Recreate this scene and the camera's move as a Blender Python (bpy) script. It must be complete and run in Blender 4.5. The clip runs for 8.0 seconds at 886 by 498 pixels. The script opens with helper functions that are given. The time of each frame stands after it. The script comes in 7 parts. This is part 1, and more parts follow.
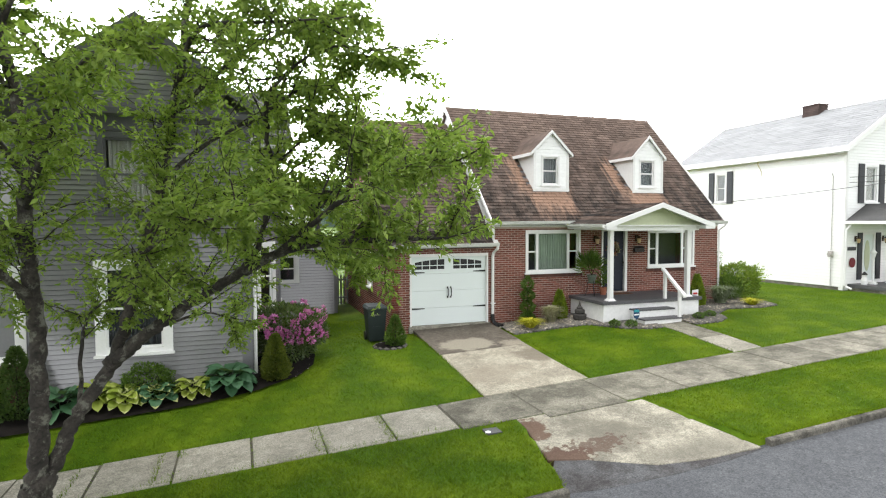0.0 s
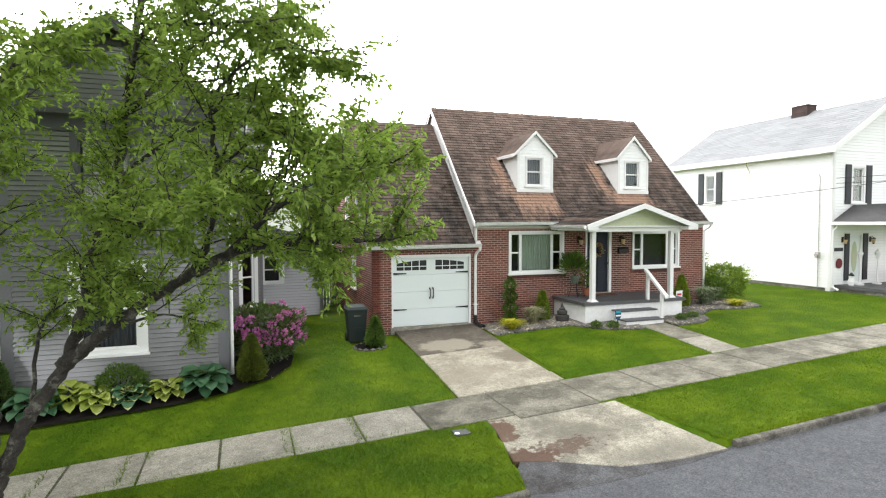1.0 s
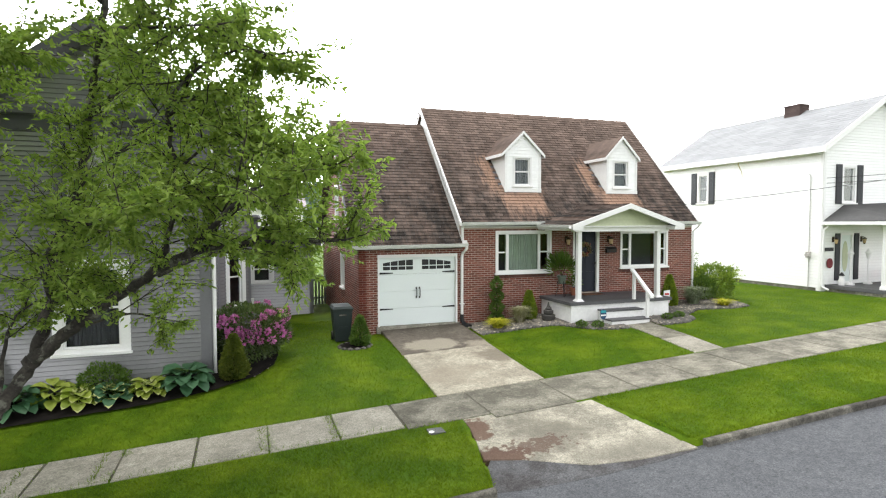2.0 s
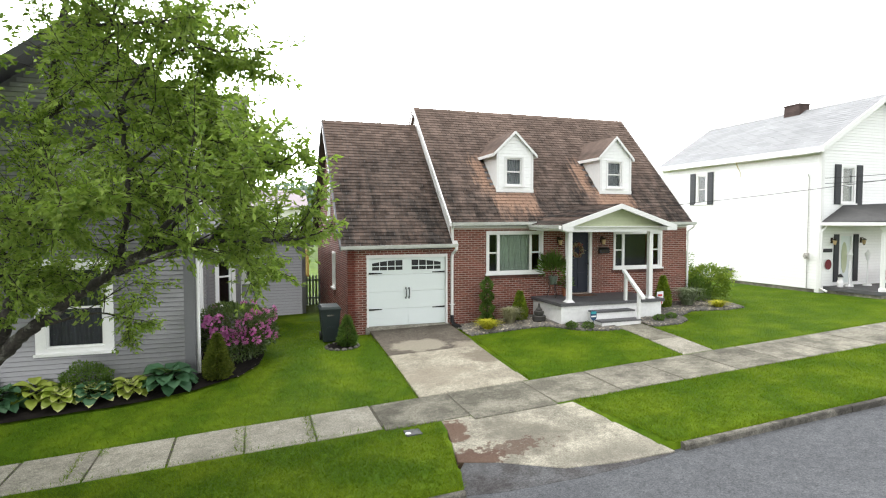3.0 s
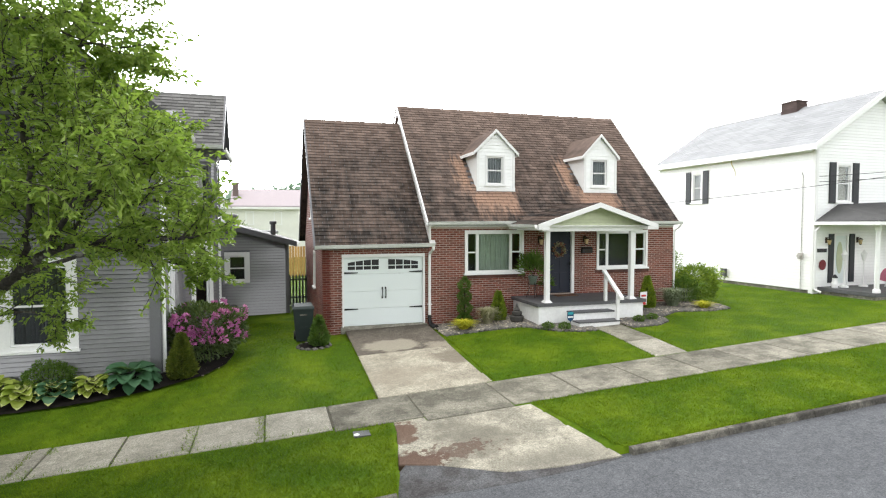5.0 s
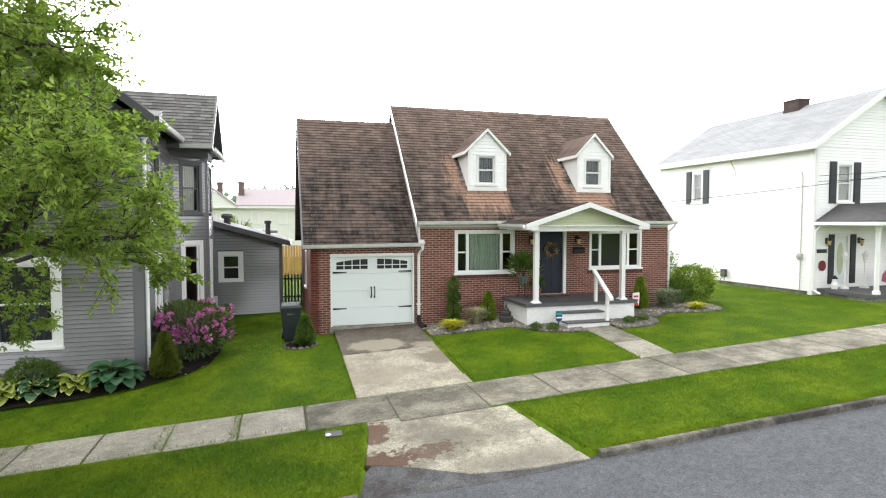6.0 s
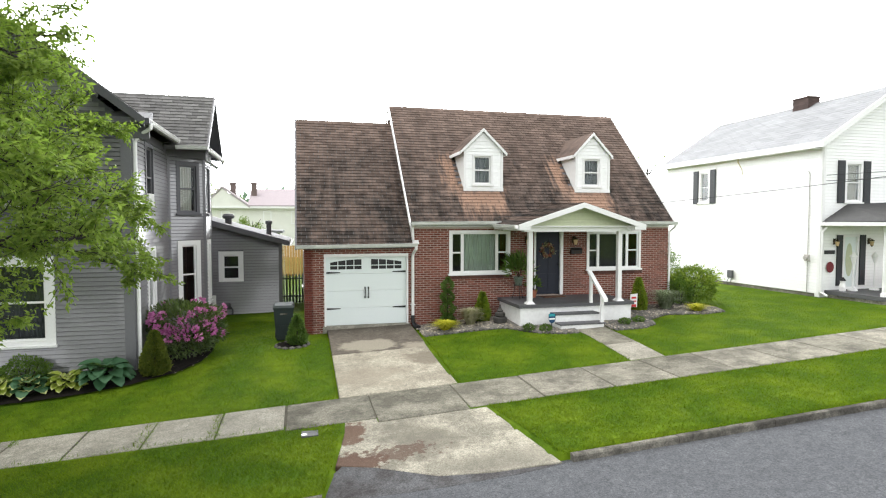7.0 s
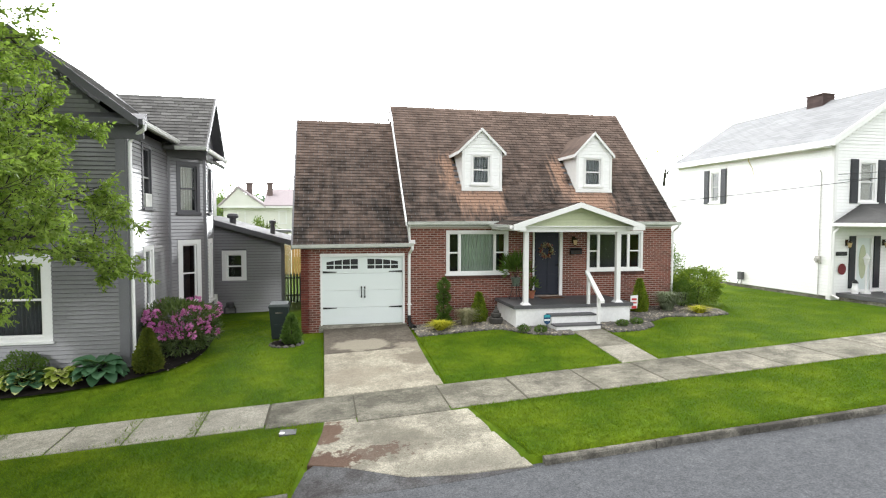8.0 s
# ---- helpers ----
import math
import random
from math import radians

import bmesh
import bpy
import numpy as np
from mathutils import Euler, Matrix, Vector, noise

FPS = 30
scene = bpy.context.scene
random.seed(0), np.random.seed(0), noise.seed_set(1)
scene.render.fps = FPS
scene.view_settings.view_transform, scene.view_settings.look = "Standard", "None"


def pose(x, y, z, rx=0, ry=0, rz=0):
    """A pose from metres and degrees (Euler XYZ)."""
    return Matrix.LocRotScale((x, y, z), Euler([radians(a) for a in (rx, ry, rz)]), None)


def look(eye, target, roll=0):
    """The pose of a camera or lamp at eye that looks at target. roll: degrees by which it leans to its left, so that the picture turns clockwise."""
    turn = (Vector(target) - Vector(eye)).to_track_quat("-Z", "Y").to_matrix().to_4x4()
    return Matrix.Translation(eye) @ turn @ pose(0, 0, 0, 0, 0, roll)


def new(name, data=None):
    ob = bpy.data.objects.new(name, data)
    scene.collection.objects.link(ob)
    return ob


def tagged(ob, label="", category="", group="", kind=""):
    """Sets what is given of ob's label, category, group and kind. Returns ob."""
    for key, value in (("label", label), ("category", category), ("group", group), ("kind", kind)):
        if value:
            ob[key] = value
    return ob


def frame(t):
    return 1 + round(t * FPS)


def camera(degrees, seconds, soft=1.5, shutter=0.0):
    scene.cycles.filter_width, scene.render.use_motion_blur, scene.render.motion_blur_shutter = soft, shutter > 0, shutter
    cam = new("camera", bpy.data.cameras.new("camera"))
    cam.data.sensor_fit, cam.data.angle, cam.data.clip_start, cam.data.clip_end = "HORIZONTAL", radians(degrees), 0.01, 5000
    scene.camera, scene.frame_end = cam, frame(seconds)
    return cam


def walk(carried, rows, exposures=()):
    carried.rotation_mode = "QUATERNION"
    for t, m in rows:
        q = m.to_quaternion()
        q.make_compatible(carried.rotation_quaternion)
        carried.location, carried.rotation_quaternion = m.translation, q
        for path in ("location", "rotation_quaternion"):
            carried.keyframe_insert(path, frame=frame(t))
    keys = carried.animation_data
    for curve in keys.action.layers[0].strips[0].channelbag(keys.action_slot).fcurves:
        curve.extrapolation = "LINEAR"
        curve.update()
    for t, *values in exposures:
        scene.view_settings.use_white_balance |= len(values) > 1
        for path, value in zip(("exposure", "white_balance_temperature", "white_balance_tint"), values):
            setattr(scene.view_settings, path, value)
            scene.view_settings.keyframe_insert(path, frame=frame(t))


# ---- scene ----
cam = camera(76.1, 8.0, soft=1.15)
PATH = [
    (0, (-4.638, -15.812, 3.049), (-3.969, -13.93, 2.955), -0.2),
    (0.5, (-4.354, -15.883, 3.04), (-3.686, -14.0, 2.947), -0.2),
    (1, (-4.123, -15.989, 3.058), (-3.455, -14.106, 2.966), -0.2),
    (1.5, (-3.924, -16.112, 3.07), (-3.258, -14.229, 2.976), -0.2),
    (3, (-3.165, -16.308, 3.054), (-2.53, -14.414, 2.962), -0.1),
    (3.5, (-2.936, -16.298, 3.045), (-2.313, -14.4, 2.953), -0.1),
    (4, (-2.645, -16.38, 3.053), (-2.037, -14.477, 2.96), -0.1),
    (4.5, (-2.369, -16.446, 3.046), (-1.773, -14.539, 2.951), -0.1),
    (5, (-2.057, -16.514, 3.038), (-1.47, -14.605, 2.945), -0.1),
    (6.5, (-1.048, -16.737, 3.051), (-0.529, -14.808, 2.955), 0.0),
    (7, (-0.688, -16.809, 3.056), (-0.202, -14.871, 2.961), 0.0),
    (7.5, (-0.332, -16.866, 3.056), (0.115, -14.918, 2.961), 0.1),
    (8, (0.056, -16.926, 3.054), (0.468, -14.972, 2.959), 0.1),
]
walk(cam, [(t, look(eye, target, roll)) for t, eye, target, roll in PATH])

# ---- world, sun, exposure ----
scene.view_settings.exposure = 0.16
world = bpy.data.worlds.new("overcast_sky")
scene.world = world
world.use_nodes = True
wn, wl = world.node_tree.nodes, world.node_tree.links
bg = wn["Background"]
sky = wn.new("ShaderNodeTexSky")
sky.sky_type, sky.sun_disc = "NISHITA", False
sky.sun_elevation, sky.sun_rotation = radians(75), radians(-78)
sky.air_density, sky.dust_density, sky.ozone_density = 1.0, 4.0, 1.0
grey = wn.new("ShaderNodeHueSaturation")
grey.inputs["Saturation"].default_value = 0.22
cloud = wn.new("ShaderNodeMix")
cloud.data_type = "RGBA"
cloud.inputs["Factor"].default_value = 0.55
cloud.inputs["B"].default_value = (13.0, 13.2, 13.4, 1)
way = wn.new("ShaderNodeTexCoord")
split = wn.new("ShaderNodeSeparateXYZ")
rise = wn.new("ShaderNodeMapRange")
for key, value in (("From Min", 0.0), ("From Max", 0.8), ("To Min", 1.85), ("To Max", 0.8)):
    rise.inputs[key].default_value = value
north = wn.new("ShaderNodeMapRange")
for key, value in (("From Min", -1.0), ("From Max", 1.0), ("To Min", 0.8), ("To Max", 1.22)):
    north.inputs[key].default_value = value
ahead = wn.new("ShaderNodeMapRange")
ahead.interpolation_type = "SMOOTHSTEP"
for key, value in (("From Min", 0.35), ("From Max", 1.0), ("To Min", 0.0), ("To Max", 2.8)):
    ahead.inputs[key].default_value = value
bright = wn.new("ShaderNodeMath")
bright.operation = "ADD"
glare = wn.new("ShaderNodeMath")
glare.operation = "MULTIPLY"
veil = wn.new("ShaderNodeVectorMath")
veil.operation = "SCALE"
wl.new(way.outputs["Generated"], split.inputs[0])
wl.new(split.outputs["Z"], rise.inputs["Value"])
wl.new(cloud.outputs["Result"], veil.inputs[0])
wl.new(split.outputs["Y"], north.inputs["Value"])
wl.new(rise.outputs["Result"], glare.inputs[0])
wl.new(split.outputs["Y"], ahead.inputs["Value"])
wl.new(north.outputs["Result"], bright.inputs[0])
wl.new(ahead.outputs["Result"], bright.inputs[1])
wl.new(bright.outputs[0], glare.inputs[1])
wl.new(glare.outputs[0], veil.inputs["Scale"])
wl.new(sky.outputs["Color"], grey.inputs["Color"])
wl.new(grey.outputs["Color"], cloud.inputs["A"])
wl.new(veil.outputs["Vector"], bg.inputs["Color"])
bg.inputs["Strength"].default_value = 0.18
sun_data = bpy.data.lights.new("sun", "SUN")
sun_data.energy, sun_data.angle, sun_data.color = 1.6, radians(22), (1.0, 0.96, 0.9)
sun = new("sun", sun_data)
sun.matrix_world = look((-7.0, 1.5, 27.0), (0, 0, 0))


# ---- materials ----
def nodes_of(name, rough=0.8, metal=0.0, spec=0.4):
    m = bpy.data.materials.new(name)
    m.use_nodes = True
    nt = m.node_tree
    p = nt.nodes["Principled BSDF"]
    p.inputs["Roughness"].default_value, p.inputs["Metallic"].default_value = rough, metal
    p.inputs["Specular IOR Level"].default_value = spec
    return m, nt, p


def add(nt, kind, **values):
    n = nt.nodes.new(kind)
    for key, value in values.items():
        n.inputs[key].default_value = value
    return n


def position(nt):
    return nt.nodes.new("ShaderNodeNewGeometry").outputs["Position"]


def noise_of(nt, vec, scale, detail=4.0, rough=0.55):
    n = add(nt, "ShaderNodeTexNoise", Scale=scale, Detail=detail, Roughness=rough)
    nt.links.new(vec, n.inputs["Vector"])
    return n.outputs["Fac"]


def ramp(nt, fac, lo, hi, a=0.0, b=1.0):
    n = add(nt, "ShaderNodeMapRange", **{"From Min": lo, "From Max": hi, "To Min": a, "To Max": b})
    nt.links.new(fac, n.inputs["Value"])
    return n.outputs["Result"]


def mixed(nt, fac, a, b, blend="MIX"):
    n = nt.nodes.new("ShaderNodeMix")
    n.data_type, n.blend_type = "RGBA", blend
    for key, value in (("Factor", fac), ("A", a), ("B", b)):
        if isinstance(value, (int, float)):
            n.inputs[key].default_value = value
        elif isinstance(value, tuple):
            n.inputs[key].default_value = (*value[:3], 1)
        else:
            nt.links.new(value, n.inputs[key])
    return n.outputs["Result"]


def maths(nt, op, a, b=0.0):
    n = nt.nodes.new("ShaderNodeMath")
    n.operation = op
    for k, v in ((0, a), (1, b)):
        if isinstance(v, (int, float)):
            n.inputs[k].default_value = v
        else:
            nt.links.new(v, n.inputs[k])
    return n.outputs[0]


def chance(nt):
    """A random value per piece, joined or not."""
    a = nt.nodes.new("ShaderNodeObjectInfo").outputs["Random"]
    b = nt.nodes.new("ShaderNodeNewGeometry").outputs["Random Per Island"]
    return maths(nt, "FRACT", maths(nt, "ADD", a, b))


def bumped(nt, p, height, strength=0.3, distance=0.01):
    b = add(nt, "ShaderNodeBump", Strength=strength, Distance=distance)
    nt.links.new(height, b.inputs["Height"])
    nt.links.new(b.outputs["Normal"], p.inputs["Normal"])


def scaled(c, k):
    return tuple(min(1.0, v * k) for v in c)


def plain(name, col, rough=0.6, var=0.12, fine=30.0, broad=1.2, rnd=0.0, bump=0.15, metal=0.0, spec=0.4):
    """A surface with grain and broad wear round one colour; rnd varies it from piece to piece."""
    m, nt, p = nodes_of(name, rough, metal, spec)
    pos = position(nt)
    f = noise_of(nt, pos, fine)
    c = mixed(nt, ramp(nt, f, 0.3, 0.7), scaled(col, 1 - var), scaled(col, 1 + var))
    g = ramp(nt, noise_of(nt, pos, broad), 0.3, 0.7, 1 - var, 1 + 0.6 * var)
    c = mixed(nt, 1.0, c, g, "MULTIPLY")
    if rnd:
        c = mixed(nt, 1.0, c, ramp(nt, chance(nt), 0, 1, 1 - rnd, 1 + rnd), "MULTIPLY")
    nt.links.new(c, p.inputs["Base Color"])
    nt.links.new(ramp(nt, f, 0.2, 0.8, max(0.05, rough - 0.1), min(1, rough + 0.1)), p.inputs["Roughness"])
    if bump:
        bumped(nt, p, f, bump, 0.004)
    return m


def grass_material(name, dark, light, yellow):
    m, nt, p = nodes_of(name, 0.85, 0, 0.08)
    pos = position(nt)
    c = mixed(nt, ramp(nt, noise_of(nt, pos, 45.0, 5.0), 0.3, 0.7), dark, light)
    c = mixed(nt, ramp(nt, noise_of(nt, pos, 0.9, 4.0), 0.42, 0.68), c, yellow)
    c = mixed(nt, 1.0, c, ramp(nt, noise_of(nt, pos, 5.0), 0.3, 0.7, 0.8, 1.15), "MULTIPLY")
    c = mixed(nt, 1.0, c, ramp(nt, chance(nt), 0, 1, 0.8, 1.22), "MULTIPLY")
    nt.links.new(c, p.inputs["Base Color"])
    bumped(nt, p, noise_of(nt, pos, 90.0), 0.4, 0.012)
    return m


def leaf_material(name, dark, light, rough=0.5, through_light=0.35, rnd=0.3):
    m, nt, p = nodes_of(name, rough, 0, 0.35)
    r = chance(nt)
    c = mixed(nt, r, dark, light)
    c = mixed(nt, 1.0, c, ramp(nt, noise_of(nt, position(nt), 2.0), 0.3, 0.7, 1 - rnd, 1 + rnd), "MULTIPLY")
    nt.links.new(c, p.inputs["Base Color"])
    t = nt.nodes.new("ShaderNodeBsdfTranslucent")
    nt.links.new(mixed(nt, 0.5, c, (0.3, 0.47, 0.05)), t.inputs["Color"])
    mix = nt.nodes.new("ShaderNodeMixShader")
    mix.inputs["Fac"].default_value = through_light
    nt.links.new(p.outputs["BSDF"], mix.inputs[1])
    nt.links.new(t.outputs["BSDF"], mix.inputs[2])
    nt.links.new(mix.outputs["Shader"], nt.nodes["Material Output"].inputs["Surface"])
    return m


def concrete_material(name, col, stain, amount=0.5, edge=0.55, rnd=0.1):
    """Weathered concrete: exposed grit, blotches of dark growth."""
    m, nt, p = nodes_of(name, 0.92, 0, 0.12)
    pos = position(nt)
    f = noise_of(nt, pos, 110.0, 5.0)
    c = mixed(nt, ramp(nt, f, 0.34, 0.66), scaled(col, 0.74), scaled(col, 1.24))
    s = ramp(nt, noise_of(nt, pos, 1.5, 6.0, 0.65), edge - 0.1, edge + 0.1)
    c = mixed(nt, maths(nt, "MULTIPLY", s, amount), c, stain)
    s2 = ramp(nt, noise_of(nt, pos, 7.0, 5.0, 0.7), 0.56, 0.66)
    c = mixed(nt, maths(nt, "MULTIPLY", s2, 0.45 * amount), c, scaled(stain, 0.8))
    grit = maths(nt, "MULTIPLY", ramp(nt, noise_of(nt, pos, 34.0, 5.0, 0.8), 0.36, 0.64, 0.6, 1.38), ramp(nt, noise_of(nt, pos, 9.0, 4.0, 0.7), 0.3, 0.7, 0.8, 1.18))
    c = mixed(nt, 1.0, c, grit, "MULTIPLY")
    c = mixed(nt, 1.0, c, ramp(nt, chance(nt), 0, 1, 1 - rnd, 1 + rnd), "MULTIPLY")
    nt.links.new(c, p.inputs["Base Color"])
    bumped(nt, p, f, 0.4, 0.006)
    return m


def blotch(nt, pos, centre, radii, wob, soft=0.25, scale=2.2):
    """A ragged stain: 1 inside an ellipse on the plan, 0 outside."""
    sep = nt.nodes.new("ShaderNodeSeparateXYZ")
    nt.links.new(pos, sep.inputs[0])
    d = [maths(nt, "POWER", maths(nt, "ABSOLUTE", maths(nt, "DIVIDE", maths(nt, "SUBTRACT", sep.outputs[k], centre[k]), radii[k])), 2.0) for k in (0, 1)]
    r = maths(nt, "POWER", maths(nt, "ADD", d[0], d[1]), 0.5)
    r = maths(nt, "ADD", r, ramp(nt, noise_of(nt, pos, scale, 7.0, 0.68), 0.25, 0.75, -wob, wob))
    return ramp(nt, r, 1 - soft, 1 + soft, 1, 0)


def stained(name, base, stains):
    """Concrete with stains of their own shape: (colour, strength, centre, radii, wobble, softness, scale)."""
    m = concrete_material(name, *base)
    nt = m.node_tree
    p = nt.nodes["Principled BSDF"]
    c = p.inputs["Base Color"].links[0].from_socket
    pos = position(nt)
    speck = ramp(nt, noise_of(nt, pos, 40.0, 5.0, 0.8), 0.35, 0.65, 0.7, 1.3)
    for col, strength, centre, radii, wob, soft, scale in stains:
        tone = mixed(nt, 1.0, col, speck, "MULTIPLY")
        c = mixed(nt, maths(nt, "MULTIPLY", blotch(nt, pos, centre, radii, wob, soft, scale), strength), c, tone)
    nt.links.new(c, p.inputs["Base Color"])
    return m


def roof_material(name, light, dark, washed=(), growth=(2.6, 7.0)):
    """Asphalt shingles with dark algae streaks that run downhill; washed: (x0, x1, z0, z1) bands where run-off keeps the stone clean."""
    m, nt, p = nodes_of(name, 0.95, 0, 0.05)
    pos = position(nt)
    sep = nt.nodes.new("ShaderNodeSeparateXYZ")
    nt.links.new(pos, sep.inputs[0])
    r = chance(nt)
    c = mixed(nt, r, scaled(light, 0.8), scaled(light, 1.2))
    com = nt.nodes.new("ShaderNodeCombineXYZ")
    nt.links.new(sep.outputs["X"], com.inputs[0])
    nt.links.new(maths(nt, "MULTIPLY", sep.outputs["Z"], 0.3), com.inputs[2])
    streak = ramp(nt, noise_of(nt, com.outputs[0], 1.7, 6.0, 0.7), 0.4, 0.6)
    blot = ramp(nt, noise_of(nt, pos, 3.2, 5.0, 0.7), 0.4, 0.62)
    low = ramp(nt, sep.outputs["Z"], growth[0], growth[1], 1.18, 0.42)
    fac = maths(nt, "MULTIPLY", maths(nt, "ADD", maths(nt, "MULTIPLY", streak, 0.42), maths(nt, "ADD", maths(nt, "MULTIPLY", blot, 0.3), 0.36)), low)
    clean = None
    for x0, x1, z0, z1 in washed:
        wob = ramp(nt, noise_of(nt, com.outputs[0], 5.0, 4.0), 0.3, 0.7, -0.3, 0.3)
        x = maths(nt, "ADD", sep.outputs["X"], wob)
        z = maths(nt, "ADD", sep.outputs["Z"], ramp(nt, noise_of(nt, com.outputs[0], 6.0, 4.0), 0.3, 0.7, -0.3, 0.3))
        inside = maths(nt, "MULTIPLY", ramp(nt, x, x0 - 0.15, x0 + 0.15), ramp(nt, x, x1 - 0.15, x1 + 0.15, 1, 0))
        up = maths(nt, "MULTIPLY", ramp(nt, z, z0 - 0.35, z0 + 0.25), ramp(nt, z, z1 - 0.15, z1 + 0.2, 1, 0))
        band = maths(nt, "MULTIPLY", inside, up)
        clean = band if clean is None else maths(nt, "MAXIMUM", clean, band)
    if clean is not None:
        fac = maths(nt, "MULTIPLY", fac, maths(nt, "SUBTRACT", 1.0, maths(nt, "MULTIPLY", clean, 0.92)))
        c = mixed(nt, clean, c, scaled((light[0] * 1.12, light[1] * 1.0, light[2] * 0.88), 1.35))
    c = mixed(nt, fac, c, mixed(nt, r, scaled(dark, 0.65), scaled(dark, 1.5)))
    f = noise_of(nt, pos, 120.0)
    c = mixed(nt, 1.0, c, ramp(nt, f, 0.3, 0.7, 0.8, 1.2), "MULTIPLY")
    nt.links.new(c, p.inputs["Base Color"])
    bumped(nt, p, f, 0.4, 0.003)
    return m


def glass_material():
    m, nt, p = nodes_of("window_glass", 0.02, 0, 0.5)
    p.inputs["Base Color"].default_value = (0.9, 0.95, 0.95, 1)
    p.inputs["Transmission Weight"].default_value = 1.0
    p.inputs["IOR"].default_value = 1.3
    return m


GRASS = grass_material("lawn", (0.033, 0.073, 0.003), (0.071, 0.137, 0.0045), (0.106, 0.164, 0.007))
BLADE = grass_material("grass_blades", (0.042, 0.086, 0.0035), (0.094, 0.16, 0.006), (0.137, 0.187, 0.009))
nt = BLADE.node_tree
glow = nt.nodes.new("ShaderNodeBsdfTranslucent")
glow.inputs["Color"].default_value = (0.16, 0.26, 0.012, 1)
both = nt.nodes.new("ShaderNodeMixShader")
both.inputs["Fac"].default_value = 0.45
nt.links.new(nt.nodes["Principled BSDF"].outputs["BSDF"], both.inputs[1])
nt.links.new(glow.outputs["BSDF"], both.inputs[2])
nt.links.new(both.outputs["Shader"], nt.nodes["Material Output"].inputs["Surface"])
ASPHALT = concrete_material("asphalt", (0.096, 0.1, 0.107), (0.072, 0.075, 0.082), 0.5, 0.5)
ASPHALT_PATCH = concrete_material("patched_asphalt", (0.11, 0.112, 0.116), (0.058, 0.054, 0.054), 0.85, 0.48)
CONCRETE = concrete_material("sidewalk_concrete", (0.325, 0.308, 0.258), (0.16, 0.153, 0.125), 0.6, 0.54)
CONCRETE_DARK = concrete_material("weathered_concrete", (0.24, 0.228, 0.185), (0.1, 0.095, 0.076), 0.85, 0.5, 0.14)
CONCRETE_LIGHT = stained("drive_concrete", ((0.345, 0.32, 0.255), (0.18, 0.162, 0.13), 0.65, 0.53), (((0.15, 0.128, 0.1), 0.75, (2.3, -3.2), (0.45, 0.7), 0.9, 0.4, 2.5), ((0.24, 0.21, 0.165), 0.7, (0.7, -4.1), (0.8, 0.5), 0.9, 0.5, 2.0)))
CONCRETE_WET = stained("damp_concrete", ((0.135, 0.118, 0.098), (0.085, 0.074, 0.06), 0.8, 0.5), (((0.3, 0.275, 0.22), 0.9, (1.02, -1.75), (0.75, 0.5), 0.35, 0.12, 2.0), ((0.3, 0.27, 0.215), 0.8, (2.3, -2.2), (0.5, 0.3), 0.6, 0.3, 3.0)))
CONCRETE_APRON = stained("apron_concrete", ((0.335, 0.315, 0.255), (0.15, 0.142, 0.115), 0.75, 0.52), (((0.14, 0.13, 0.105), 0.75, (1.2, -7.75), (0.62, 0.75), 0.9, 0.5, 2.4), ((0.15, 0.14, 0.115), 0.6, (2.2, -8.9), (0.9, 0.25), 0.8, 0.5, 3.0),
                          ((0.105, 0.06, 0.042), 0.85, (0.1, -7.1), (0.3, 0.4), 0.75, 0.14, 4.0), ((0.095, 0.055, 0.04), 0.9, (0.05, -8.2), (0.42, 0.3), 0.8, 0.14, 4.0), ((0.1, 0.065, 0.05), 0.75, (0.7, -8.1), (0.5, 0.22), 1.6, 0.12, 8.0)))
CONCRETE_MID = concrete_material("worn_concrete", (0.285, 0.27, 0.22), (0.12, 0.113, 0.092), 0.85, 0.5, 0.12)
CURB = concrete_material("kerb_stone", (0.19, 0.18, 0.152), (0.045, 0.042, 0.037), 0.9, 0.49)
MORTAR = plain("mortar", (0.43, 0.35, 0.3), 0.9, 0.2)
BRICK = plain("red_brick", (0.165, 0.052, 0.036), 0.85, 0.22, 40.0, 1.0, 0.3, 0.4)
BRICK_DARK = plain("dark_brick", (0.1, 0.045, 0.035), 0.85, 0.25, 40.0, 1.0, 0.3, 0.4)
CHIMNEY = plain("sooty_brick", (0.075, 0.05, 0.045), 0.9, 0.25, 40.0, 1.0, 0.3, 0.4)
ROOF_BROWN = roof_material("brown_shingle", (0.205, 0.149, 0.124), (0.04, 0.035, 0.032),
                           ((4.2, 5.75, 3.35, 4.15), (3.9, 4.35, 4.0, 5.3), (8.1, 9.5, 3.4, 4.15), (7.75, 8.2, 4.0, 5.3)), (3.0, 7.4))
ROOF_GREY = roof_material("grey_shingle", (0.19, 0.185, 0.18), (0.12, 0.12, 0.12))
ROOF_PALE = plain("pale_roof_shingle", (0.25, 0.255, 0.262), 0.85, 0.09, 60.0, 0.8, 0.08, 0.1, 0.0, 0.2)
ROOF_MEMBRANE = plain("grey_membrane", (0.15, 0.15, 0.152), 0.85, 0.15, 12.0, 1.0)
ROOF_DARK = roof_material("charcoal_shingle", (0.1, 0.1, 0.1), (0.06, 0.06, 0.06))
WHITE = plain("white_paint", (0.8, 0.8, 0.79), 0.45, 0.03, 20.0, 1.0, 0.02, 0.05)
WHITE_VINYL = plain("white_vinyl_siding", (0.88, 0.885, 0.875), 0.4, 0.03, 14.0, 0.6, 0.02, 0.05)
WHITE_DOOR = plain("white_steel_door", (0.72, 0.78, 0.77), 0.4, 0.02, 30.0, 1.0, 0.0, 0.05)
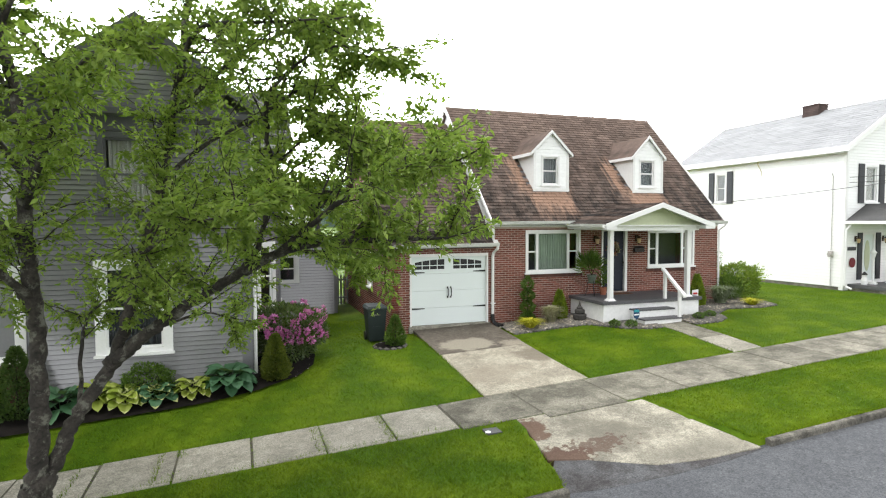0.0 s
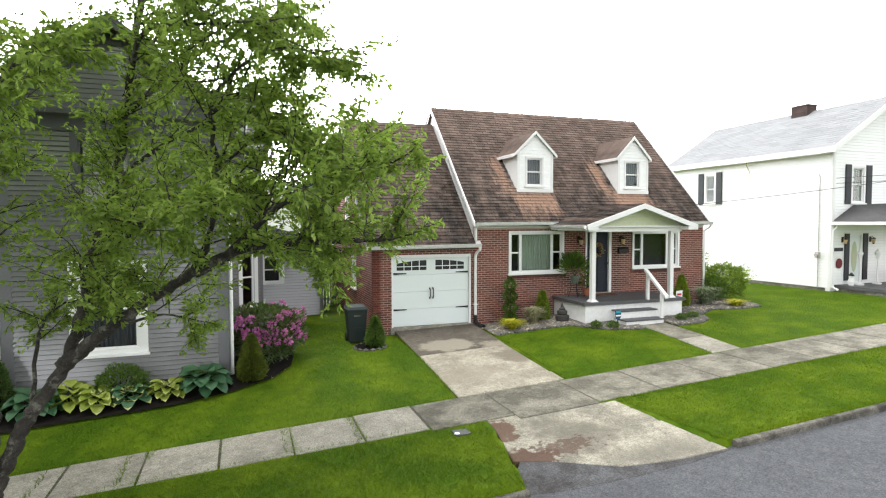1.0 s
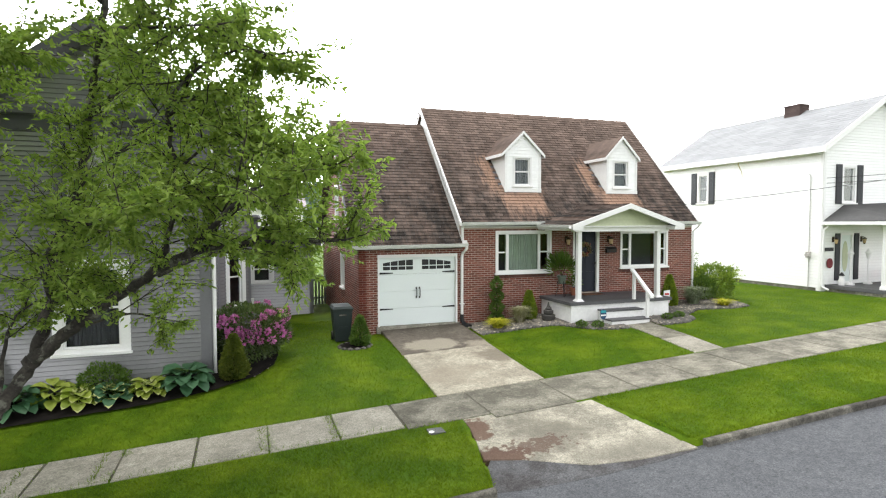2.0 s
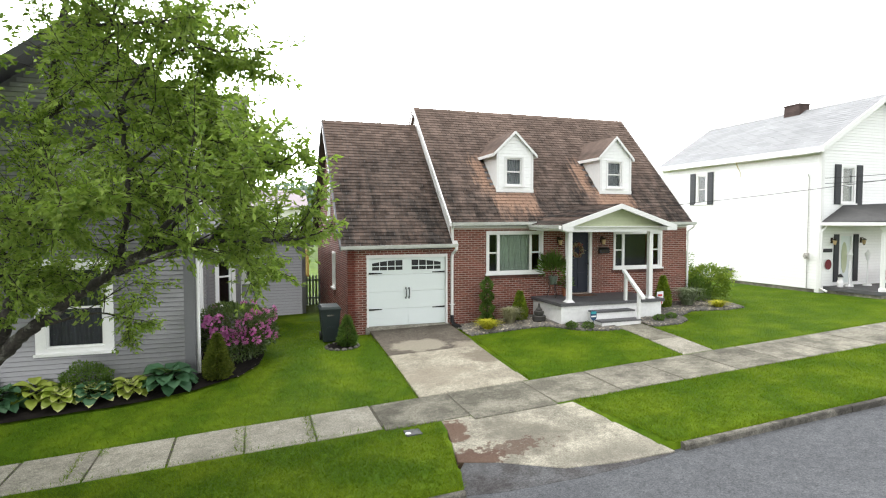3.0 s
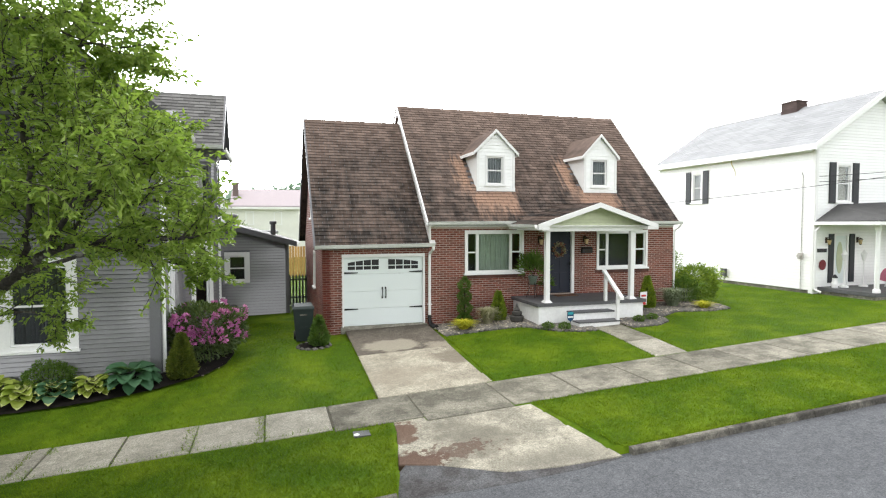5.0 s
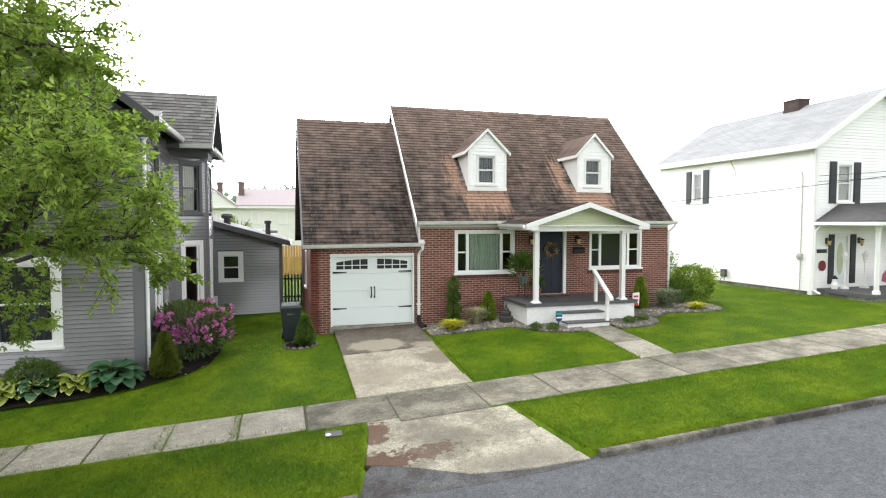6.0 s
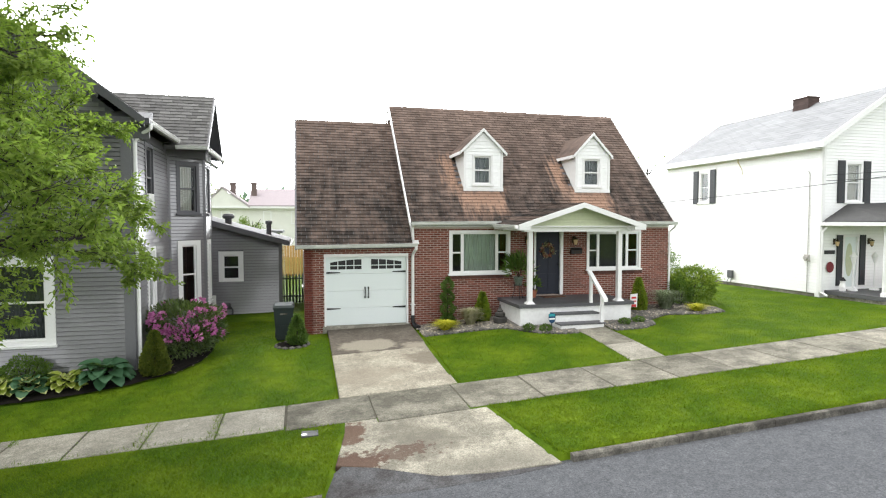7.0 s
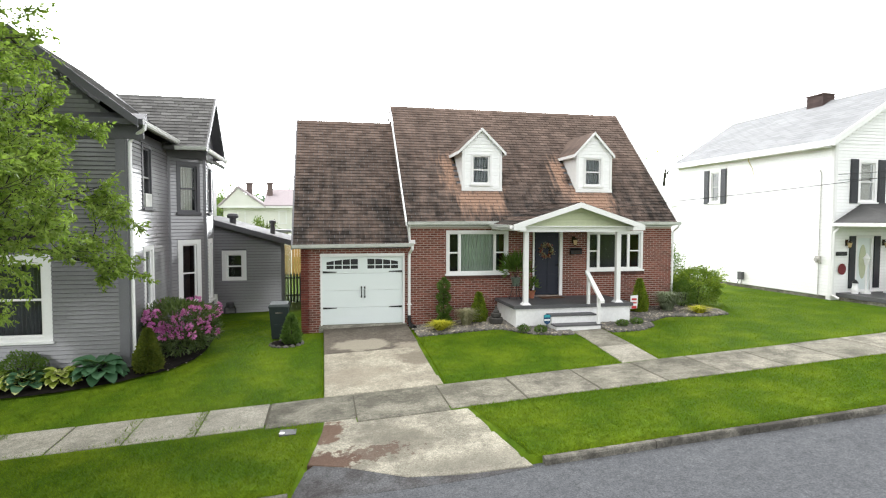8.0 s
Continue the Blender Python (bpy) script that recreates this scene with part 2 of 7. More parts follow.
WHITE_BASE = plain("white_masonry_paint", (0.78, 0.78, 0.77), 0.7, 0.06, 12.0, 2.0, 0.0, 0.3)
GREY_VINYL = plain("grey_vinyl_siding", (0.185, 0.183, 0.192), 0.35, 0.06, 14.0, 0.7, 0.06, 0.08, 0.0, 0.6)
GREY_VINYL.node_tree.nodes["Principled BSDF"].inputs["Coat Weight"].default_value = 1.0
GREY_VINYL.node_tree.nodes["Principled BSDF"].inputs["Coat Roughness"].default_value = 0.12
GREY_VINYL.node_tree.nodes["Principled BSDF"].inputs["Coat IOR"].default_value = 1.8
GREY_TRIM = plain("dark_grey_trim", (0.105, 0.105, 0.115), 0.5, 0.06)
GREY_CORNER = plain("mid_grey_corner_trim", (0.16, 0.16, 0.172), 0.45, 0.06)
GREEN_SIDING = plain("pale_green_siding", (0.5, 0.54, 0.36), 0.5, 0.05, 12.0, 1.0, 0.03, 0.08)
DECK_GREY = plain("grey_deck_paint", (0.085, 0.085, 0.09), 0.55, 0.12, 14.0, 1.5)
NAVY = plain("navy_door_paint", (0.009, 0.012, 0.024), 0.55, 0.08)
BLACK = plain("black_iron", (0.012, 0.012, 0.013), 0.45, 0.1)
SHUTTER = plain("black_shutter", (0.02, 0.022, 0.027), 0.5, 0.1)
DARK_ROOM = plain("painted_dark_interior", (0.05, 0.05, 0.05), 0.9, 0.1)
CURTAIN = plain("sage_curtain", (0.33, 0.38, 0.31), 0.9, 0.1, 6.0, 2.0)
LACE = plain("cream_curtain", (0.5, 0.47, 0.42), 0.9, 0.08)
# Grey-blue backing whose colour imitates sky reflected in the dormer glass.
BLIND_SKY_TONE = plain("grey_blind_sky_tone", (0.13, 0.145, 0.15), 0.8, 0.06)
DIM_BLIND = plain("dim_blind", (0.055, 0.056, 0.06), 0.85, 0.1)
GLASS = glass_material()
MULCH = plain("black_mulch", (0.012, 0.01, 0.009), 0.95, 0.5, 60.0, 4.0, 0.3, 0.8, 0.0, 0.1)
STONE = plain("grey_gravel", (0.29, 0.255, 0.205), 0.85, 0.2, 30.0, 2.0, 0.45, 0.3)
STONE_DARK = plain("dark_edging_stone", (0.1, 0.095, 0.085), 0.9, 0.25, 20.0, 2.0, 0.3, 0.5)
BARK = plain("grey_brown_bark", (0.038, 0.033, 0.027), 0.95, 0.55, 26.0, 5.0, 0.0, 1.0)
nt = BARK.node_tree
p = nt.nodes["Principled BSDF"]
rind = p.inputs["Base Color"].links[0].from_socket
lichen = ramp(nt, noise_of(nt, position(nt), 7.0, 6.0, 0.7), 0.53, 0.62, 0.0, 0.75)
nt.links.new(mixed(nt, lichen, rind, (0.15, 0.15, 0.12)), p.inputs["Base Color"])
TWIG = plain("dark_twig", (0.035, 0.028, 0.02), 0.9, 0.3)
LEAF = leaf_material("street_tree_leaf", (0.074, 0.135, 0.018), (0.27, 0.355, 0.068), 0.5, 0.5, 0.32)
BIN = plain("dark_green_plastic", (0.012, 0.022, 0.021), 0.6, 0.12, 30.0, 2.0)

# ---- mesh building ----
BASE = {}


class Shape:
    """Vertices and faces of one part, in world metres."""

    def __init__(self):
        self.v, self.f = [], []

    def add(self, verts, faces):
        n = len(self.v)
        self.v += [tuple(p) for p in verts]
        self.f += [tuple(i + n for i in f) for f in faces]
        return self

    def hexa(self, p):
        return self.add(p, ((3, 2, 1, 0), (4, 5, 6, 7), (0, 1, 5, 4), (1, 2, 6, 5), (2, 3, 7, 6), (3, 0, 4, 7)))

    def box(self, x0, x1, y0, y1, z0, z1):
        return self.hexa(((x0, y0, z0), (x1, y0, z0), (x1, y1, z0), (x0, y1, z0), (x0, y0, z1), (x1, y0, z1), (x1, y1, z1), (x0, y1, z1)))

    def prism(self, ring, move):
        """A closed ring of points swept by the vector move."""
        n = len(ring)
        low = [Vector(p) for p in ring]
        high = [p + Vector(move) for p in low]
        self.add(low + high, [tuple(range(n))[::-1], tuple(range(n, 2 * n))] + [(i, (i + 1) % n, n + (i + 1) % n, n + i) for i in range(n)])
        return self

    def tube(self, points, radii, sides=8, cap=True):
        pts = [Vector(p) for p in points]
        rings = []
        for i, p in enumerate(pts):
            d = (pts[min(i + 1, len(pts) - 1)] - pts[max(i - 1, 0)]).normalized()
            a = d.cross(Vector((0.31, 0.93, 0.2))).normalized()
            b = d.cross(a)
            rings.append([p + (a * math.cos(2 * math.pi * k / sides) + b * math.sin(2 * math.pi * k / sides)) * radii[i] for k in range(sides)])
        faces = [(i * sides + k, i * sides + (k + 1) % sides, (i + 1) * sides + (k + 1) % sides, (i + 1) * sides + k) for i in range(len(pts) - 1) for k in range(sides)]
        if cap:
            faces += [tuple(range(sides))[::-1], tuple((len(pts) - 1) * sides + k for k in range(sides))]
        return self.add([q for r in rings for q in r], faces)

    def lathe(self, x, y, profile, sides=16):
        """profile: (radius, z) from below upwards."""
        verts = [(x + r * math.cos(2 * math.pi * k / sides), y + r * math.sin(2 * math.pi * k / sides), z) for r, z in profile for k in range(sides)]
        faces = [(i * sides + k, i * sides + (k + 1) % sides, (i + 1) * sides + (k + 1) % sides, (i + 1) * sides + k) for i in range(len(profile) - 1) for k in range(sides)]
        faces += [tuple(range(sides))[::-1], tuple((len(profile) - 1) * sides + k for k in range(sides))]
        return self.add(verts, faces)


def mesh_of(name, shape, material, at=(0, 0, 0), smooth=False):
    me = bpy.data.meshes.new(name)
    a = Vector(at)
    me.from_pydata([Vector(p) - a for p in shape.v], [], shape.f)
    me.materials.append(material)
    if smooth:
        me.polygons.foreach_set("use_smooth", [True] * len(me.polygons))
    me.update()
    return me


def thing(name, at, label, category, group="", kind=""):
    ob = new(name)
    ob.empty_display_size = 0.2
    ob.location = at
    BASE[ob] = Vector(at)
    return tagged(ob, label, category, group, kind)


def part(name, shape, material, parent, label="", smooth=False, kind=""):
    ob = new(name, mesh_of(name, shape, material, BASE[parent], smooth))
    ob.parent = parent
    BASE[ob] = BASE[parent]
    return tagged(ob, label, kind=kind)


def solo(name, shape, material, label, category, group="", kind="", smooth=False):
    ob = new(name, mesh_of(name, shape, material, (0, 0, 0), smooth))
    BASE[ob] = Vector((0, 0, 0))
    return tagged(ob, label, category, group, kind)


def piece(name, data, at, parent, turn=0.0):
    ob = new(name, data)
    ob.parent = parent
    ob.location = Vector(at) - BASE[parent]
    ob.rotation_euler[2] = turn
    return ob


def faces_mesh(name, verts, index, material):
    """verts (n,3) and index (m,k) arrays into a mesh."""
    me = bpy.data.meshes.new(name)
    v = np.ascontiguousarray(verts, dtype=np.float32)
    idx = np.ascontiguousarray(index, dtype=np.int32)
    m, k = idx.shape
    me.vertices.add(len(v))
    me.vertices.foreach_set("co", v.ravel())
    me.loops.add(m * k)
    me.loops.foreach_set("vertex_index", idx.ravel())
    me.polygons.add(m)
    me.polygons.foreach_set("loop_start", np.arange(0, m * k, k, dtype=np.int32))
    me.materials.append(material)
    me.update(calc_edges=True)
    return me


class Wall:
    """A vertical plane: u runs to the right seen from outside, n outwards."""

    def __init__(self, x, y, dx, dy):
        k = math.hypot(dx, dy)
        self.o, self.u, self.n = (x, y), (dx / k, dy / k), (dy / k, -dx / k)

    def at(self, u, n, z):
        return (self.o[0] + self.u[0] * u + self.n[0] * n, self.o[1] + self.u[1] * u + self.n[1] * n, z)

    def box(self, s, u0, u1, n0, n1, z0, z1):
        return s.hexa([self.at(u0, n1, z0), self.at(u1, n1, z0), self.at(u1, n0, z0), self.at(u0, n0, z0),
                       self.at(u0, n1, z1), self.at(u1, n1, z1), self.at(u1, n0, z1), self.at(u0, n0, z1)])


def spans(lo, hi, cuts):
    """The stretch lo..hi less the stretches in cuts."""
    out, at = [], lo
    for a, b in sorted(cuts):
        if a > at:
            out.append((at, min(a, hi)))
        at = max(at, b)
    if at < hi:
        out.append((at, hi))
    return [(a, b) for a, b in out if b - a > 0.004]


def backing(w, length, z0, z1, holes, thick=0.2, inset=0.0):
    """The body of a wall with its openings left free."""
    s = Shape()
    edges = sorted({0, length, *[e for h in holes for e in h[:2]]})
    for a, b in zip(edges, edges[1:]):
        mid = (a + b) / 2
        for c, d in spans(z0, z1, [(h[2], h[3]) for h in holes if h[0] < mid < h[1]]):
            w.box(s, a, b, -thick - inset, -inset, c, d)
    return s


def siding(w, length, z0, z1, holes, step, material, parent, top=None, proud=0.02, start=0.0):
    """Lap boards, each course a part of its own; top(z) gives the stretch of a gable at that height."""
    z = z0
    while z < z1 - 0.02:
        s = Shape()
        h = min(step, z1 - z)
        a, b = (start, length) if top is None else top(z + h * 0.5)
        if b - a > 0.05:
            for c, d in spans(a, b, [(q[0], q[1]) for q in holes if q[2] < z + h * 0.5 < q[3]]):
                s = Shape()
                g = z + 0.15 * h
                s.hexa([w.at(c, proud, g), w.at(d, proud, g), w.at(d, 0, g), w.at(c, 0, g),
                        w.at(c, proud * 0.3, z + h), w.at(d, proud * 0.3, z + h), w.at(d, 0, z + h), w.at(c, 0, z + h)])
                part("siding_board", s, material, parent)
        z += step


BRICK_DATA = {}


def bricks(w, length, z0, z1, holes, parent, singles=0, top=None, material=None, dark_rows=()):
    """Running-bond courses on a mortar bed; the first ones are parts of their own, the rest one mesh."""
    material = material or BRICK
    full, gap, high = 0.2, 0.015, 0.0525
    rest, made = Shape(), 0
    key = (w.u, material.name)
    if key not in BRICK_DATA:
        s = Shape()
        Wall(0, 0, *w.u).box(s, -full / 2, full / 2, -0.02, 0.005, 0, high)
        BRICK_DATA[key] = mesh_of("brick", s, material)
    row, z = 0, z0
    while z + high < z1:
        lo, hi = (0, length) if top is None else top(z + high)
        for a, b in spans(lo, hi, [(q[0], q[1]) for q in holes if q[2] < z + high * 0.6 and q[3] > z + high * 0.4]):
            u = math.floor(a / (full + gap)) * (full + gap) - (0.5 * (full + gap) if row % 2 else 0)
            while u < b:
                c, d = max(u, a), min(u + full, b)
                if d - c > 0.03:
                    if made < singles and d - c > full - 0.001:
                        piece("brick", BRICK_DATA[key], w.at((c + d) / 2, 0, z), parent)
                        made += 1
                    else:
                        w.box(rest, c, d, -0.02, 0.005 + random.uniform(-0.002, 0.002), z, z + high)
                u += full + gap
        z += high + gap
        row += 1
    part("brickwork", rest, material, parent, kind="stuff")


def shingles(origin, along, up, length, height, material, parent, keep=None, singles=0, tab=0.3, step=0.145, thick=0.024):
    """Courses of three-tab shingles over a deck; keep(u, v) drops those under a dormer or past a valley."""
    o, a, b = Vector(origin), Vector(along).normalized(), Vector(up).normalized()
    n = a.cross(b).normalized()
    if n.z < 0:
        n = -n
    verts, faces, made = [], [], 0
    data = None
    rows = int(height / step) + 1
    for r in range(rows):
        v0, v1 = r * step, min((r + 1) * step + 0.03, height)
        u = -(tab * 0.5 if r % 2 else 0) - random.uniform(0, 0.04)
        while u < length:
            c, d = max(u + 0.008, 0), min(u + tab - 0.008, length)
            u += tab
            if d - c < 0.04 or (keep and not keep((c + d) / 2, v0 + step / 2)):
                continue
            lift = thick + random.uniform(0, 0.004)
            q = [o + a * c + b * v0, o + a * d + b * v0, o + a * d + b * v1, o + a * c + b * v1]
            t = [q[0] + n * lift, q[1] + n * lift, q[2] + n * 0.004, q[3] + n * 0.004]
            if made < singles and d - c > tab - 0.018:
                if data is None:
                    s = Shape()
                    m = (q[0] + q[1]) / 2
                    s.hexa([p - m for p in q + t])
                    data = mesh_of("shingle", s, material)
                piece("shingle", data, (q[0] + q[1]) / 2, parent)
                made += 1
                continue
            k = len(verts)
            verts += q + t
            faces += [(k + 4, k + 5, k + 6, k + 7), (k, k + 1, k + 5, k + 4), (k + 1, k + 2, k + 6, k + 5), (k + 3, k, k + 4, k + 7)]
    s = Shape()
    s.v, s.f = [tuple(p) for p in verts], faces
    part("shingle_courses", s, material, parent, kind="stuff")


def deck(origin, along, up, length, height, thick, material, parent, name="roof"):
    """A slab of roof under its covering."""
    o, a, b = Vector(origin), Vector(along).normalized(), Vector(up).normalized()
    n = a.cross(b).normalized()
    if n.z < 0:
        n = -n
    s = Shape()
    s.prism([o, o + a * length, o + a * length + b * height, o + b * height], n * -thick)
    return part(name, s, material, parent)


# ---- ground ----
def lerp(a, b, t):
    return a + (b - a) * max(0.0, min(1.0, t))


def walk_z(x):
    return -0.57 + 0.058 * max(-16.0, min(16.0, x))


def ground_z(x, y):
    """Lawn height: the street climbs to the right, the lots less so."""
    xc = max(-16.0, min(24.0, x))
    house = -0.21 + 0.028 * xc + 0.13 * lerp(0, 1, (xc - 2.6) / 2.4) * lerp(1, 0, (xc - 11) / 5)
    dip = 0.2 if 0.05 < x < 2.5 and -5.25 < y < 0.3 else 0.0
    if y > -0.4:
        return house - dip
    if y > -5.2:
        t = (-0.4 - y) / 4.8
        return lerp(house, walk_z(x), t ** 1.7) - dip
    if y > -6.8:
        return walk_z(x)
    if y > -9.125:
        side = (-6.8 - y) / 2.25
        under = 0.14 if 0.1 - 0.5 * side < x < 2.6 + 0.4 * side else 0.0
        return walk_z(x) - 0.05 * side - under * min(1.0, 4 * side)
    return walk_z(x) - 0.25


def grid_sheet(name, xs, ys, height, material, label, category, kind="structure"):
    s = Shape()
    s.v = [(x, y, height(x, y)) for y in ys for x in xs]
    n = len(xs)
    s.f = [(j * n + i, j * n + i + 1, (j + 1) * n + i + 1, (j + 1) * n + i) for j in range(len(ys) - 1) for i in range(n - 1)]
    return solo(name, s, material, label, category, kind=kind, smooth=True)


far = [-900, -400, -200, -100, -60, -40, -30]
xs = far + [-24 + 1.0 * i for i in range(23)] + [-0.8 + 0.1 * i for i in range(45)] + [4 + 1.0 * i for i in range(28)] + [36, 45, 60, 100, 200, 400, 900]
ys = far[:5] + [-30, -20, -14, -9.2, -9.13, -9.12, -8.8, -8.5, -8.2, -7.9, -7.6, -7.3, -7.1, -6.9, -6.8, -6.0] + [-5.25 + 0.25 * i for i in range(23)] + [1, 2, 3, 6, 10, 15, 25, 40, 70, 120, 250, 500, 900]
grid_sheet("ground", xs, ys, ground_z, GRASS, "mown green lawn with paler patches between houses and street", "lawn")


def road_z(x, y):
    return walk_z(x) - 0.15 + 0.006 * min(6, -9.05 - y)


road = grid_sheet("road", xs, [-22, -18, -14, -11, -10, -9.3, -9.1], road_z, ASPHALT, "worn grey asphalt street along the kerb", "road")


def slab(name, ring, parent, material, thick=0.1, lift=0.015, edge=0.012, height=None):
    """A flat paving slab over the ground with a chamfered top edge; ring of (x, y), anticlockwise."""
    height = height or ground_z
    c = Vector((sum(p[0] for p in ring) / len(ring), sum(p[1] for p in ring) / len(ring)))
    ins = [Vector(p) + (c - Vector(p)).normalized() * edge * 1.4 for p in ring]
    n = len(ring)
    v = [(x, y, height(x, y) + lift) for x, y in ins] + [(x, y, height(x, y) + lift - edge) for x, y in ring] + [(x, y, height(x, y) + lift - thick) for x, y in ring]
    f = [tuple(range(n))] + [(n + i, n + (i + 1) % n, (i + 1) % n, i) for i in range(n)] + [(2 * n + i, 2 * n + (i + 1) % n, n + (i + 1) % n, n + i) for i in range(n)]
    s = Shape()
    s.add(v, f)
    return part(name, s, material, parent)


def rect(x0, x1, y0, y1, wob=0.0):
    r = lambda: random.uniform(-wob, wob)
    return [(x0 + r(), y0 + r()), (x1 + r(), y0 + r()), (x1 + r(), y1 + r()), (x0 + r(), y1 + r())]


sidewalk = thing("sidewalk", (0, -6, walk_z(0)), "cracked concrete sidewalk of square weathered slabs", "sidewalk", kind="structure")
cuts = [-16.35 + 1.18 * i for i in range(14)]
for i in range(13):
    slab("paving_slab", rect(cuts[i] + 0.012, cuts[i + 1] - 0.012, -6.42 - 0.01 * i, -5.2, 0.012), sidewalk, CONCRETE, lift=0.012 + random.uniform(0, 0.012))
for x0, x1 in ((-1.0, 0.62), (0.62, 2.36)):
    slab("paving_slab", rect(x0 + 0.008, x1 - 0.008, -6.82 if x0 > 0 else -6.62, -5.2), sidewalk, CONCRETE_DARK)
cuts = [2.36, 3.9, 5.42, 6.9, 8.3, 9.75, 11.2, 12.65, 14.1, 15.55, 17.0, 18.4, 19.8, 21.2, 22.6, 24.0, 25.4]
for i in range(16):
    slab("paving_slab", rect(cuts[i] + 0.015, cuts[i + 1] - 0.015, -6.74, -5.22, 0.01), sidewalk, CONCRETE_MID if i % 3 == 1 else CONCRETE_DARK, lift=0.012 + random.uniform(0, 0.01))

SOIL = plain("joint_soil", (0.07, 0.065, 0.045), 0.95, 0.4, 50.0, 3.0)
for x0, x1, y0 in ((-16.3, -1.0, -6.4), (-1.0, 2.4, -6.58), (2.4, 15.9, -6.72), (15.9, 25.3, -6.72)):
    slab("bedding", [(x0, y0), (x1, y0), (x1, -5.23), (x0, -5.23)], sidewalk, SOIL, lift=0.006, edge=0.002)
driveway = thing("driveway", (1.3, -2.6, ground_z(1.3, -2.6)), "pale concrete driveway, damp and dark by the garage", "driveway", kind="structure")


def drive_z(x, y):
    t = max(0.0, min(1.0, -y / 5.2))
    return lerp(-0.075 + 0.03 * (x - 1.2), walk_z(x), t ** 0.9)


slab("drive_slab", [(0.04, -5.18), (2.55, -5.18), (2.53, -2.35), (0.04, -2.35)], driveway, CONCRETE_LIGHT, height=drive_z, thick=0.2)
slab("drive_slab", [(0.04, -2.34), (2.53, -2.34), (2.5, -0.02), (0.03, -0.02)], driveway, CONCRETE_WET, height=drive_z, thick=0.3)
apron = thing("drive_apron", (1.4, -8, walk_z(1.4)), "stained concrete apron sloping from sidewalk to street", "driveway", kind="structure")


def apron_z(x, y):
    return lerp(walk_z(x), walk_z(x) - 0.135, (-6.8 - y) / 2.4)


slab("apron_slab", [(0.36, -8.46), (1.2, -9.0), (2.0, -9.16), (3.05, -9.2), (2.66, -6.85), (0.61, -6.85), (0.6, -6.65), (0.04, -6.65), (-0.02, -7.2), (-0.22, -8.22)], apron, CONCRETE_APRON, height=apron_z, thick=0.12)
slab("asphalt_patch", [(-0.42, -9.1), (0.1, -9.22), (1.2, -9.3), (2.3, -9.3), (3.1, -9.22), (2.0, -9.15), (1.2, -8.98), (0.8, -8.66), (0.36, -8.44), (-0.1, -8.22), (-0.3, -8.5)], apron, ASPHALT_PATCH, thick=0.03, lift=0.004, edge=0.001, height=lambda x, y: road_z(x, y) if y < -9.19 or x < -0.35 else apron_z(x, y))

walkway = thing("walkway", (7.2, -4, ground_z(7.2, -4)), "narrow concrete path from sidewalk to porch steps", "path", kind="structure")
slab("path_slab", rect(6.75, 7.66, -5.18, -4.0), walkway, CONCRETE)
slab("path_slab", rect(6.76, 7.66, -3.98, -2.42), walkway, CONCRETE_DARK)


def kerb(name, x0, x1, label):
    k = thing(name, ((x0 + x1) / 2, -9.12, road_z(x0, -9.1)), label, "kerb", kind="structure")
    n = max(1, round((x1 - x0) / 1.9))
    for i in range(n):
        a, b = x0 + (x1 - x0) * i / n + 0.006, x0 + (x1 - x0) * (i + 1) / n - 0.006
        ring = []
        for y, z in ((-9.24, -0.3), (-9.225, -0.07), (-9.21, -0.045), (-9.19, -0.038), (-9.13, -0.038), (-9.11, -0.05), (-9.11, -0.3)):
            ring.append((a, y + random.uniform(-0.006, 0.006), walk_z(a) + z))
        s = Shape()
        s.prism(ring[::-1], (b - a, 0, walk_z(b) - walk_z(a)))
        part("kerb_stone", s, CURB, k)
    return k


kerb("kerb_east", 3.22, 27.0, "chipped dark stone kerb beside the street")
kerb("kerb_west", -22.0, -0.45, "chipped stone kerb ending at the drive apron")


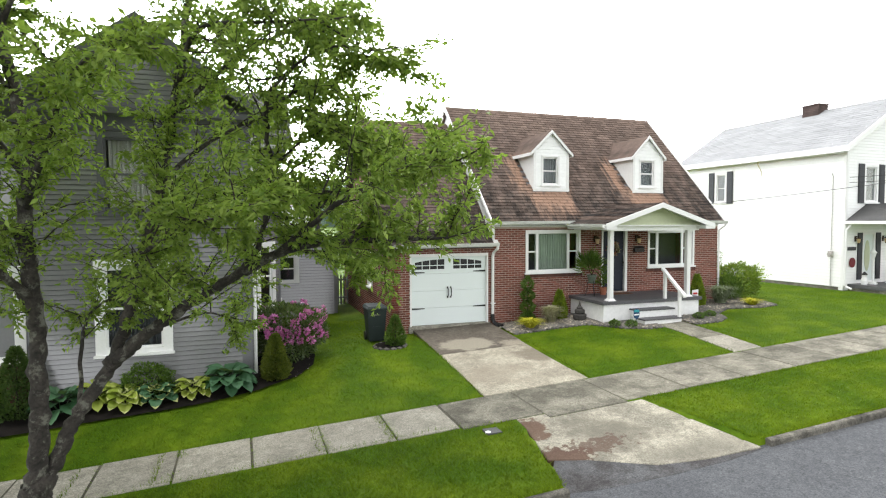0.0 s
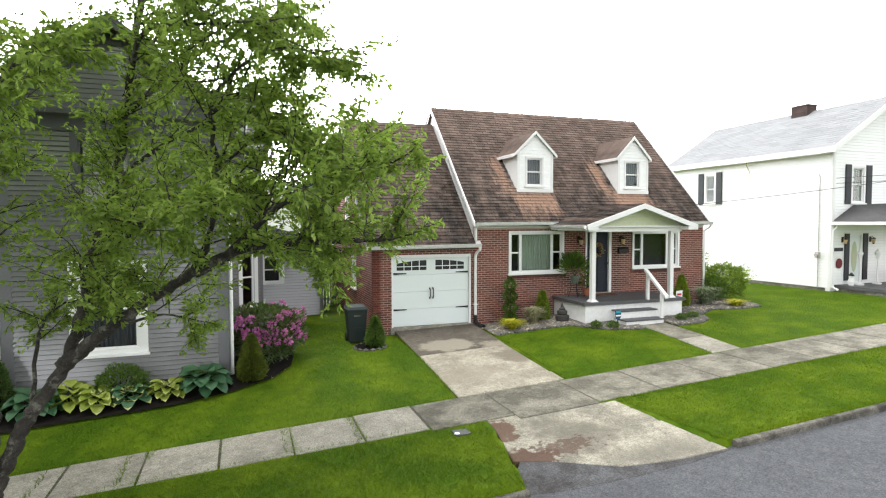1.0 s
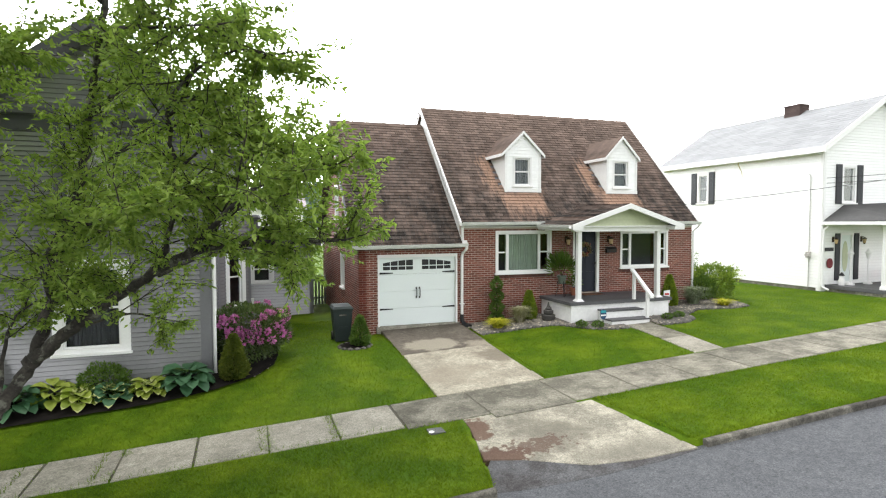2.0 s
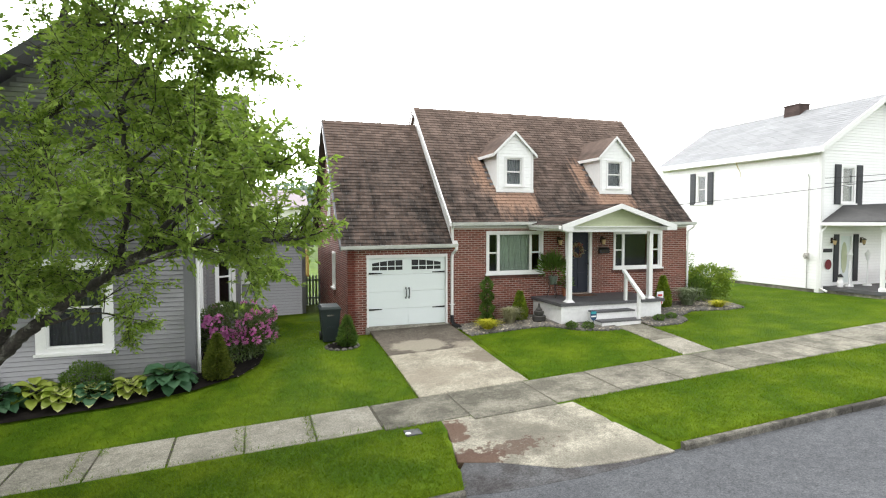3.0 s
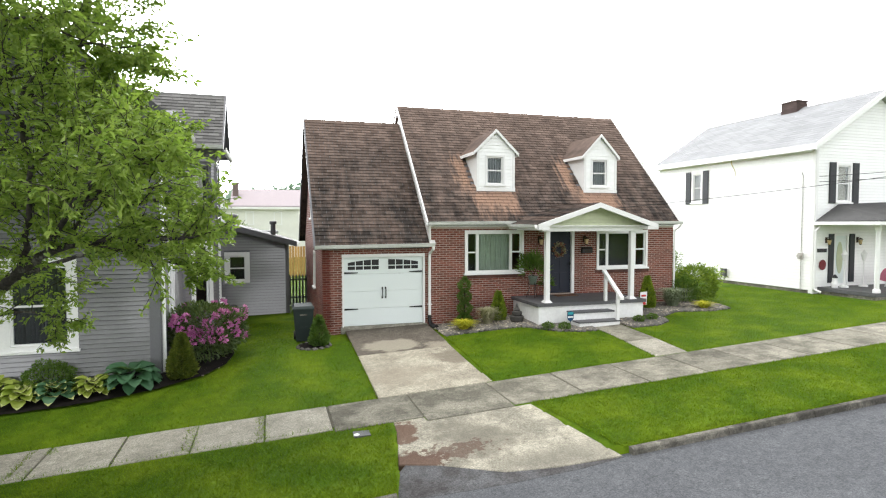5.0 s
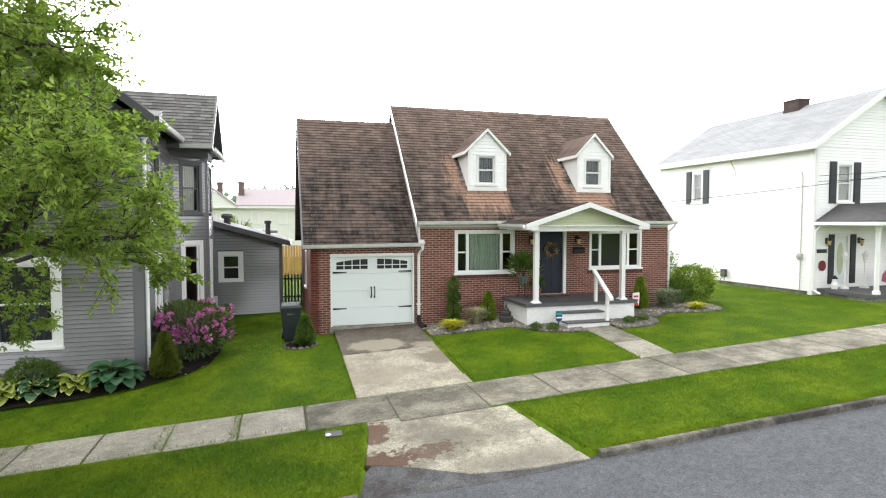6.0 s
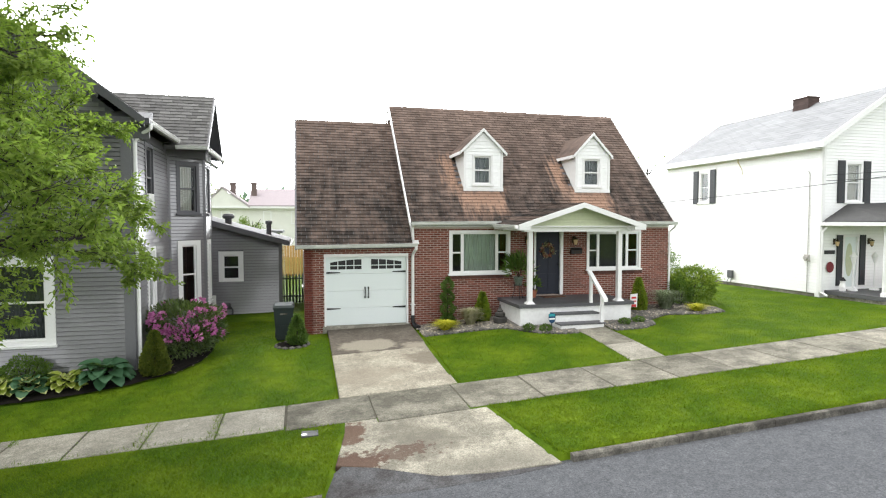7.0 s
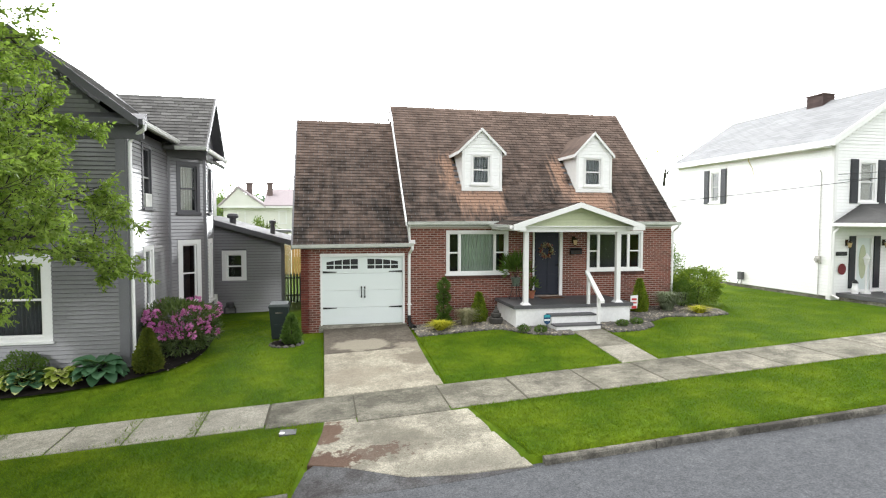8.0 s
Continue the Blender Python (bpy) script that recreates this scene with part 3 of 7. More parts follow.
# ---- windows ----
def window(w, u0, u1, z0, z1, parent, trim=0.09, material=None, sashes=(1.0,), hung=True, sill=0.05, back=None, name="window", frame_mat=None, deep=0.1):
    """Trim, sashes and panes in an opening u0..u1, z0..z1 (the outside of the trim)."""
    material = material or WHITE
    frame_mat = frame_mat or material
    s = Shape()
    w.box(s, u0, u0 + trim, -deep, 0.035, z0, z1)
    w.box(s, u1 - trim, u1, -deep, 0.035, z0, z1)
    w.box(s, u0 + trim, u1 - trim, -deep, 0.035, z1 - trim, z1)
    w.box(s, u0 + trim, u1 - trim, -deep, 0.035, z0, z0 + trim * 0.6)
    frame_ob = part(name, s, material, parent)
    if sill:
        s = Shape()
        w.box(s, u0 - 0.03, u1 + 0.03, 0.0, 0.035 + sill, z0 - 0.04, z0 + 0.015)
        part("sill", s, material, frame_ob)
    a, b, lo, hi = u0 + trim, u1 - trim, z0 + trim * 0.6, z1 - trim
    total, at = sum(abs(q) for q in sashes), a
    for q in sashes:
        c, d = at, at + (b - a) * abs(q) / total
        at = d
        rail = 0.045
        s = Shape()
        w.box(s, c, c + rail, -0.07, -0.02, lo, hi)
        w.box(s, d - rail, d, -0.07, -0.02, lo, hi)
        w.box(s, c + rail, d - rail, -0.07, -0.02, hi - rail, hi)
        w.box(s, c + rail, d - rail, -0.07, -0.02, lo, lo + rail)
        double = hung and q > 0
        mid = (lo + hi) / 2
        if double:
            w.box(s, c + rail, d - rail, -0.075, -0.015, mid - 0.022, mid + 0.022)
        part("sash", s, frame_mat, frame_ob)
        for e, f in ((lo + rail, mid - 0.022), (mid + 0.022, hi - rail)) if double else ((lo + rail, hi - rail),):
            s = Shape()
            w.box(s, c + rail, d - rail, -0.05, -0.045, e, f)
            pane = part("pane", s, GLASS, frame_ob)
            pane.visible_shadow = False
    # Dark sheet behind the panes; its colour stands in for the unlit room.
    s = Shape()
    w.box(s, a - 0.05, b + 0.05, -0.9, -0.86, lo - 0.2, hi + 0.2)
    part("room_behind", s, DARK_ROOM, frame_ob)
    if back:
        folds = Shape()
        c0, c1, mat_back = back
        n = max(6, int((c1 - c0) * 24))
        for i in range(n):
            p, q = c0 + (c1 - c0) * i / n, c0 + (c1 - c0) * (i + 1) / n
            e, f = (-0.16, -0.12) if i % 2 else (-0.12, -0.16)
            folds.add([w.at(p, e, lo), w.at(q, f, lo), w.at(q, f, hi), w.at(p, e, hi)], [(0, 1, 2, 3)])
        part("curtain", folds, mat_back, frame_ob)
    return frame_ob


# ---- brick house ----
house = thing("brick_house", (5.4, 3.9, -0.2), "red brick cape house with brown shingle roof and attached garage", "house")
F = Wall(-0.6, 0.0, 1, 0)
W1, W2, DOOR = (4.32, 6.31, 1.45, 2.8), (8.97, 10.96, 1.5, 2.78), (7.12, 8.13, 0.72, 2.78)
GD = (0.55, 3.04, -0.12, 2.12)
SPLIT = 3.2
g_front = part("garage_front_wall", backing(Wall(-0.6, 0, 1, 0), SPLIT, -0.5, 2.5, [GD], 0.22), MORTAR, house)
m_front = part("front_wall", backing(Wall(2.6, 0, 1, 0), 8.82, -0.5, 3.12, [tuple(v - (SPLIT if i < 2 else 0) for i, v in enumerate(q)) for q in (W1, W2, DOOR)], 0.22), MORTAR, house)
L = Wall(-0.6, 7.86, 0, -1)
gable = lambda z: (0, 7.86) if z < 2.5 else ((z - 2.45) / 1.0 + 0.02, 7.86 - (z - 2.45) / 1.0 - 0.02)
LW = [(3.6, 4.3, 3.2, 4.4), (4.7, 5.4, 0.9, 2.1)]
s = backing(L, 7.86, -0.5, 2.5, LW[1:], 0.22)
for a, b in ((0.0, 3.6), (4.3, 7.86)):
    ring = [L.at(a, 0, 2.5), L.at(b, 0, 2.5)]
    top = lambda u: 2.45 + 0.99 * min(u, 7.86 - u)
    ring += [L.at(b, 0, top(b)), L.at(a, 0, top(a))]
    s.prism(ring[::-1], (0.22, 0, 0))
L.box(s, 3.6, 4.3, -0.22, 0, 2.5, 3.2)
s.prism([L.at(3.6, 0, 4.4), L.at(4.3, 0, 4.4), L.at(4.3, 0, top(3.56)), L.at(3.93, 0, top(3.93)), L.at(3.6, 0, top(3.6))][::-1], (0.22, 0, 0))
g_side = part("garage_side_wall", s, MORTAR, house)
s = Shape()
s.box(11.22, 11.41, 0.2, 7.86, -0.5, 3.12)
s.prism([(11.22, 0, 3.12), (11.22, 7.86, 3.12), (11.22, 3.93, 7.1)], (0.19, 0, 0))
part("east_wall", s, BRICK, house)
s = Shape()
s.box(-0.6, 11.42, 7.64, 7.86, -0.5, 3.1)
part("rear_wall", s, BRICK, house)
s = Shape()
s.prism([(2.56, -0.1, 2.4), (2.56, 7.9, 2.4), (2.56, 3.93, 7.05)], (0.2, 0, 0))
part("party_wall", s, WHITE, house)
s = Shape()
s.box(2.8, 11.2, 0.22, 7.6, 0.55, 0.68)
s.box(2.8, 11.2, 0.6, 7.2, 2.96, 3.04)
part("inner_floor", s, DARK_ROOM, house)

# roofs
g_up, m_up = (0, 4.18, 4.27), (0, 4.18, 4.22)
lg, lm = math.hypot(4.18, 4.27), math.hypot(4.18, 4.22)
g_roof = deck((-0.82, -0.25, 2.36), (1, 0, 0), g_up, 3.36, lg, 0.12, GREY_TRIM, house)
m_roof = deck((2.5, -0.25, 3.04), (1, 0, 0), m_up, 8.96, lm, 0.12, GREY_TRIM, house)
deck((-0.82, 8.11, 2.36), (1, 0, 0), (0, -4.18, 4.27), 3.36, lg, 0.12, ROOF_BROWN, house)
deck((2.5, 8.11, 3.04), (1, 0, 0), (0, -4.18, 4.22), 8.96, lm, 0.12, ROOF_BROWN, house)
for x in (2.43, 11.45):
    s = Shape()
    s.prism([(x, -0.3, 2.95), (x, -0.3, 3.07), (x, 3.93, 7.31), (x, 8.16, 3.07), (x, 8.16, 2.95), (x, 3.93, 7.18)], (0.045, 0, 0))
    part("rake_board", s, WHITE, house)
s = Shape()
s.prism([(-0.86, -0.28, 2.26), (-0.86, -0.28, 2.38), (-0.86, 3.93, 6.66), (-0.86, 8.14, 2.38), (-0.86, 8.14, 2.26), (-0.86, 3.93, 6.5)], (0.05, 0, 0))
part("rake_board", s, GREY_TRIM, house)


GUTTER = plain("aged_white_gutter", (0.58, 0.59, 0.56), 0.5, 0.1, 10.0, 2.0)


def gutter(p, q, parent, material=None, size=0.095):
    """An open half-round gutter with a rolled lip from p to q."""
    p, q = Vector(p), Vector(q)
    d = (q - p).normalized()
    out = d.cross(Vector((0, 0, 1)))
    ring = [p + out * a * size + Vector((0, 0, b * size)) for a, b in ((0, 1), (0, -0.1), (0.75, -0.1), (1.0, 0.35), (1.0, 0.95), (1.12, 1.0), (1.1, 0.8), (0.9, 0.3), (0.7, 0.02), (0.1, 0.02), (0.08, 1))]
    s = Shape()
    s.prism(ring, q - p)
    return part("gutter", s, material or GUTTER, parent)


gutter((-0.84, -0.24, 2.3), (2.68, -0.24, 2.33), house)
gutter((2.5, -0.24, 2.97), (5.3, -0.24, 2.99), house)
gutter((8.95, -0.24, 2.99), (11.56, -0.24, 2.98), house)
s = Shape()
s.box(-0.6, 2.6, -0.03, 0.0, 2.3, 2.42)
s.box(2.6, 11.42, -0.04, 0.0, 2.9, 3.02)
part("frieze_board", s, WHITE, house)
s = Shape()
s.tube([(2.63, -0.3, 2.34), (2.63, -0.29, 2.25), (2.58, -0.1, 2.12), (2.57, -0.07, 2.0), (2.57, -0.07, 0.2)], [0.045] * 5, 8)
s.box(2.5, 2.64, -0.12, -0.01, 0.55, 0.58)
pipe = part("downspout", s, WHITE, house)
s = Shape()
s.tube([(2.57, -0.07, 0.24), (2.57, -0.08, 0.05), (2.6, -0.2, -0.04), (2.66, -0.5, -0.08)], [0.055, 0.06, 0.07, 0.085], 8)
part("drain_boot", s, BLACK, pipe, "black plastic drain boot")
s = Shape()
s.tube([(2.55, -0.3, 3.0), (2.55, -0.16, 2.9), (2.58, -0.09, 2.5)], [0.04] * 3, 8)
part("downspout", s, WHITE, house)
s = Shape()
s.tube([(11.5, -0.3, 3.0), (11.5, -0.25, 2.9), (11.44, -0.05, 2.75), (11.44, -0.05, 0.3)], [0.035] * 4, 8)
part("downspout", s, WHITE, house)

# garage door: four ribbed sections, arched lights, black strap hinges and pulls
s = Shape()
for a, b in ((0.55, 0.6), (2.99, 3.04)):
    F.box(s, a, b, -0.1, 0.02, -0.1, 2.12)
F.box(s, 0.6, 2.99, -0.1, 0.02, 2.03, 2.12)
g_door = part("garage_door", s, WHITE, house, "white carriage-style garage door")
GU0, GU1 = 0.6, 2.99
for k in range(4):
    s = Shape()
    z0 = 0.005 + 0.507 * k
    F.box(s, GU0, GU1, -0.11, -0.07, z0, z0 + 0.502)
    for h in (0, 1):
        a = GU0 + 0.06 + h * 1.165
        if k < 3:
            F.box(s, a, a + 1.1, -0.07, -0.065, z0 + 0.05, z0 + 0.225)
            F.box(s, a, a + 1.1, -0.07, -0.065, z0 + 0.275, z0 + 0.45)
    part("door_section", s, WHITE_DOOR, g_door)
for h in (0, 1):
    a = GU0 + 0.13 + h * 1.2
    for c in range(4):
        for r in range(2):
            rise = 0.09 if r == 1 else 0.0
            u0, u1, z0 = a + c * 0.235, a + c * 0.235 + 0.21, 1.66 + r * 0.125
            e = lambda u: 0.1 + rise * (1 - ((u - (a if h else a + 0.95)) / 0.95) ** 2) * (1 if r else 0)
            s = Shape()
            s.prism([F.at(u0, -0.07, z0), F.at(u1, -0.07, z0), F.at(u1, -0.07, z0 + e(u1) - 0.02 * r), F.at(u0, -0.07, z0 + e(u0) - 0.02 * r)], (0, -0.006, 0))
            part("light", s, BLACK, g_door, "dark arched window light")
    for z in (1.57, 0.5):
        s = Shape()
        b0, b1 = (GU0 + 0.02, GU0 + 0.42) if h == 0 else (GU1 - 0.42, GU1 - 0.02)
        tip = b1 if h == 0 else b0
        root = b0 if h == 0 else b1
        s.prism([F.at(root, -0.055, z - 0.028), F.at(tip, -0.055, z - 0.012), F.at(tip, -0.055, z + 0.012), F.at(root, -0.055, z + 0.028)], (0, -0.012, 0))
        part("strap_hinge", s, BLACK, g_door, "black iron strap hinge")
    s = Shape()
    u = 1.795 - 0.05 + h * 0.1
    s.tube([F.at(u, -0.05, 0.82), F.at(u, 0.0, 0.85), F.at(u, 0.0, 1.07), F.at(u, -0.05, 1.1)], [0.014] * 4, 6)
    F.box(s, u - 0.02, u + 0.02, -0.06, -0.05, 0.79, 0.85)
    F.box(s, u - 0.02, u + 0.02, -0.06, -0.05, 1.07, 1.13)
    part("pull_handle", s, BLACK, g_door, "black iron pull handle")
s = Shape()
F.box(s, 0.5, 3.1, -0.15, 0.06, -0.2, -0.005)
part("threshold", s, CONCRETE, g_door)

window(F, *W1, house, 0.075, sashes=(0.3, -0.95, 0.3), back=(4.7, 5.9, CURTAIN))
window(F, *W2, house, 0.075, sashes=(0.3, -0.9, 0.35))
window(L, 4.7, 5.4, 0.9, 2.1, house)
window(L, 3.6, 4.3, 3.2, 4.4, house)
s = Shape()
F.box(s, 7.12, 7.18, -0.12, 0.03, 0.72, 2.78)
F.box(s, 8.03, 8.13, -0.12, 0.03, 0.72, 2.78)
F.box(s, 7.18, 8.03, -0.12, 0.03, 2.74, 2.78)
f_door = part("front_door", s, WHITE, house)
s = Shape()
F.box(s, 7.18, 8.03, -0.11, -0.06, 0.74, 2.74)
for a in (7.27, 7.64):
    for z0, z1 in ((0.86, 1.4), (1.5, 2.1), (2.2, 2.6)):
        F.box(s, a, a + 0.3, -0.06, -0.045, z0, z1)
part("door_leaf", s, NAVY, f_door, "dark navy panelled door leaf")
s = Shape()
s.lathe(7.0 - 0.1 + 0.46, -0.02, [(0.02, 1.66), (0.032, 1.68), (0.032, 1.71), (0.02, 1.73)], 10)
part("door_knob", s, BLACK, f_door)
bricks(F, SPLIT, -0.45, 2.38, [GD], g_front, 300)
BW = Wall(2.6, 0, 1, 0)
bricks(BW, 8.82, -0.45, 2.9, [tuple(v - (SPLIT if i < 2 else 0) for i, v in enumerate(q)) for q in (W1, W2, DOOR)], m_front)
bricks(L, 7.86, -0.45, 6.6, LW, g_side, top=gable)
for q in (W1, W2):
    s = Shape()
    u = q[0] - 0.05
    while u < q[1] + 0.03:
        F.box(s, u, u + 0.057, 0, 0.03, q[2] - 0.15, q[2] - 0.045)
        u += 0.068
    part("brick_sill", s, BRICK_DARK, m_front)

# dormers
def dormer(x0, x1, xm, wing):
    """x0..x1 the front wall, xm the ridge, wing half the width over the eaves."""
    y = 0.76
    zl = lambda yy: 3.04 + (yy + 0.25) * 4.22 / 4.18
    d = Wall(x0, y, 1, 0)
    wd = x1 - x0
    hole = (xm - x0 - 0.35, xm - x0 + 0.33, 4.26, 5.24)
    s = backing(d, wd, 4.02, 5.36, [hole], 0.1)
    s.prism([d.at(0, 0, 5.36), d.at(wd, 0, 5.36), d.at(wd / 2, 0, 6.0)], (0, 0.1, 0))
    for x in (x0, x1 - 0.1):
        s.prism([(x, y + 0.1, zl(y) - 0.1), (x, 2.3, 5.4), (x, y + 0.1, 5.4)], (0.1, 0, 0))
    ob = part("dormer", s, WHITE_VINYL, house, "white sided gable dormer")
    step = 0.11
    z = 4.12
    while z < 5.9:
        half = wd / 2 if z < 5.36 else max(0.0, (5.98 - z - step * 0.5) * (wd / 2) / 0.64)
        for c, e in spans(wd / 2 - half, wd / 2 + half, [hole[:2]] if hole[2] - 0.02 < z + 0.05 < hole[3] else []):
            b = Shape()
            d.box(b, c, e, 0, 0.008, z, z + step - 0.006)
            b.v[-8:] = [(p[0], p[1] - (0.012 if i < 4 and i in (0, 1) else 0), p[2]) for i, p in enumerate(b.v[-8:])]
            q = new("siding_board", mesh_of("siding_board", b, WHITE_VINYL, BASE[house]))
            q.parent = ob
        z += step
    b = Shape()
    for c in (-0.01, wd - 0.07):
        d.box(b, c, c + 0.08, 0, 0.03, 4.08, 5.36)
    d.box(b, -0.02, wd + 0.02, 0, 0.04, 4.06, 4.17)
    q = new("corner_trim", mesh_of("corner_trim", b, WHITE, BASE[house]))
    q.parent = ob
    # Full-height blind gives the panes a painted sky reflection.
    w = window(d, *hole, house, 0.055, sashes=(1.0,), back=(hole[0] + 0.06, hole[1] - 0.06, BLIND_SKY_TONE), deep=0.08)
    for side in (-1, 1):
        eave = xm + side * wing
        r = Shape()
        ring = [(eave, y - 0.1, 5.3), (xm, y - 0.1, 6.03), (xm, 2.98, 6.03), (eave, 2.25, 5.3)]
        r.prism(ring if side < 0 else ring[::-1], (0, 0, 0.04))
        q = new("dormer_roof", mesh_of("dormer_roof", r, ROOF_BROWN, BASE[house]))
        q.parent = ob
        BASE[q] = BASE[house]
        r = Shape()
        r.prism([(eave, y - 0.12, 5.22), (xm, y - 0.12, 5.97), (xm, y - 0.12, 6.07), (eave, y - 0.12, 5.32)], (0, 0.04, 0))
        r.prism([(eave, y - 0.1, 5.21), (eave, y - 0.1, 5.31), (eave, 2.25, 5.31), (eave, 2.16, 5.21)], (0.03 * side, 0, 0))
        q = new("rake_board", mesh_of("rake_board", r, WHITE, BASE[house]))
        q.parent = ob
        r = Shape()
        r.tube([(eave + side * 0.01, 2.2, 5.33), (xm + side * 0.02, 2.92, 6.06)], [0.032, 0.032], 6)
        q = new("valley_flashing", mesh_of("valley_flashing", r, WHITE, BASE[house]))
        q.parent = ob
    return ob


dormer(4.41, 5.72, 5.04, 0.78)
dormer(8.33, 9.6, 8.94, 0.72)
in_dormer = lambda u, v: any(a < 2.5 + u < b for a, b in ((4.4, 5.73), (8.32, 9.61))) and 1.58 < v < 3.2
shingles((-0.82, -0.25, 2.36), (1, 0, 0), g_up, 3.36, lg, ROOF_BROWN, g_roof)
shingles((2.5, -0.25, 3.04), (1, 0, 0), m_up, 8.96, lm, ROOF_BROWN, m_roof, keep=lambda u, v: not in_dormer(u, v), singles=300)
s = Shape()
for x0, x1, z in ((-0.84, 2.5, 6.63), (2.48, 11.48, 7.26)):
    n = int((x1 - x0) / 0.2)
    for i in range(n):
        x = x0 + (x1 - x0) * i / n
        s.prism([(x, 3.8, z - 0.1), (x, 3.93, z + 0.025), (x, 4.06, z - 0.1), (x, 4.06, z - 0.115), (x, 3.93, z), (x, 3.8, z - 0.115)], ((x1 - x0) / n + 0.02, 0, 0.006))
part("ridge_capping", s, ROOF_BROWN, m_roof, kind="stuff")

# porch
s = Shape()
s.box(5.36, 8.9, -1.78, -0.015, -0.2, 0.6)
part("porch_base", s, WHITE_BASE, house, "white painted masonry porch base")
s = Shape()
s.box(5.29, 8.97, -1.85, -0.012, 0.6, 0.695)
part("porch_deck", s, DECK_GREY, house, "dark grey painted porch deck")
for y0, z in ((-2.12, 0.45), (-2.46, 0.22)):
    s = Shape()
    s.box(6.3, 7.62, y0, -1.785, -0.15 if z < 0.3 else 0.2, z - 0.04)
    st = part("porch_step", s, WHITE_BASE, house)
    s = Shape()
    s.box(6.27, 7.65, y0 - 0.03, y0 + 0.34, z - 0.04, z)
    part("tread", s, DECK_GREY, st, "dark grey painted tread")
for x in (5.7, 8.57):
    s = Shape()
    s.box(x - 0.065, x + 0.065, -1.695, -1.565, 0.76, 2.8)
    c = part("porch_column", s, WHITE, house)
    s = Shape()
    s.hexa([(x - 0.13, -1.76, 0.695), (x + 0.13, -1.76, 0.695), (x + 0.13, -1.5, 0.695), (x - 0.13, -1.5, 0.695),
            (x - 0.075, -1.705, 0.76), (x + 0.075, -1.705, 0.76), (x + 0.075, -1.555, 0.76), (x - 0.075, -1.555, 0.76)])
    part("column_foot", s, WHITE, c)
s = Shape()
s.box(5.45, 8.85, -1.8, -1.6, 2.78, 2.92)
s.box(5.45, 5.6, -1.6, -0.05, 2.8, 2.92)
s.box(8.7, 8.85, -1.6, -0.05, 2.8, 2.92)
part("porch_beam", s, WHITE, house)
s = Shape()
s.box(5.3, 8.95, -1.95, -0.05, 2.92, 2.95)
part("porch_ceiling", s, WHITE, house)
s = Shape()
s.prism([(5.18, -1.78, 2.9), (9.06, -1.78, 2.9), (9.06, -1.78, 2.95), (7.12, -1.78, 3.575), (5.18, -1.78, 2.95)], (0, 0.06, 0))
gab = part("porch_gable", s, GREEN_SIDING, house, "pale green sided porch gable")
z = 2.93
while z < 3.42:
    half, above = (1.94 * (3.56 - h) / 0.62 for h in (z, z + 0.1))
    s = Shape()
    s.hexa([(7.12 - half, -1.8, z + 0.008), (7.12 + half, -1.8, z + 0.008), (7.12 + half, -1.78, z + 0.008), (7.12 - half, -1.78, z + 0.008),
            (7.12 - above, -1.785, z + 0.1), (7.12 + above, -1.785, z + 0.1), (7.12 + above, -1.78, z + 0.1), (7.12 - above, -1.78, z + 0.1)])
    part("siding_board", s, GREEN_SIDING, gab)
    z += 0.1
for side in (-1, 1):
    eave = 7.12 + side * 1.98
    s = Shape()
    ring = [(eave, -2.16, 2.93), (7.12, -2.16, 3.57), (7.12, 0.45, 3.57), (eave, -0.1, 2.98)]
    s.prism(ring if side < 0 else ring[::-1], (0, 0, 0.035))
    pr = part("porch_roof", s, ROOF_BROWN, house)
    n = Vector((-side * 1.98, 0, 0.64)).normalized()
    shingles((eave, -2.16, 2.965), (0, 1, 0), n, 2.62, 2.08, ROOF_BROWN, pr, keep=lambda u, v: u < 2.08 + v * 0.27)
    s = Shape()
    s.prism([(eave, -2.2, 2.84), (7.12, -2.2, 3.465), (7.12, -2.2, 3.61), (eave, -2.2, 2.985)], (0, 0.04, 0))
    s.prism([(eave, -2.16, 2.905), (7.12, -2.16, 3.545), (7.12, -2.16, 3.56), (eave, -2.16, 2.92)], (0, 0.37, 0))
    s.prism([(eave, -2.16, 2.83), (eave, -2.16, 2.96), (eave, -0.2, 2.96), (eave, -0.2, 2.83)], (0.03 * side, 0, 0))
    part("fascia", s, WHITE, house)
    s = Shape()
    lo, hi = sorted((eave, eave - side * 0.36))
    s.box(lo, hi, -2.19, -1.8, 2.83, 2.93)
    part("cornice_return", s, WHITE, house)
gutter((5.12, -0.25, 2.9), (5.12, -2.16, 2.88), house)
rail = thing("stair_rail", (7.6, -2.2, 0.3), "white painted wooden handrail beside the porch steps", "handrail")
for x, y, z0, z1 in ((7.55, -1.82, 0.69, 1.5), (7.57, -2.42, 0.2, 0.98)):
    s = Shape()
    s.box(x - 0.04, x + 0.04, y - 0.04, y + 0.04, z0, z1)
    part("post", s, WHITE, rail)
s = Shape()
s.prism([(7.5, -1.7, 1.56), (7.62, -1.7, 1.56), (7.62, -1.7, 1.64), (7.5, -1.7, 1.64)], (0.02, -0.92, -0.74))
part("handrail", s, WHITE, rail)


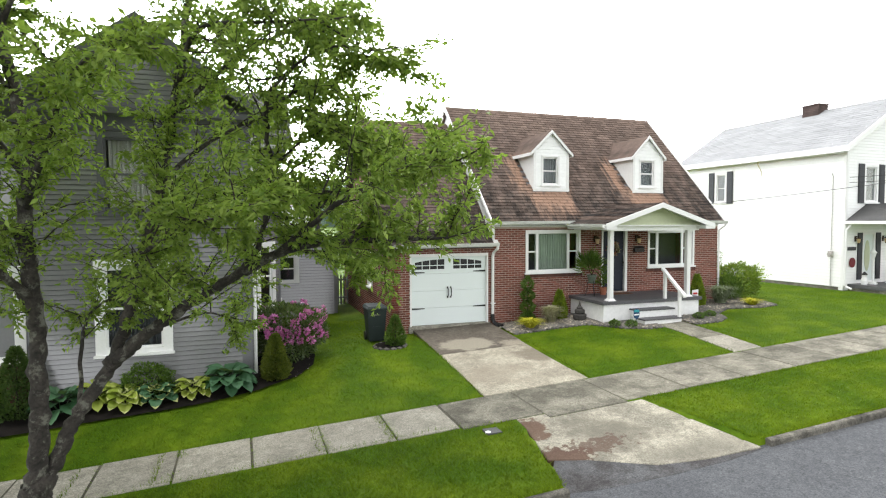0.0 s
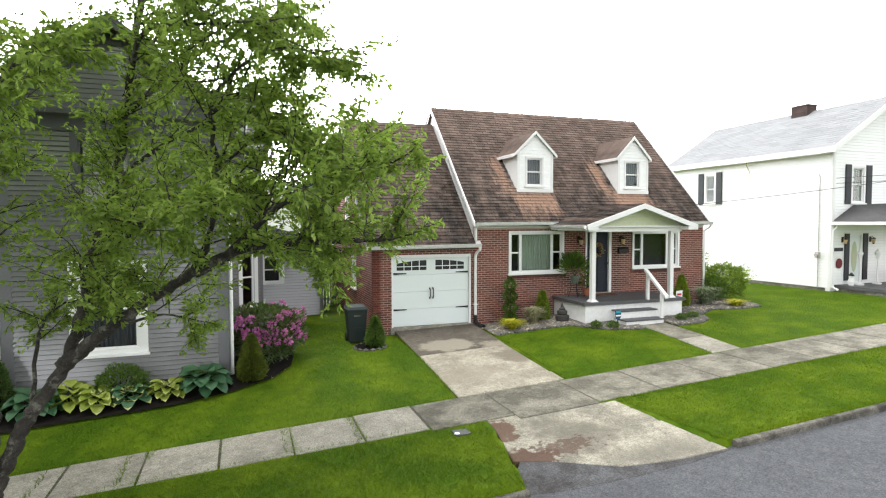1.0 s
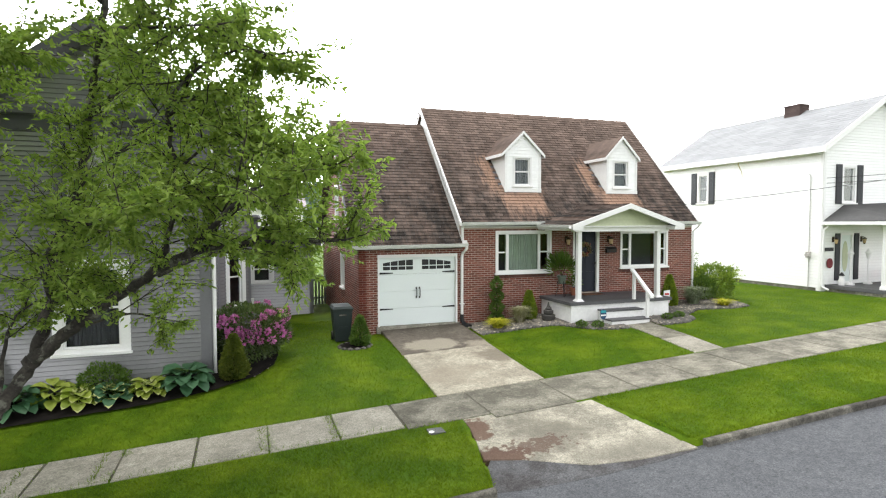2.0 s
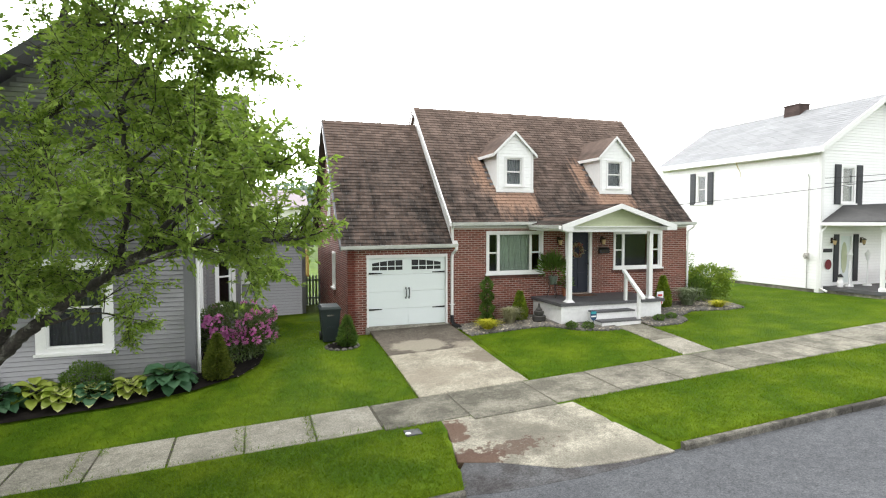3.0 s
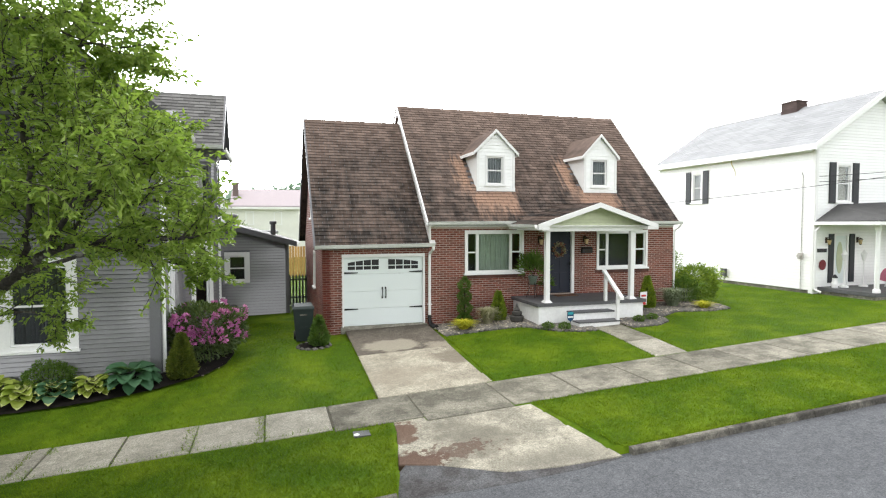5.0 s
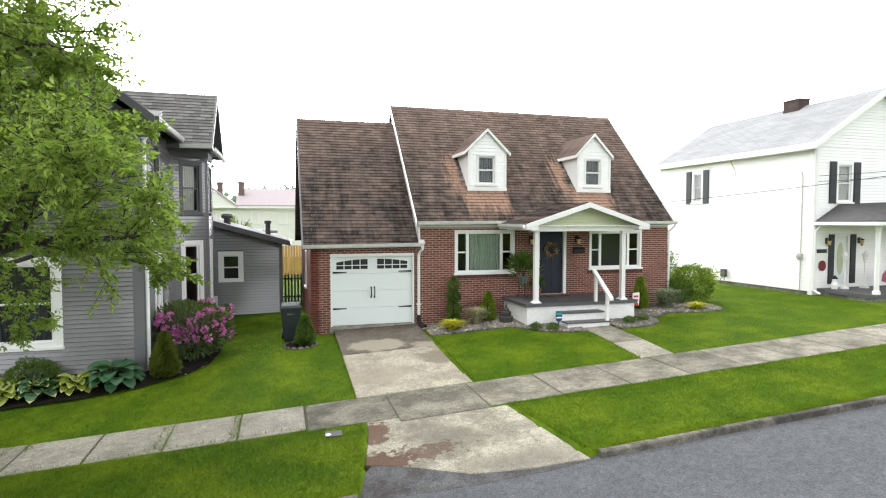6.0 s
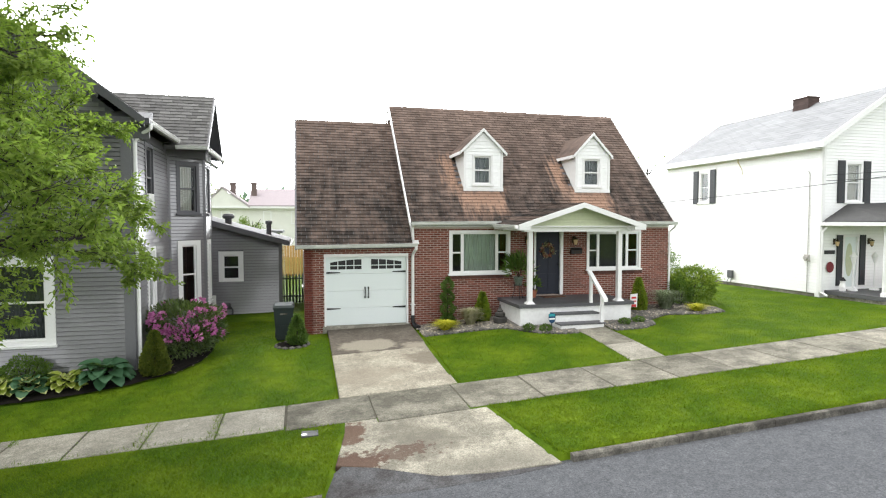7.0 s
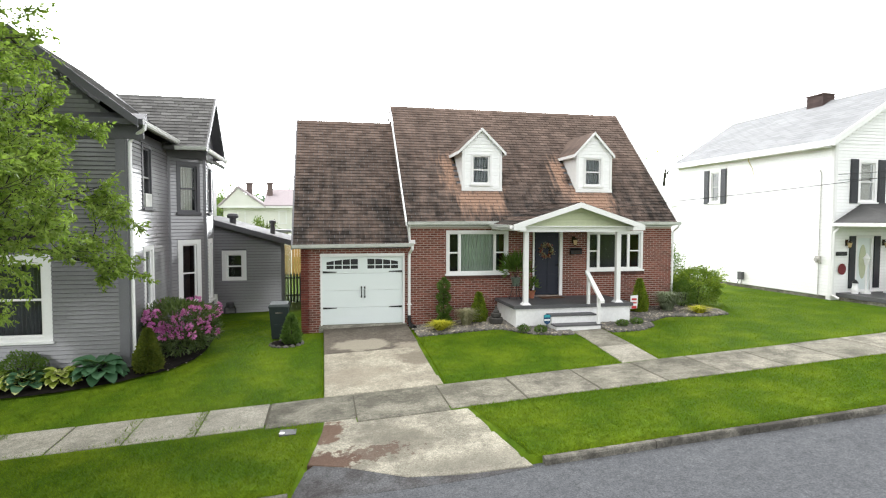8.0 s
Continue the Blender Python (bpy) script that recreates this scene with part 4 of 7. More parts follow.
# ---- grey house ----
grey_house = thing("grey_house", (-6.6, 3, -0.4), "two-storey grey sided house with gabled roofs and bay", "house")
GF = Wall(-8.73, -2.36, 1, 0)
GFW = [(1.18, 2.65, 0.28, 2.3), (1.3, 2.55, 3.25, 4.95)]
gw = part("front_wall", backing(GF, 4.275, -0.6, 5.3, GFW, 0.2), GREY_TRIM, grey_house)
siding(GF, 4.06, -0.35, 5.0, GFW, 0.102, GREY_VINYL, gw, start=0.2, proud=0.042)
s = Shape()
s.prism([GF.at(-0.05, 0, 5.3), GF.at(4.32, 0, 5.3), GF.at(2.14, 0, 7.0)], (0, 0.2, 0))
gg = part("gable_wall", s, GREY_TRIM, grey_house)
siding(GF, 4.275, 5.55, 6.9, [], 0.102, GREY_VINYL, gg, top=lambda z: (2.14 - (6.95 - z) * 1.2, 2.14 + (6.95 - z) * 1.2))
for u in (0.0, 4.06):
    s = Shape()
    GF.box(s, u, u + 0.215, 0.0, 0.03, -0.45, 5.3)
    part("corner_board", s, GREY_CORNER, grey_house)
s = Shape()
GF.box(s, -0.4, 4.68, 0.0, 0.06, 4.98, 5.28)
part("frieze_board", s, GREY_TRIM, grey_house)
s = Shape()
s.prism([GF.at(-0.45, 0.0, 5.28), GF.at(-0.45, 0.34, 5.28), GF.at(-0.45, 0.36, 5.4), GF.at(-0.45, 0.0, 5.58)], (5.2, 0, 0))
part("gable_cornice", s, GREY_TRIM, grey_house, "dark grey shingled gable return")
window(GF, *GFW[0], grey_house, 0.19, sashes=(1.0,), sill=0.06, back=(1.38, 2.45, DIM_BLIND))
window(GF, *GFW[1], grey_house, 0.12, material=GREY_TRIM, sashes=(1.0,), back=(1.5, 2.4, LACE))
GS = Wall(-4.455, -2.36, 0, 1)
GSW = [(1.1, 1.95, 0.78, 2.42), (1.1, 1.95, 3.38, 5.05)]
gs = part("side_wall", backing(GS, 3.56, -0.6, 5.3, GSW, 0.2), GREY_TRIM, grey_house)
siding(GS, 3.56, -0.35, 5.1, GSW, 0.102, GREY_VINYL, gs, start=0.12, proud=0.026)
s = Shape()
GS.box(s, 0.0, 0.12, 0, 0.03, -0.45, 5.2)
part("corner_board", s, GREY_CORNER, grey_house)
window(GS, *GSW[0], grey_house, 0.11, sashes=(1.0,))
window(GS, *GSW[1], grey_house, 0.09, material=GREY_TRIM, sashes=(1.0,))
s = Shape()
GS.box(s, 1.25, 1.78, -0.04, 0.06, 3.44, 3.78)
part("window_fan", s, GUTTER, grey_house, "white box fan in the sash window")
BAY = [Wall(-4.455, 1.2, 0.875, 0.87), Wall(-3.58, 2.07, 0, 1), Wall(-3.58, 3.2, -0.875, 0.87)]
for i, (w, length) in enumerate(zip(BAY, (1.234, 1.13, 1.234))):
    a, b = ((0.28, 1.04) if i == 0 else (0.22, 0.92))
    holes = [(a, b, 0.5, 2.5), (a, b, 3.3, 4.85)] if i < 2 else []
    wall = part("bay_wall", backing(w, length, -0.6, 5.3, holes, 0.15), GREY_TRIM, grey_house)
    siding(w, length - 0.07, -0.35, 4.98, holes, 0.102, GREY_VINYL, wall, start=0.07, proud=0.03)
    for h in holes:
        low = h[2] < 2
        window(w, *h, grey_house, 0.14 if low else 0.1, material=WHITE if low else GREY_TRIM, sashes=(1.0,), back=None if low else (h[0] + 0.15, h[1] - 0.15, LACE))
    s = Shape()
    w.box(s, -0.02, 0.07, 0, 0.03, -0.45, 5.1)
    w.box(s, length - 0.07, length + 0.02, 0, 0.028, -0.45, 5.1)
    part("corner_board", s, GREY_CORNER, grey_house)
    s = Shape()
    w.box(s, -0.03, length + 0.03, 0, 0.05, 4.98, 5.25)
    part("frieze_board", s, GREY_TRIM, grey_house)
s = Shape()
s.prism([(-3.58, 0.95, 5.25), (-3.58, 3.75, 5.25), (-3.58, 2.35, 6.75)], (-0.15, 0, 0))
part("wing_gable", s, GREY_TRIM, grey_house)
s = Shape()
s.prism([(-4.5, 0.8, 5.22), (-3.32, 0.8, 5.22), (-3.32, 3.9, 5.22), (-4.5, 3.9, 5.22)], (0, 0, 0.05))
part("soffit", s, GREY_TRIM, grey_house)
s = Shape()
s.box(-8.73, -4.45, 1.2, 9.0, -0.6, 5.3)
part("rear_block", s, GREY_VINYL, grey_house)
kx, kz = 2.49, 1.9
lr = math.hypot(kx, kz)
r_e = deck((-4.1, -2.78, 5.38), (0, 1, 0), (-kx, 0, kz), 12.0, lr, 0.1, GREY_TRIM, grey_house)
r_w = deck((-9.08, -2.78, 5.38), (0, 1, 0), (kx, 0, kz), 12.0, lr, 0.1, GREY_TRIM, grey_house)
shingles((-4.1, -2.78, 5.38), (0, 1, 0), (-kx, 0, kz), 12.0, lr, ROOF_GREY, r_e, keep=lambda u, v: not 3.6 < u < 6.6)
shingles((-9.08, -2.78, 5.38), (0, 1, 0), (kx, 0, kz), 12.0, lr, ROOF_GREY, r_w)
w_s = deck((-6.5, 0.72, 5.2), (1, 0, 0), (0, 1.63, 1.74), 3.2, 2.384, 0.1, GREY_TRIM, grey_house)
w_n = deck((-6.5, 3.98, 5.2), (1, 0, 0), (0, -1.63, 1.74), 3.2, 2.384, 0.1, GREY_TRIM, grey_house)
shingles((-6.5, 0.72, 5.2), (1, 0, 0), (0, 1.63, 1.74), 3.2, 2.384, ROOF_GREY, w_s, singles=150)
shingles((-6.5, 3.98, 5.2), (1, 0, 0), (0, -1.63, 1.74), 3.2, 2.384, ROOF_GREY, w_n)
s = Shape()
for k in range(13):
    x = -6.5 + k * 0.246
    s.prism([(x, 2.22, 6.82), (x, 2.35, 6.965), (x, 2.48, 6.82), (x, 2.48, 6.8), (x, 2.35, 6.94), (x, 2.22, 6.8)], (0.26, 0, 0.006))
part("ridge_capping", s, ROOF_GREY, w_s, kind="stuff")
for ring in ([(-4.06, -2.8, 5.2), (-4.06, -2.8, 5.4), (-6.59, -2.8, 7.33), (-6.59, -2.8, 7.08)], [(-9.12, -2.8, 5.2), (-9.12, -2.8, 5.4), (-6.59, -2.8, 7.33), (-6.59, -2.8, 7.08)]):
    s = Shape()
    s.prism(ring, (0, 0.06, 0))
    part("rake_board", s, GREY_TRIM, grey_house)
for y0 in (0.7, 4.0):
    s = Shape()
    s.prism([(-3.3, y0, 5.0), (-3.3, y0, 5.2), (-3.3, 2.35, 6.98), (-3.3, 2.35, 6.76)], (0.05, 0, 0))
    part("rake_board", s, GREY_TRIM, grey_house)
gutter((-4.08, -2.7, 5.3), (-4.08, 0.72, 5.3), grey_house)
gutter((-4.1, 0.7, 5.13), (-3.25, 0.7, 5.13), grey_house)
gutter((-3.28, 0.7, 5.08), (-3.28, 3.98, 5.08), grey_house)
s = Shape()
s.tube([(-4.0, -2.5, 5.32), (-4.0, -2.5, 5.2), (-4.3, -2.32, 5.05), (-4.39, -2.3, 4.9), (-4.39, -2.3, -0.38)], [0.045] * 5, 8)
part("downspout", s, WHITE, grey_house)
# lean-to at the back
AW = Wall(-3.9, 4.89, 1, 0)
AH = [(0.32, 1.17, 0.9, 2.0)]
s = backing(AW, 2.51, -0.6, 2.3, AH, 0.15)
s.prism([AW.at(0, 0, 2.3), AW.at(2.51, 0, 2.3), AW.at(0, 0, 3.02)], (0, 0.15, 0))
aw = part("annex_wall", s, GREY_TRIM, grey_house)
siding(AW, 2.4, -0.3, 2.95, AH, 0.102, GREY_VINYL, aw, proud=0.04, top=lambda z: (0, 2.4 if z < 2.3 else max(0.0, (3.0 - z) / 0.29)))
s = Shape()
AW.box(s, 2.4, 2.53, 0, 0.03, -0.4, 2.3)
part("corner_board", s, GREY_CORNER, grey_house)
s = Shape()
AW.box(s, -0.3, 2.53, 0, 0.05, -0.55, -0.28)
part("skirting", s, GREY_TRIM, grey_house)
s = Shape()
s.box(-1.54, -1.39, 4.89, 9.5, -0.6, 2.3)
part("annex_side_wall", s, GREY_VINYL, grey_house)
s = Shape()
s.prism([(-4.4, 4.6, 3.3), (-4.4, 4.6, 3.17), (-1.12, 4.6, 2.24), (-1.12, 4.6, 2.36)], (0, 5.2, 0))
part("annex_roof", s, ROOF_MEMBRANE, grey_house, "low pale grey membrane lean-to roof")
s = Shape()
s.prism([(-4.4, 4.55, 3.29), (-4.4, 4.55, 3.1), (-1.1, 4.55, 2.18), (-1.1, 4.55, 2.37)], (0, 0.05, 0))
part("fascia", s, GREY_TRIM, grey_house)
gutter((-1.1, 4.6, 2.24), (-1.1, 9.6, 2.24), grey_house)
window(AW, *AH[0], grey_house, 0.14, sashes=(1.0,), sill=0.0)
s = Shape()
s.lathe(-3.35, 6.0, [(0.12, 2.9), (0.12, 3.18), (0.2, 3.2), (0.22, 3.28), (0.17, 3.36), (0.04, 3.38)], 14)
part("roof_vent", s, DECK_GREY, grey_house)
s = Shape()
s.lathe(-1.9, 6.2, [(0.1, 2.3), (0.09, 2.98), (0.13, 2.99), (0.13, 3.1), (0.02, 3.12)], 12)
part("roof_vent", s, DECK_GREY, grey_house)
s = Shape()
s.tube([(-3.5, 4.8, -0.5), (-3.5, 4.8, -0.1), (-3.4, 4.78, 0.0), (-3.2, 4.78, 0.0), (-3.12, 4.8, -0.1), (-3.12, 4.82, -0.5)], [0.03] * 6, 8)
meter = part("gas_pipe", s, DECK_GREY, grey_house, "grey gas pipe loop")
s = Shape()
s.lathe(-3.3, 4.72, [(0.05, -0.08), (0.13, -0.05), (0.14, 0.1), (0.09, 0.15), (0.03, 0.16)], 12)
part("gas_meter", s, DECK_GREY, meter, "small grey gas meter")
s = Shape()
BAY[1].box(s, 0.98, 1.12, 0.03, 0.13, 0.3, 0.62)
part("outlet_box", s, GUTTER, grey_house, "small pale electric box")
# west porch of the grey house
s = Shape()
s.box(-14.0, -8.75, -2.2, 4.0, -0.7, 5.2)
part("west_wing", s, GREY_VINYL, grey_house)
s = Shape()
s.box(-13.0, -8.8, -2.5, -2.2, -0.8, 0.2)
part("porch_skirt", s, BRICK_DARK, grey_house, "dark red porch skirt")
PW = Wall(-10.2, -2.2, 1, 0)
window(PW, 0.2, 1.4, 0.25, 2.2, grey_house, 0.2, sashes=(1.0,), deep=0.02)

# ---- white house ----
white_house = thing("white_house", (21, 5, 0.3), "two-storey white sided house with black shutters and porch", "house")
WS = Wall(17.5, 8.6, 0.25, -8.7)
WL = math.hypot(0.25, 8.7)
WSW = [(2.35, 3.05, 3.95, 5.42)]
ws = part("side_wall", backing(WS, WL, 0.42, 5.85, WSW, 0.2), WHITE, white_house)
siding(WS, WL - 0.1, 0.42, 5.8, WSW, 0.125, WHITE_VINYL, ws, proud=0.009)
s = backing(WS, WL, -0.3, 0.42, [], 0.2, 0.03)
part("foundation", s, CONCRETE_DARK, white_house)
window(WS, *WSW[0], white_house, 0.1, sashes=(1.0,))
for u in (1.98, 3.08):
    s = Shape()
    WS.box(s, u, u + 0.34, 0.02, 0.05, 3.9, 5.45)
    for k in range(22):
        WS.box(s, u + 0.04, u + 0.3, 0.05, 0.06, 3.96 + k * 0.066, 4.0 + k * 0.066)
    part("shutter", s, SHUTTER, white_house, "black louvred shutter")
WF = Wall(17.75, -0.1, 1, 0.02)
WFW = [(1.02, 1.86, 3.78, 5.3), (1.0, 1.78, 0.62, 2.6)]
wf = part("front_wall", backing(WF, 6.5, 0.3, 5.85, WFW, 0.2), WHITE, white_house)
siding(WF, 6.5, 0.42, 5.85, WFW, 0.115, WHITE_VINYL, wf, start=0.1)
s = Shape()
s.prism([WF.at(0, 0, 5.85), WF.at(6.5, 0, 5.85), WF.at(3.25, 0, 7.92)], (0, 0.2, 0))
wg = part("gable_wall", s, WHITE, white_house)
siding(WF, 6.5, 5.85, 7.85, [], 0.115, WHITE_VINYL, wg, top=lambda z: (3.25 - (7.87 - z) * 1.57, 3.25 + (7.87 - z) * 1.57))
for w, u in ((WF, 0.0), (WS, WL - 0.1)):
    s = Shape()
    w.box(s, u, u + 0.1, 0, 0.03, 0.4, 5.85)
    part("corner_board", s, WHITE, white_house)
window(WF, *WFW[0], white_house, 0.1, sashes=(1.0,), back=(1.1, 1.75, LACE))
for u in (0.66, 1.88):
    s = Shape()
    WF.box(s, u, u + 0.34, 0.02, 0.05, 3.75, 5.32)
    for k in range(22):
        WF.box(s, u + 0.04, u + 0.3, 0.05, 0.06, 3.82 + k * 0.066, 3.86 + k * 0.066)
    part("shutter", s, SHUTTER, white_house, "black louvred shutter")
s = Shape()
WF.box(s, 1.0, 1.08, -0.1, 0.03, 0.62, 2.6)
WF.box(s, 1.7, 1.78, -0.1, 0.03, 0.62, 2.6)
WF.box(s, 1.08, 1.7, -0.1, 0.03, 2.5, 2.6)
wd = part("front_door", s, WHITE, white_house)
s = Shape()
WF.box(s, 1.08, 1.7, -0.08, -0.04, 0.64, 2.5)
part("door_leaf", s, WHITE_DOOR, wd)
s = Shape()
s.prism([WF.at(1.39 + 0.16 * math.cos(a * math.pi / 10), -0.035, 1.65 + 0.62 * math.sin(a * math.pi / 10)) for a in range(20)], (0, -0.012, 0))
part("oval_light", s, GREEN_SIDING, wd, "oval frosted door light")
for u in (0.72, 1.82):
    s = Shape()
    WF.box(s, u, u + 0.26, 0.02, 0.06, 0.7, 2.58)
    part("shutter", s, SHUTTER, white_house, "black door shutter")
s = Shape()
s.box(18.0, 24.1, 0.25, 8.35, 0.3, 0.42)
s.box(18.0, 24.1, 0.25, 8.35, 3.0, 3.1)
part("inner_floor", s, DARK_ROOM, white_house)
s = Shape()
s.box(24.1, 24.3, 0, 8.6, -0.3, 5.85)
s.box(17.5, 24.3, 8.4, 8.6, -0.3, 5.85)
part("far_wall", s, WHITE, white_house)
for x, d in ((17.35, 3.55), (24.6, -3.7)):
    r = deck((x, -0.45, 5.93), (0, 1, 0), (d, 0, 2.24), 9.4, math.hypot(d, 2.24), 0.1, WHITE, white_house)
    shingles((x, -0.45, 5.94), (0, 1, 0), (d, 0, 2.24), 9.4, math.hypot(d, 2.24), ROOF_PALE, r, tab=0.6, step=0.2, thick=0.006)
s = Shape()
s.prism([(17.3, -0.45, 5.74), (17.33, -0.45, 5.95), (17.36, -0.45, 5.95), (17.36, -0.45, 5.74)], (-0.2, 9.4, 0))
part("fascia", s, WHITE, white_house)
s = Shape()
s.prism([(17.3, -0.48, 5.72), (20.95, -0.48, 8.03), (20.95, -0.48, 8.24), (17.3, -0.48, 5.95)], (0, 0.05, 0))
part("rake_board", s, WHITE, white_house)
s = Shape()
s.prism([(17.3, 0, 5.72), (17.75, 0, 5.72), (17.75, 0, 5.76), (17.3, 0, 5.76)], (-0.2, 8.8, 0))
part("soffit", s, WHITE, white_house)
chim = part("chimney", Shape().box(20.5, 21.1, 3.2, 4.0, 7.7, 8.42), CHIMNEY, white_house, "dark brick chimney")
bricks(Wall(20.5, 4.0, 0, -1), 0.8, 7.75, 8.4, [], chim, material=CHIMNEY)
bricks(Wall(20.5, 3.2, 1, 0), 0.6, 7.75, 8.4, [], chim, material=CHIMNEY)
s = Shape()
s.box(20.46, 21.14, 3.16, 4.04, 8.42, 8.47)
part("chimney_cap", s, CHIMNEY, chim)
# porch of the white house
s = Shape()
s.box(17.95, 24.3, -2.3, -0.12, 0.42, 0.56)
part("porch_deck", s, DECK_GREY, white_house, "dark grey porch floor")
s = Shape()
s.box(18.0, 24.3, -2.25, -0.12, -0.2, 0.42)
part("porch_foundation", s, CONCRETE_DARK, white_house)
s = Shape()
s.hexa([(17.72, -2.5, 3.05), (24.5, -2.5, 3.05), (24.5, -0.12, 3.05), (17.72, -0.12, 3.05), (17.72, -2.5, 3.1), (24.5, -2.5, 3.1), (24.5, -0.12, 3.95), (18.9, -0.12, 3.72)])
wp = part("porch_roof", s, ROOF_DARK, white_house, "charcoal shingled porch roof")
s = Shape()
s.box(17.7, 24.5, -2.54, -0.1, 2.93, 3.05)
part("porch_beam", s, WHITE, white_house)
for x in (18.2, 22.2):
    s = Shape()
    s.lathe(x, -2.15, [(0.12, 0.56), (0.12, 0.66), (0.08, 0.7), (0.075, 2.7), (0.12, 2.83), (0.12, 2.93)], 14)
    part("porch_column", s, WHITE, white_house)
s = Shape()
s.tube([(17.85, -0.25, 2.98), (17.85, -0.25, 2.85), (17.76, -0.16, 2.7), (17.74, -0.15, 0.5), (17.78, -0.4, 0.38)], [0.045] * 5, 8)
part("downspout", s, WHITE, white_house)
CONDUIT = plain("weathered_conduit", (0.42, 0.4, 0.37), 0.6, 0.2, 8.0, 3.0)
s = Shape()
s.tube([WS.at(WL - 0.5, 0.03, 0.4), WS.at(WL - 0.5, 0.03, 4.85), WS.at(WL - 0.5, 0.1, 4.95)], [0.016] * 3, 6)
mast = part("service_conduit", s, CONDUIT, white_house, "weathered grey conduit")
s = Shape()
WS.box(s, WL - 0.59, WL - 0.41, 0.02, 0.1, 1.6, 1.84)
s.tube([WS.at(WL - 0.5, 0.09, 1.72), WS.at(WL - 0.5, 0.18, 1.72)], [0.075, 0.07], 14)
part("electric_meter", s, CONDUIT, mast, "pale grey round meter on its box")
s = Shape()
s.tube([WS.at(4.95, 0.24, 5.93), WS.at(4.95, 0.26, 5.6), WS.at(4.98, 0.08, 5.3), WS.at(4.98, 0.03, 5.05)], [0.022, 0.022, 0.014, 0.01], 6)
part("cable_drop", s, plain("yellowed_cable", (0.5, 0.42, 0.2), 0.6), white_house, "yellowed cable bracket at the eave")
s = Shape()
WS.box(s, 4.35, 4.6, 0.02, 0.14, 0.62, 0.95)
s.tube([WS.at(4.4, 0.08, 0.62), WS.at(4.36, 0.2, 0.36)], [0.015, 0.015], 6)
s.tube([WS.at(4.55, 0.08, 0.62), WS.at(4.6, 0.2, 0.36)], [0.015, 0.015], 6)
part("utility_box", s, DECK_GREY, white_house, "small grey utility box")
s = Shape()
s.box(17.6, 22.0, 8.6, 14.0, -0.3, 3.9)
s.prism([(17.5, 8.6, 3.9), (22.0, 8.6, 3.9), (22.0, 8.6, 5.4), (19.7, 8.6, 5.2)], (0, 5.5, 0))
part("rear_wing", s, WHITE_VINYL, white_house)
RW = Wall(17.6, 14.0, 0, -1)
window(RW, 3.2, 4.0, 2.0, 3.3, white_house, 0.08, sashes=(1.0,), deep=0.02)
s = Shape()
RW.box(s, 4.05, 4.4, 0.0, 0.05, 1.95, 3.35)
part("shutter", s, SHUTTER, white_house)


# ---- plants ----
rng = np.random.default_rng(7)


def unit(a):
    return a / np.maximum(1e-9, np.linalg.norm(a, axis=1, keepdims=True))


def leaf_mesh(name, points, ways, length, width, material, parent, spread=0.35, fold=0.25, kind="stuff"):
    """Many pointed leaves, each of two folded halves; one joined part."""
    n = len(points)
    p, d = np.asarray(points), unit(np.asarray(ways))
    side = unit(np.cross(d, rng.normal(size=(n, 3))))
    up = np.cross(side, d)
    ln = (length * rng.uniform(1 - spread, 1 + spread, (n, 1)))
    wd = width * ln / length
    mid = p + d * ln * 0.45
    v = np.stack([p, mid + side * wd * 0.5 + up * wd * fold, p + d * ln - up * ln * 0.12, mid - side * wd * 0.5 + up * wd * fold], 1).reshape(-1, 3)
    base = np.arange(n)[:, None] * 4
    idx = np.concatenate([base + np.array([[0, 1, 2]]), base + np.array([[0, 2, 3]])], 0)
    ob = new(name, faces_mesh(name, v - np.array(BASE[parent]), idx, material))
    ob.parent = parent
    BASE[ob] = BASE[parent]
    return tagged(ob, kind=kind)


def blades(points, height, lean, width, ways=None):
    """Triangular blades standing on points."""
    n = len(points)
    p = np.asarray(points)
    a = rng.uniform(0, 2 * np.pi, n) if ways is None else ways
    out = np.stack([np.cos(a), np.sin(a), np.zeros(n)], 1)
    h = height * rng.uniform(0.6, 1.3, (n, 1))
    tip = p + np.array([[0, 0, 1.0]]) * h + out * h * lean * rng.uniform(0.3, 1.5, (n, 1))
    side = np.stack([-out[:, 1], out[:, 0], out[:, 2]], 1) * width * 0.5
    v = np.stack([p - side, p + side, tip], 1).reshape(-1, 3)
    return v, np.arange(3 * n).reshape(-1, 3)


def in_ring(x, y, ring):
    inside = np.zeros(len(x), bool)
    n = len(ring)
    for i in range(n):
        (x0, y0), (x1, y1) = ring[i], ring[(i + 1) % n]
        cross = ((y0 > y) != (y1 > y)) & (x < (x1 - x0) * (y - y0) / (y1 - y0 + 1e-12) + x0)
        inside ^= cross
    return inside


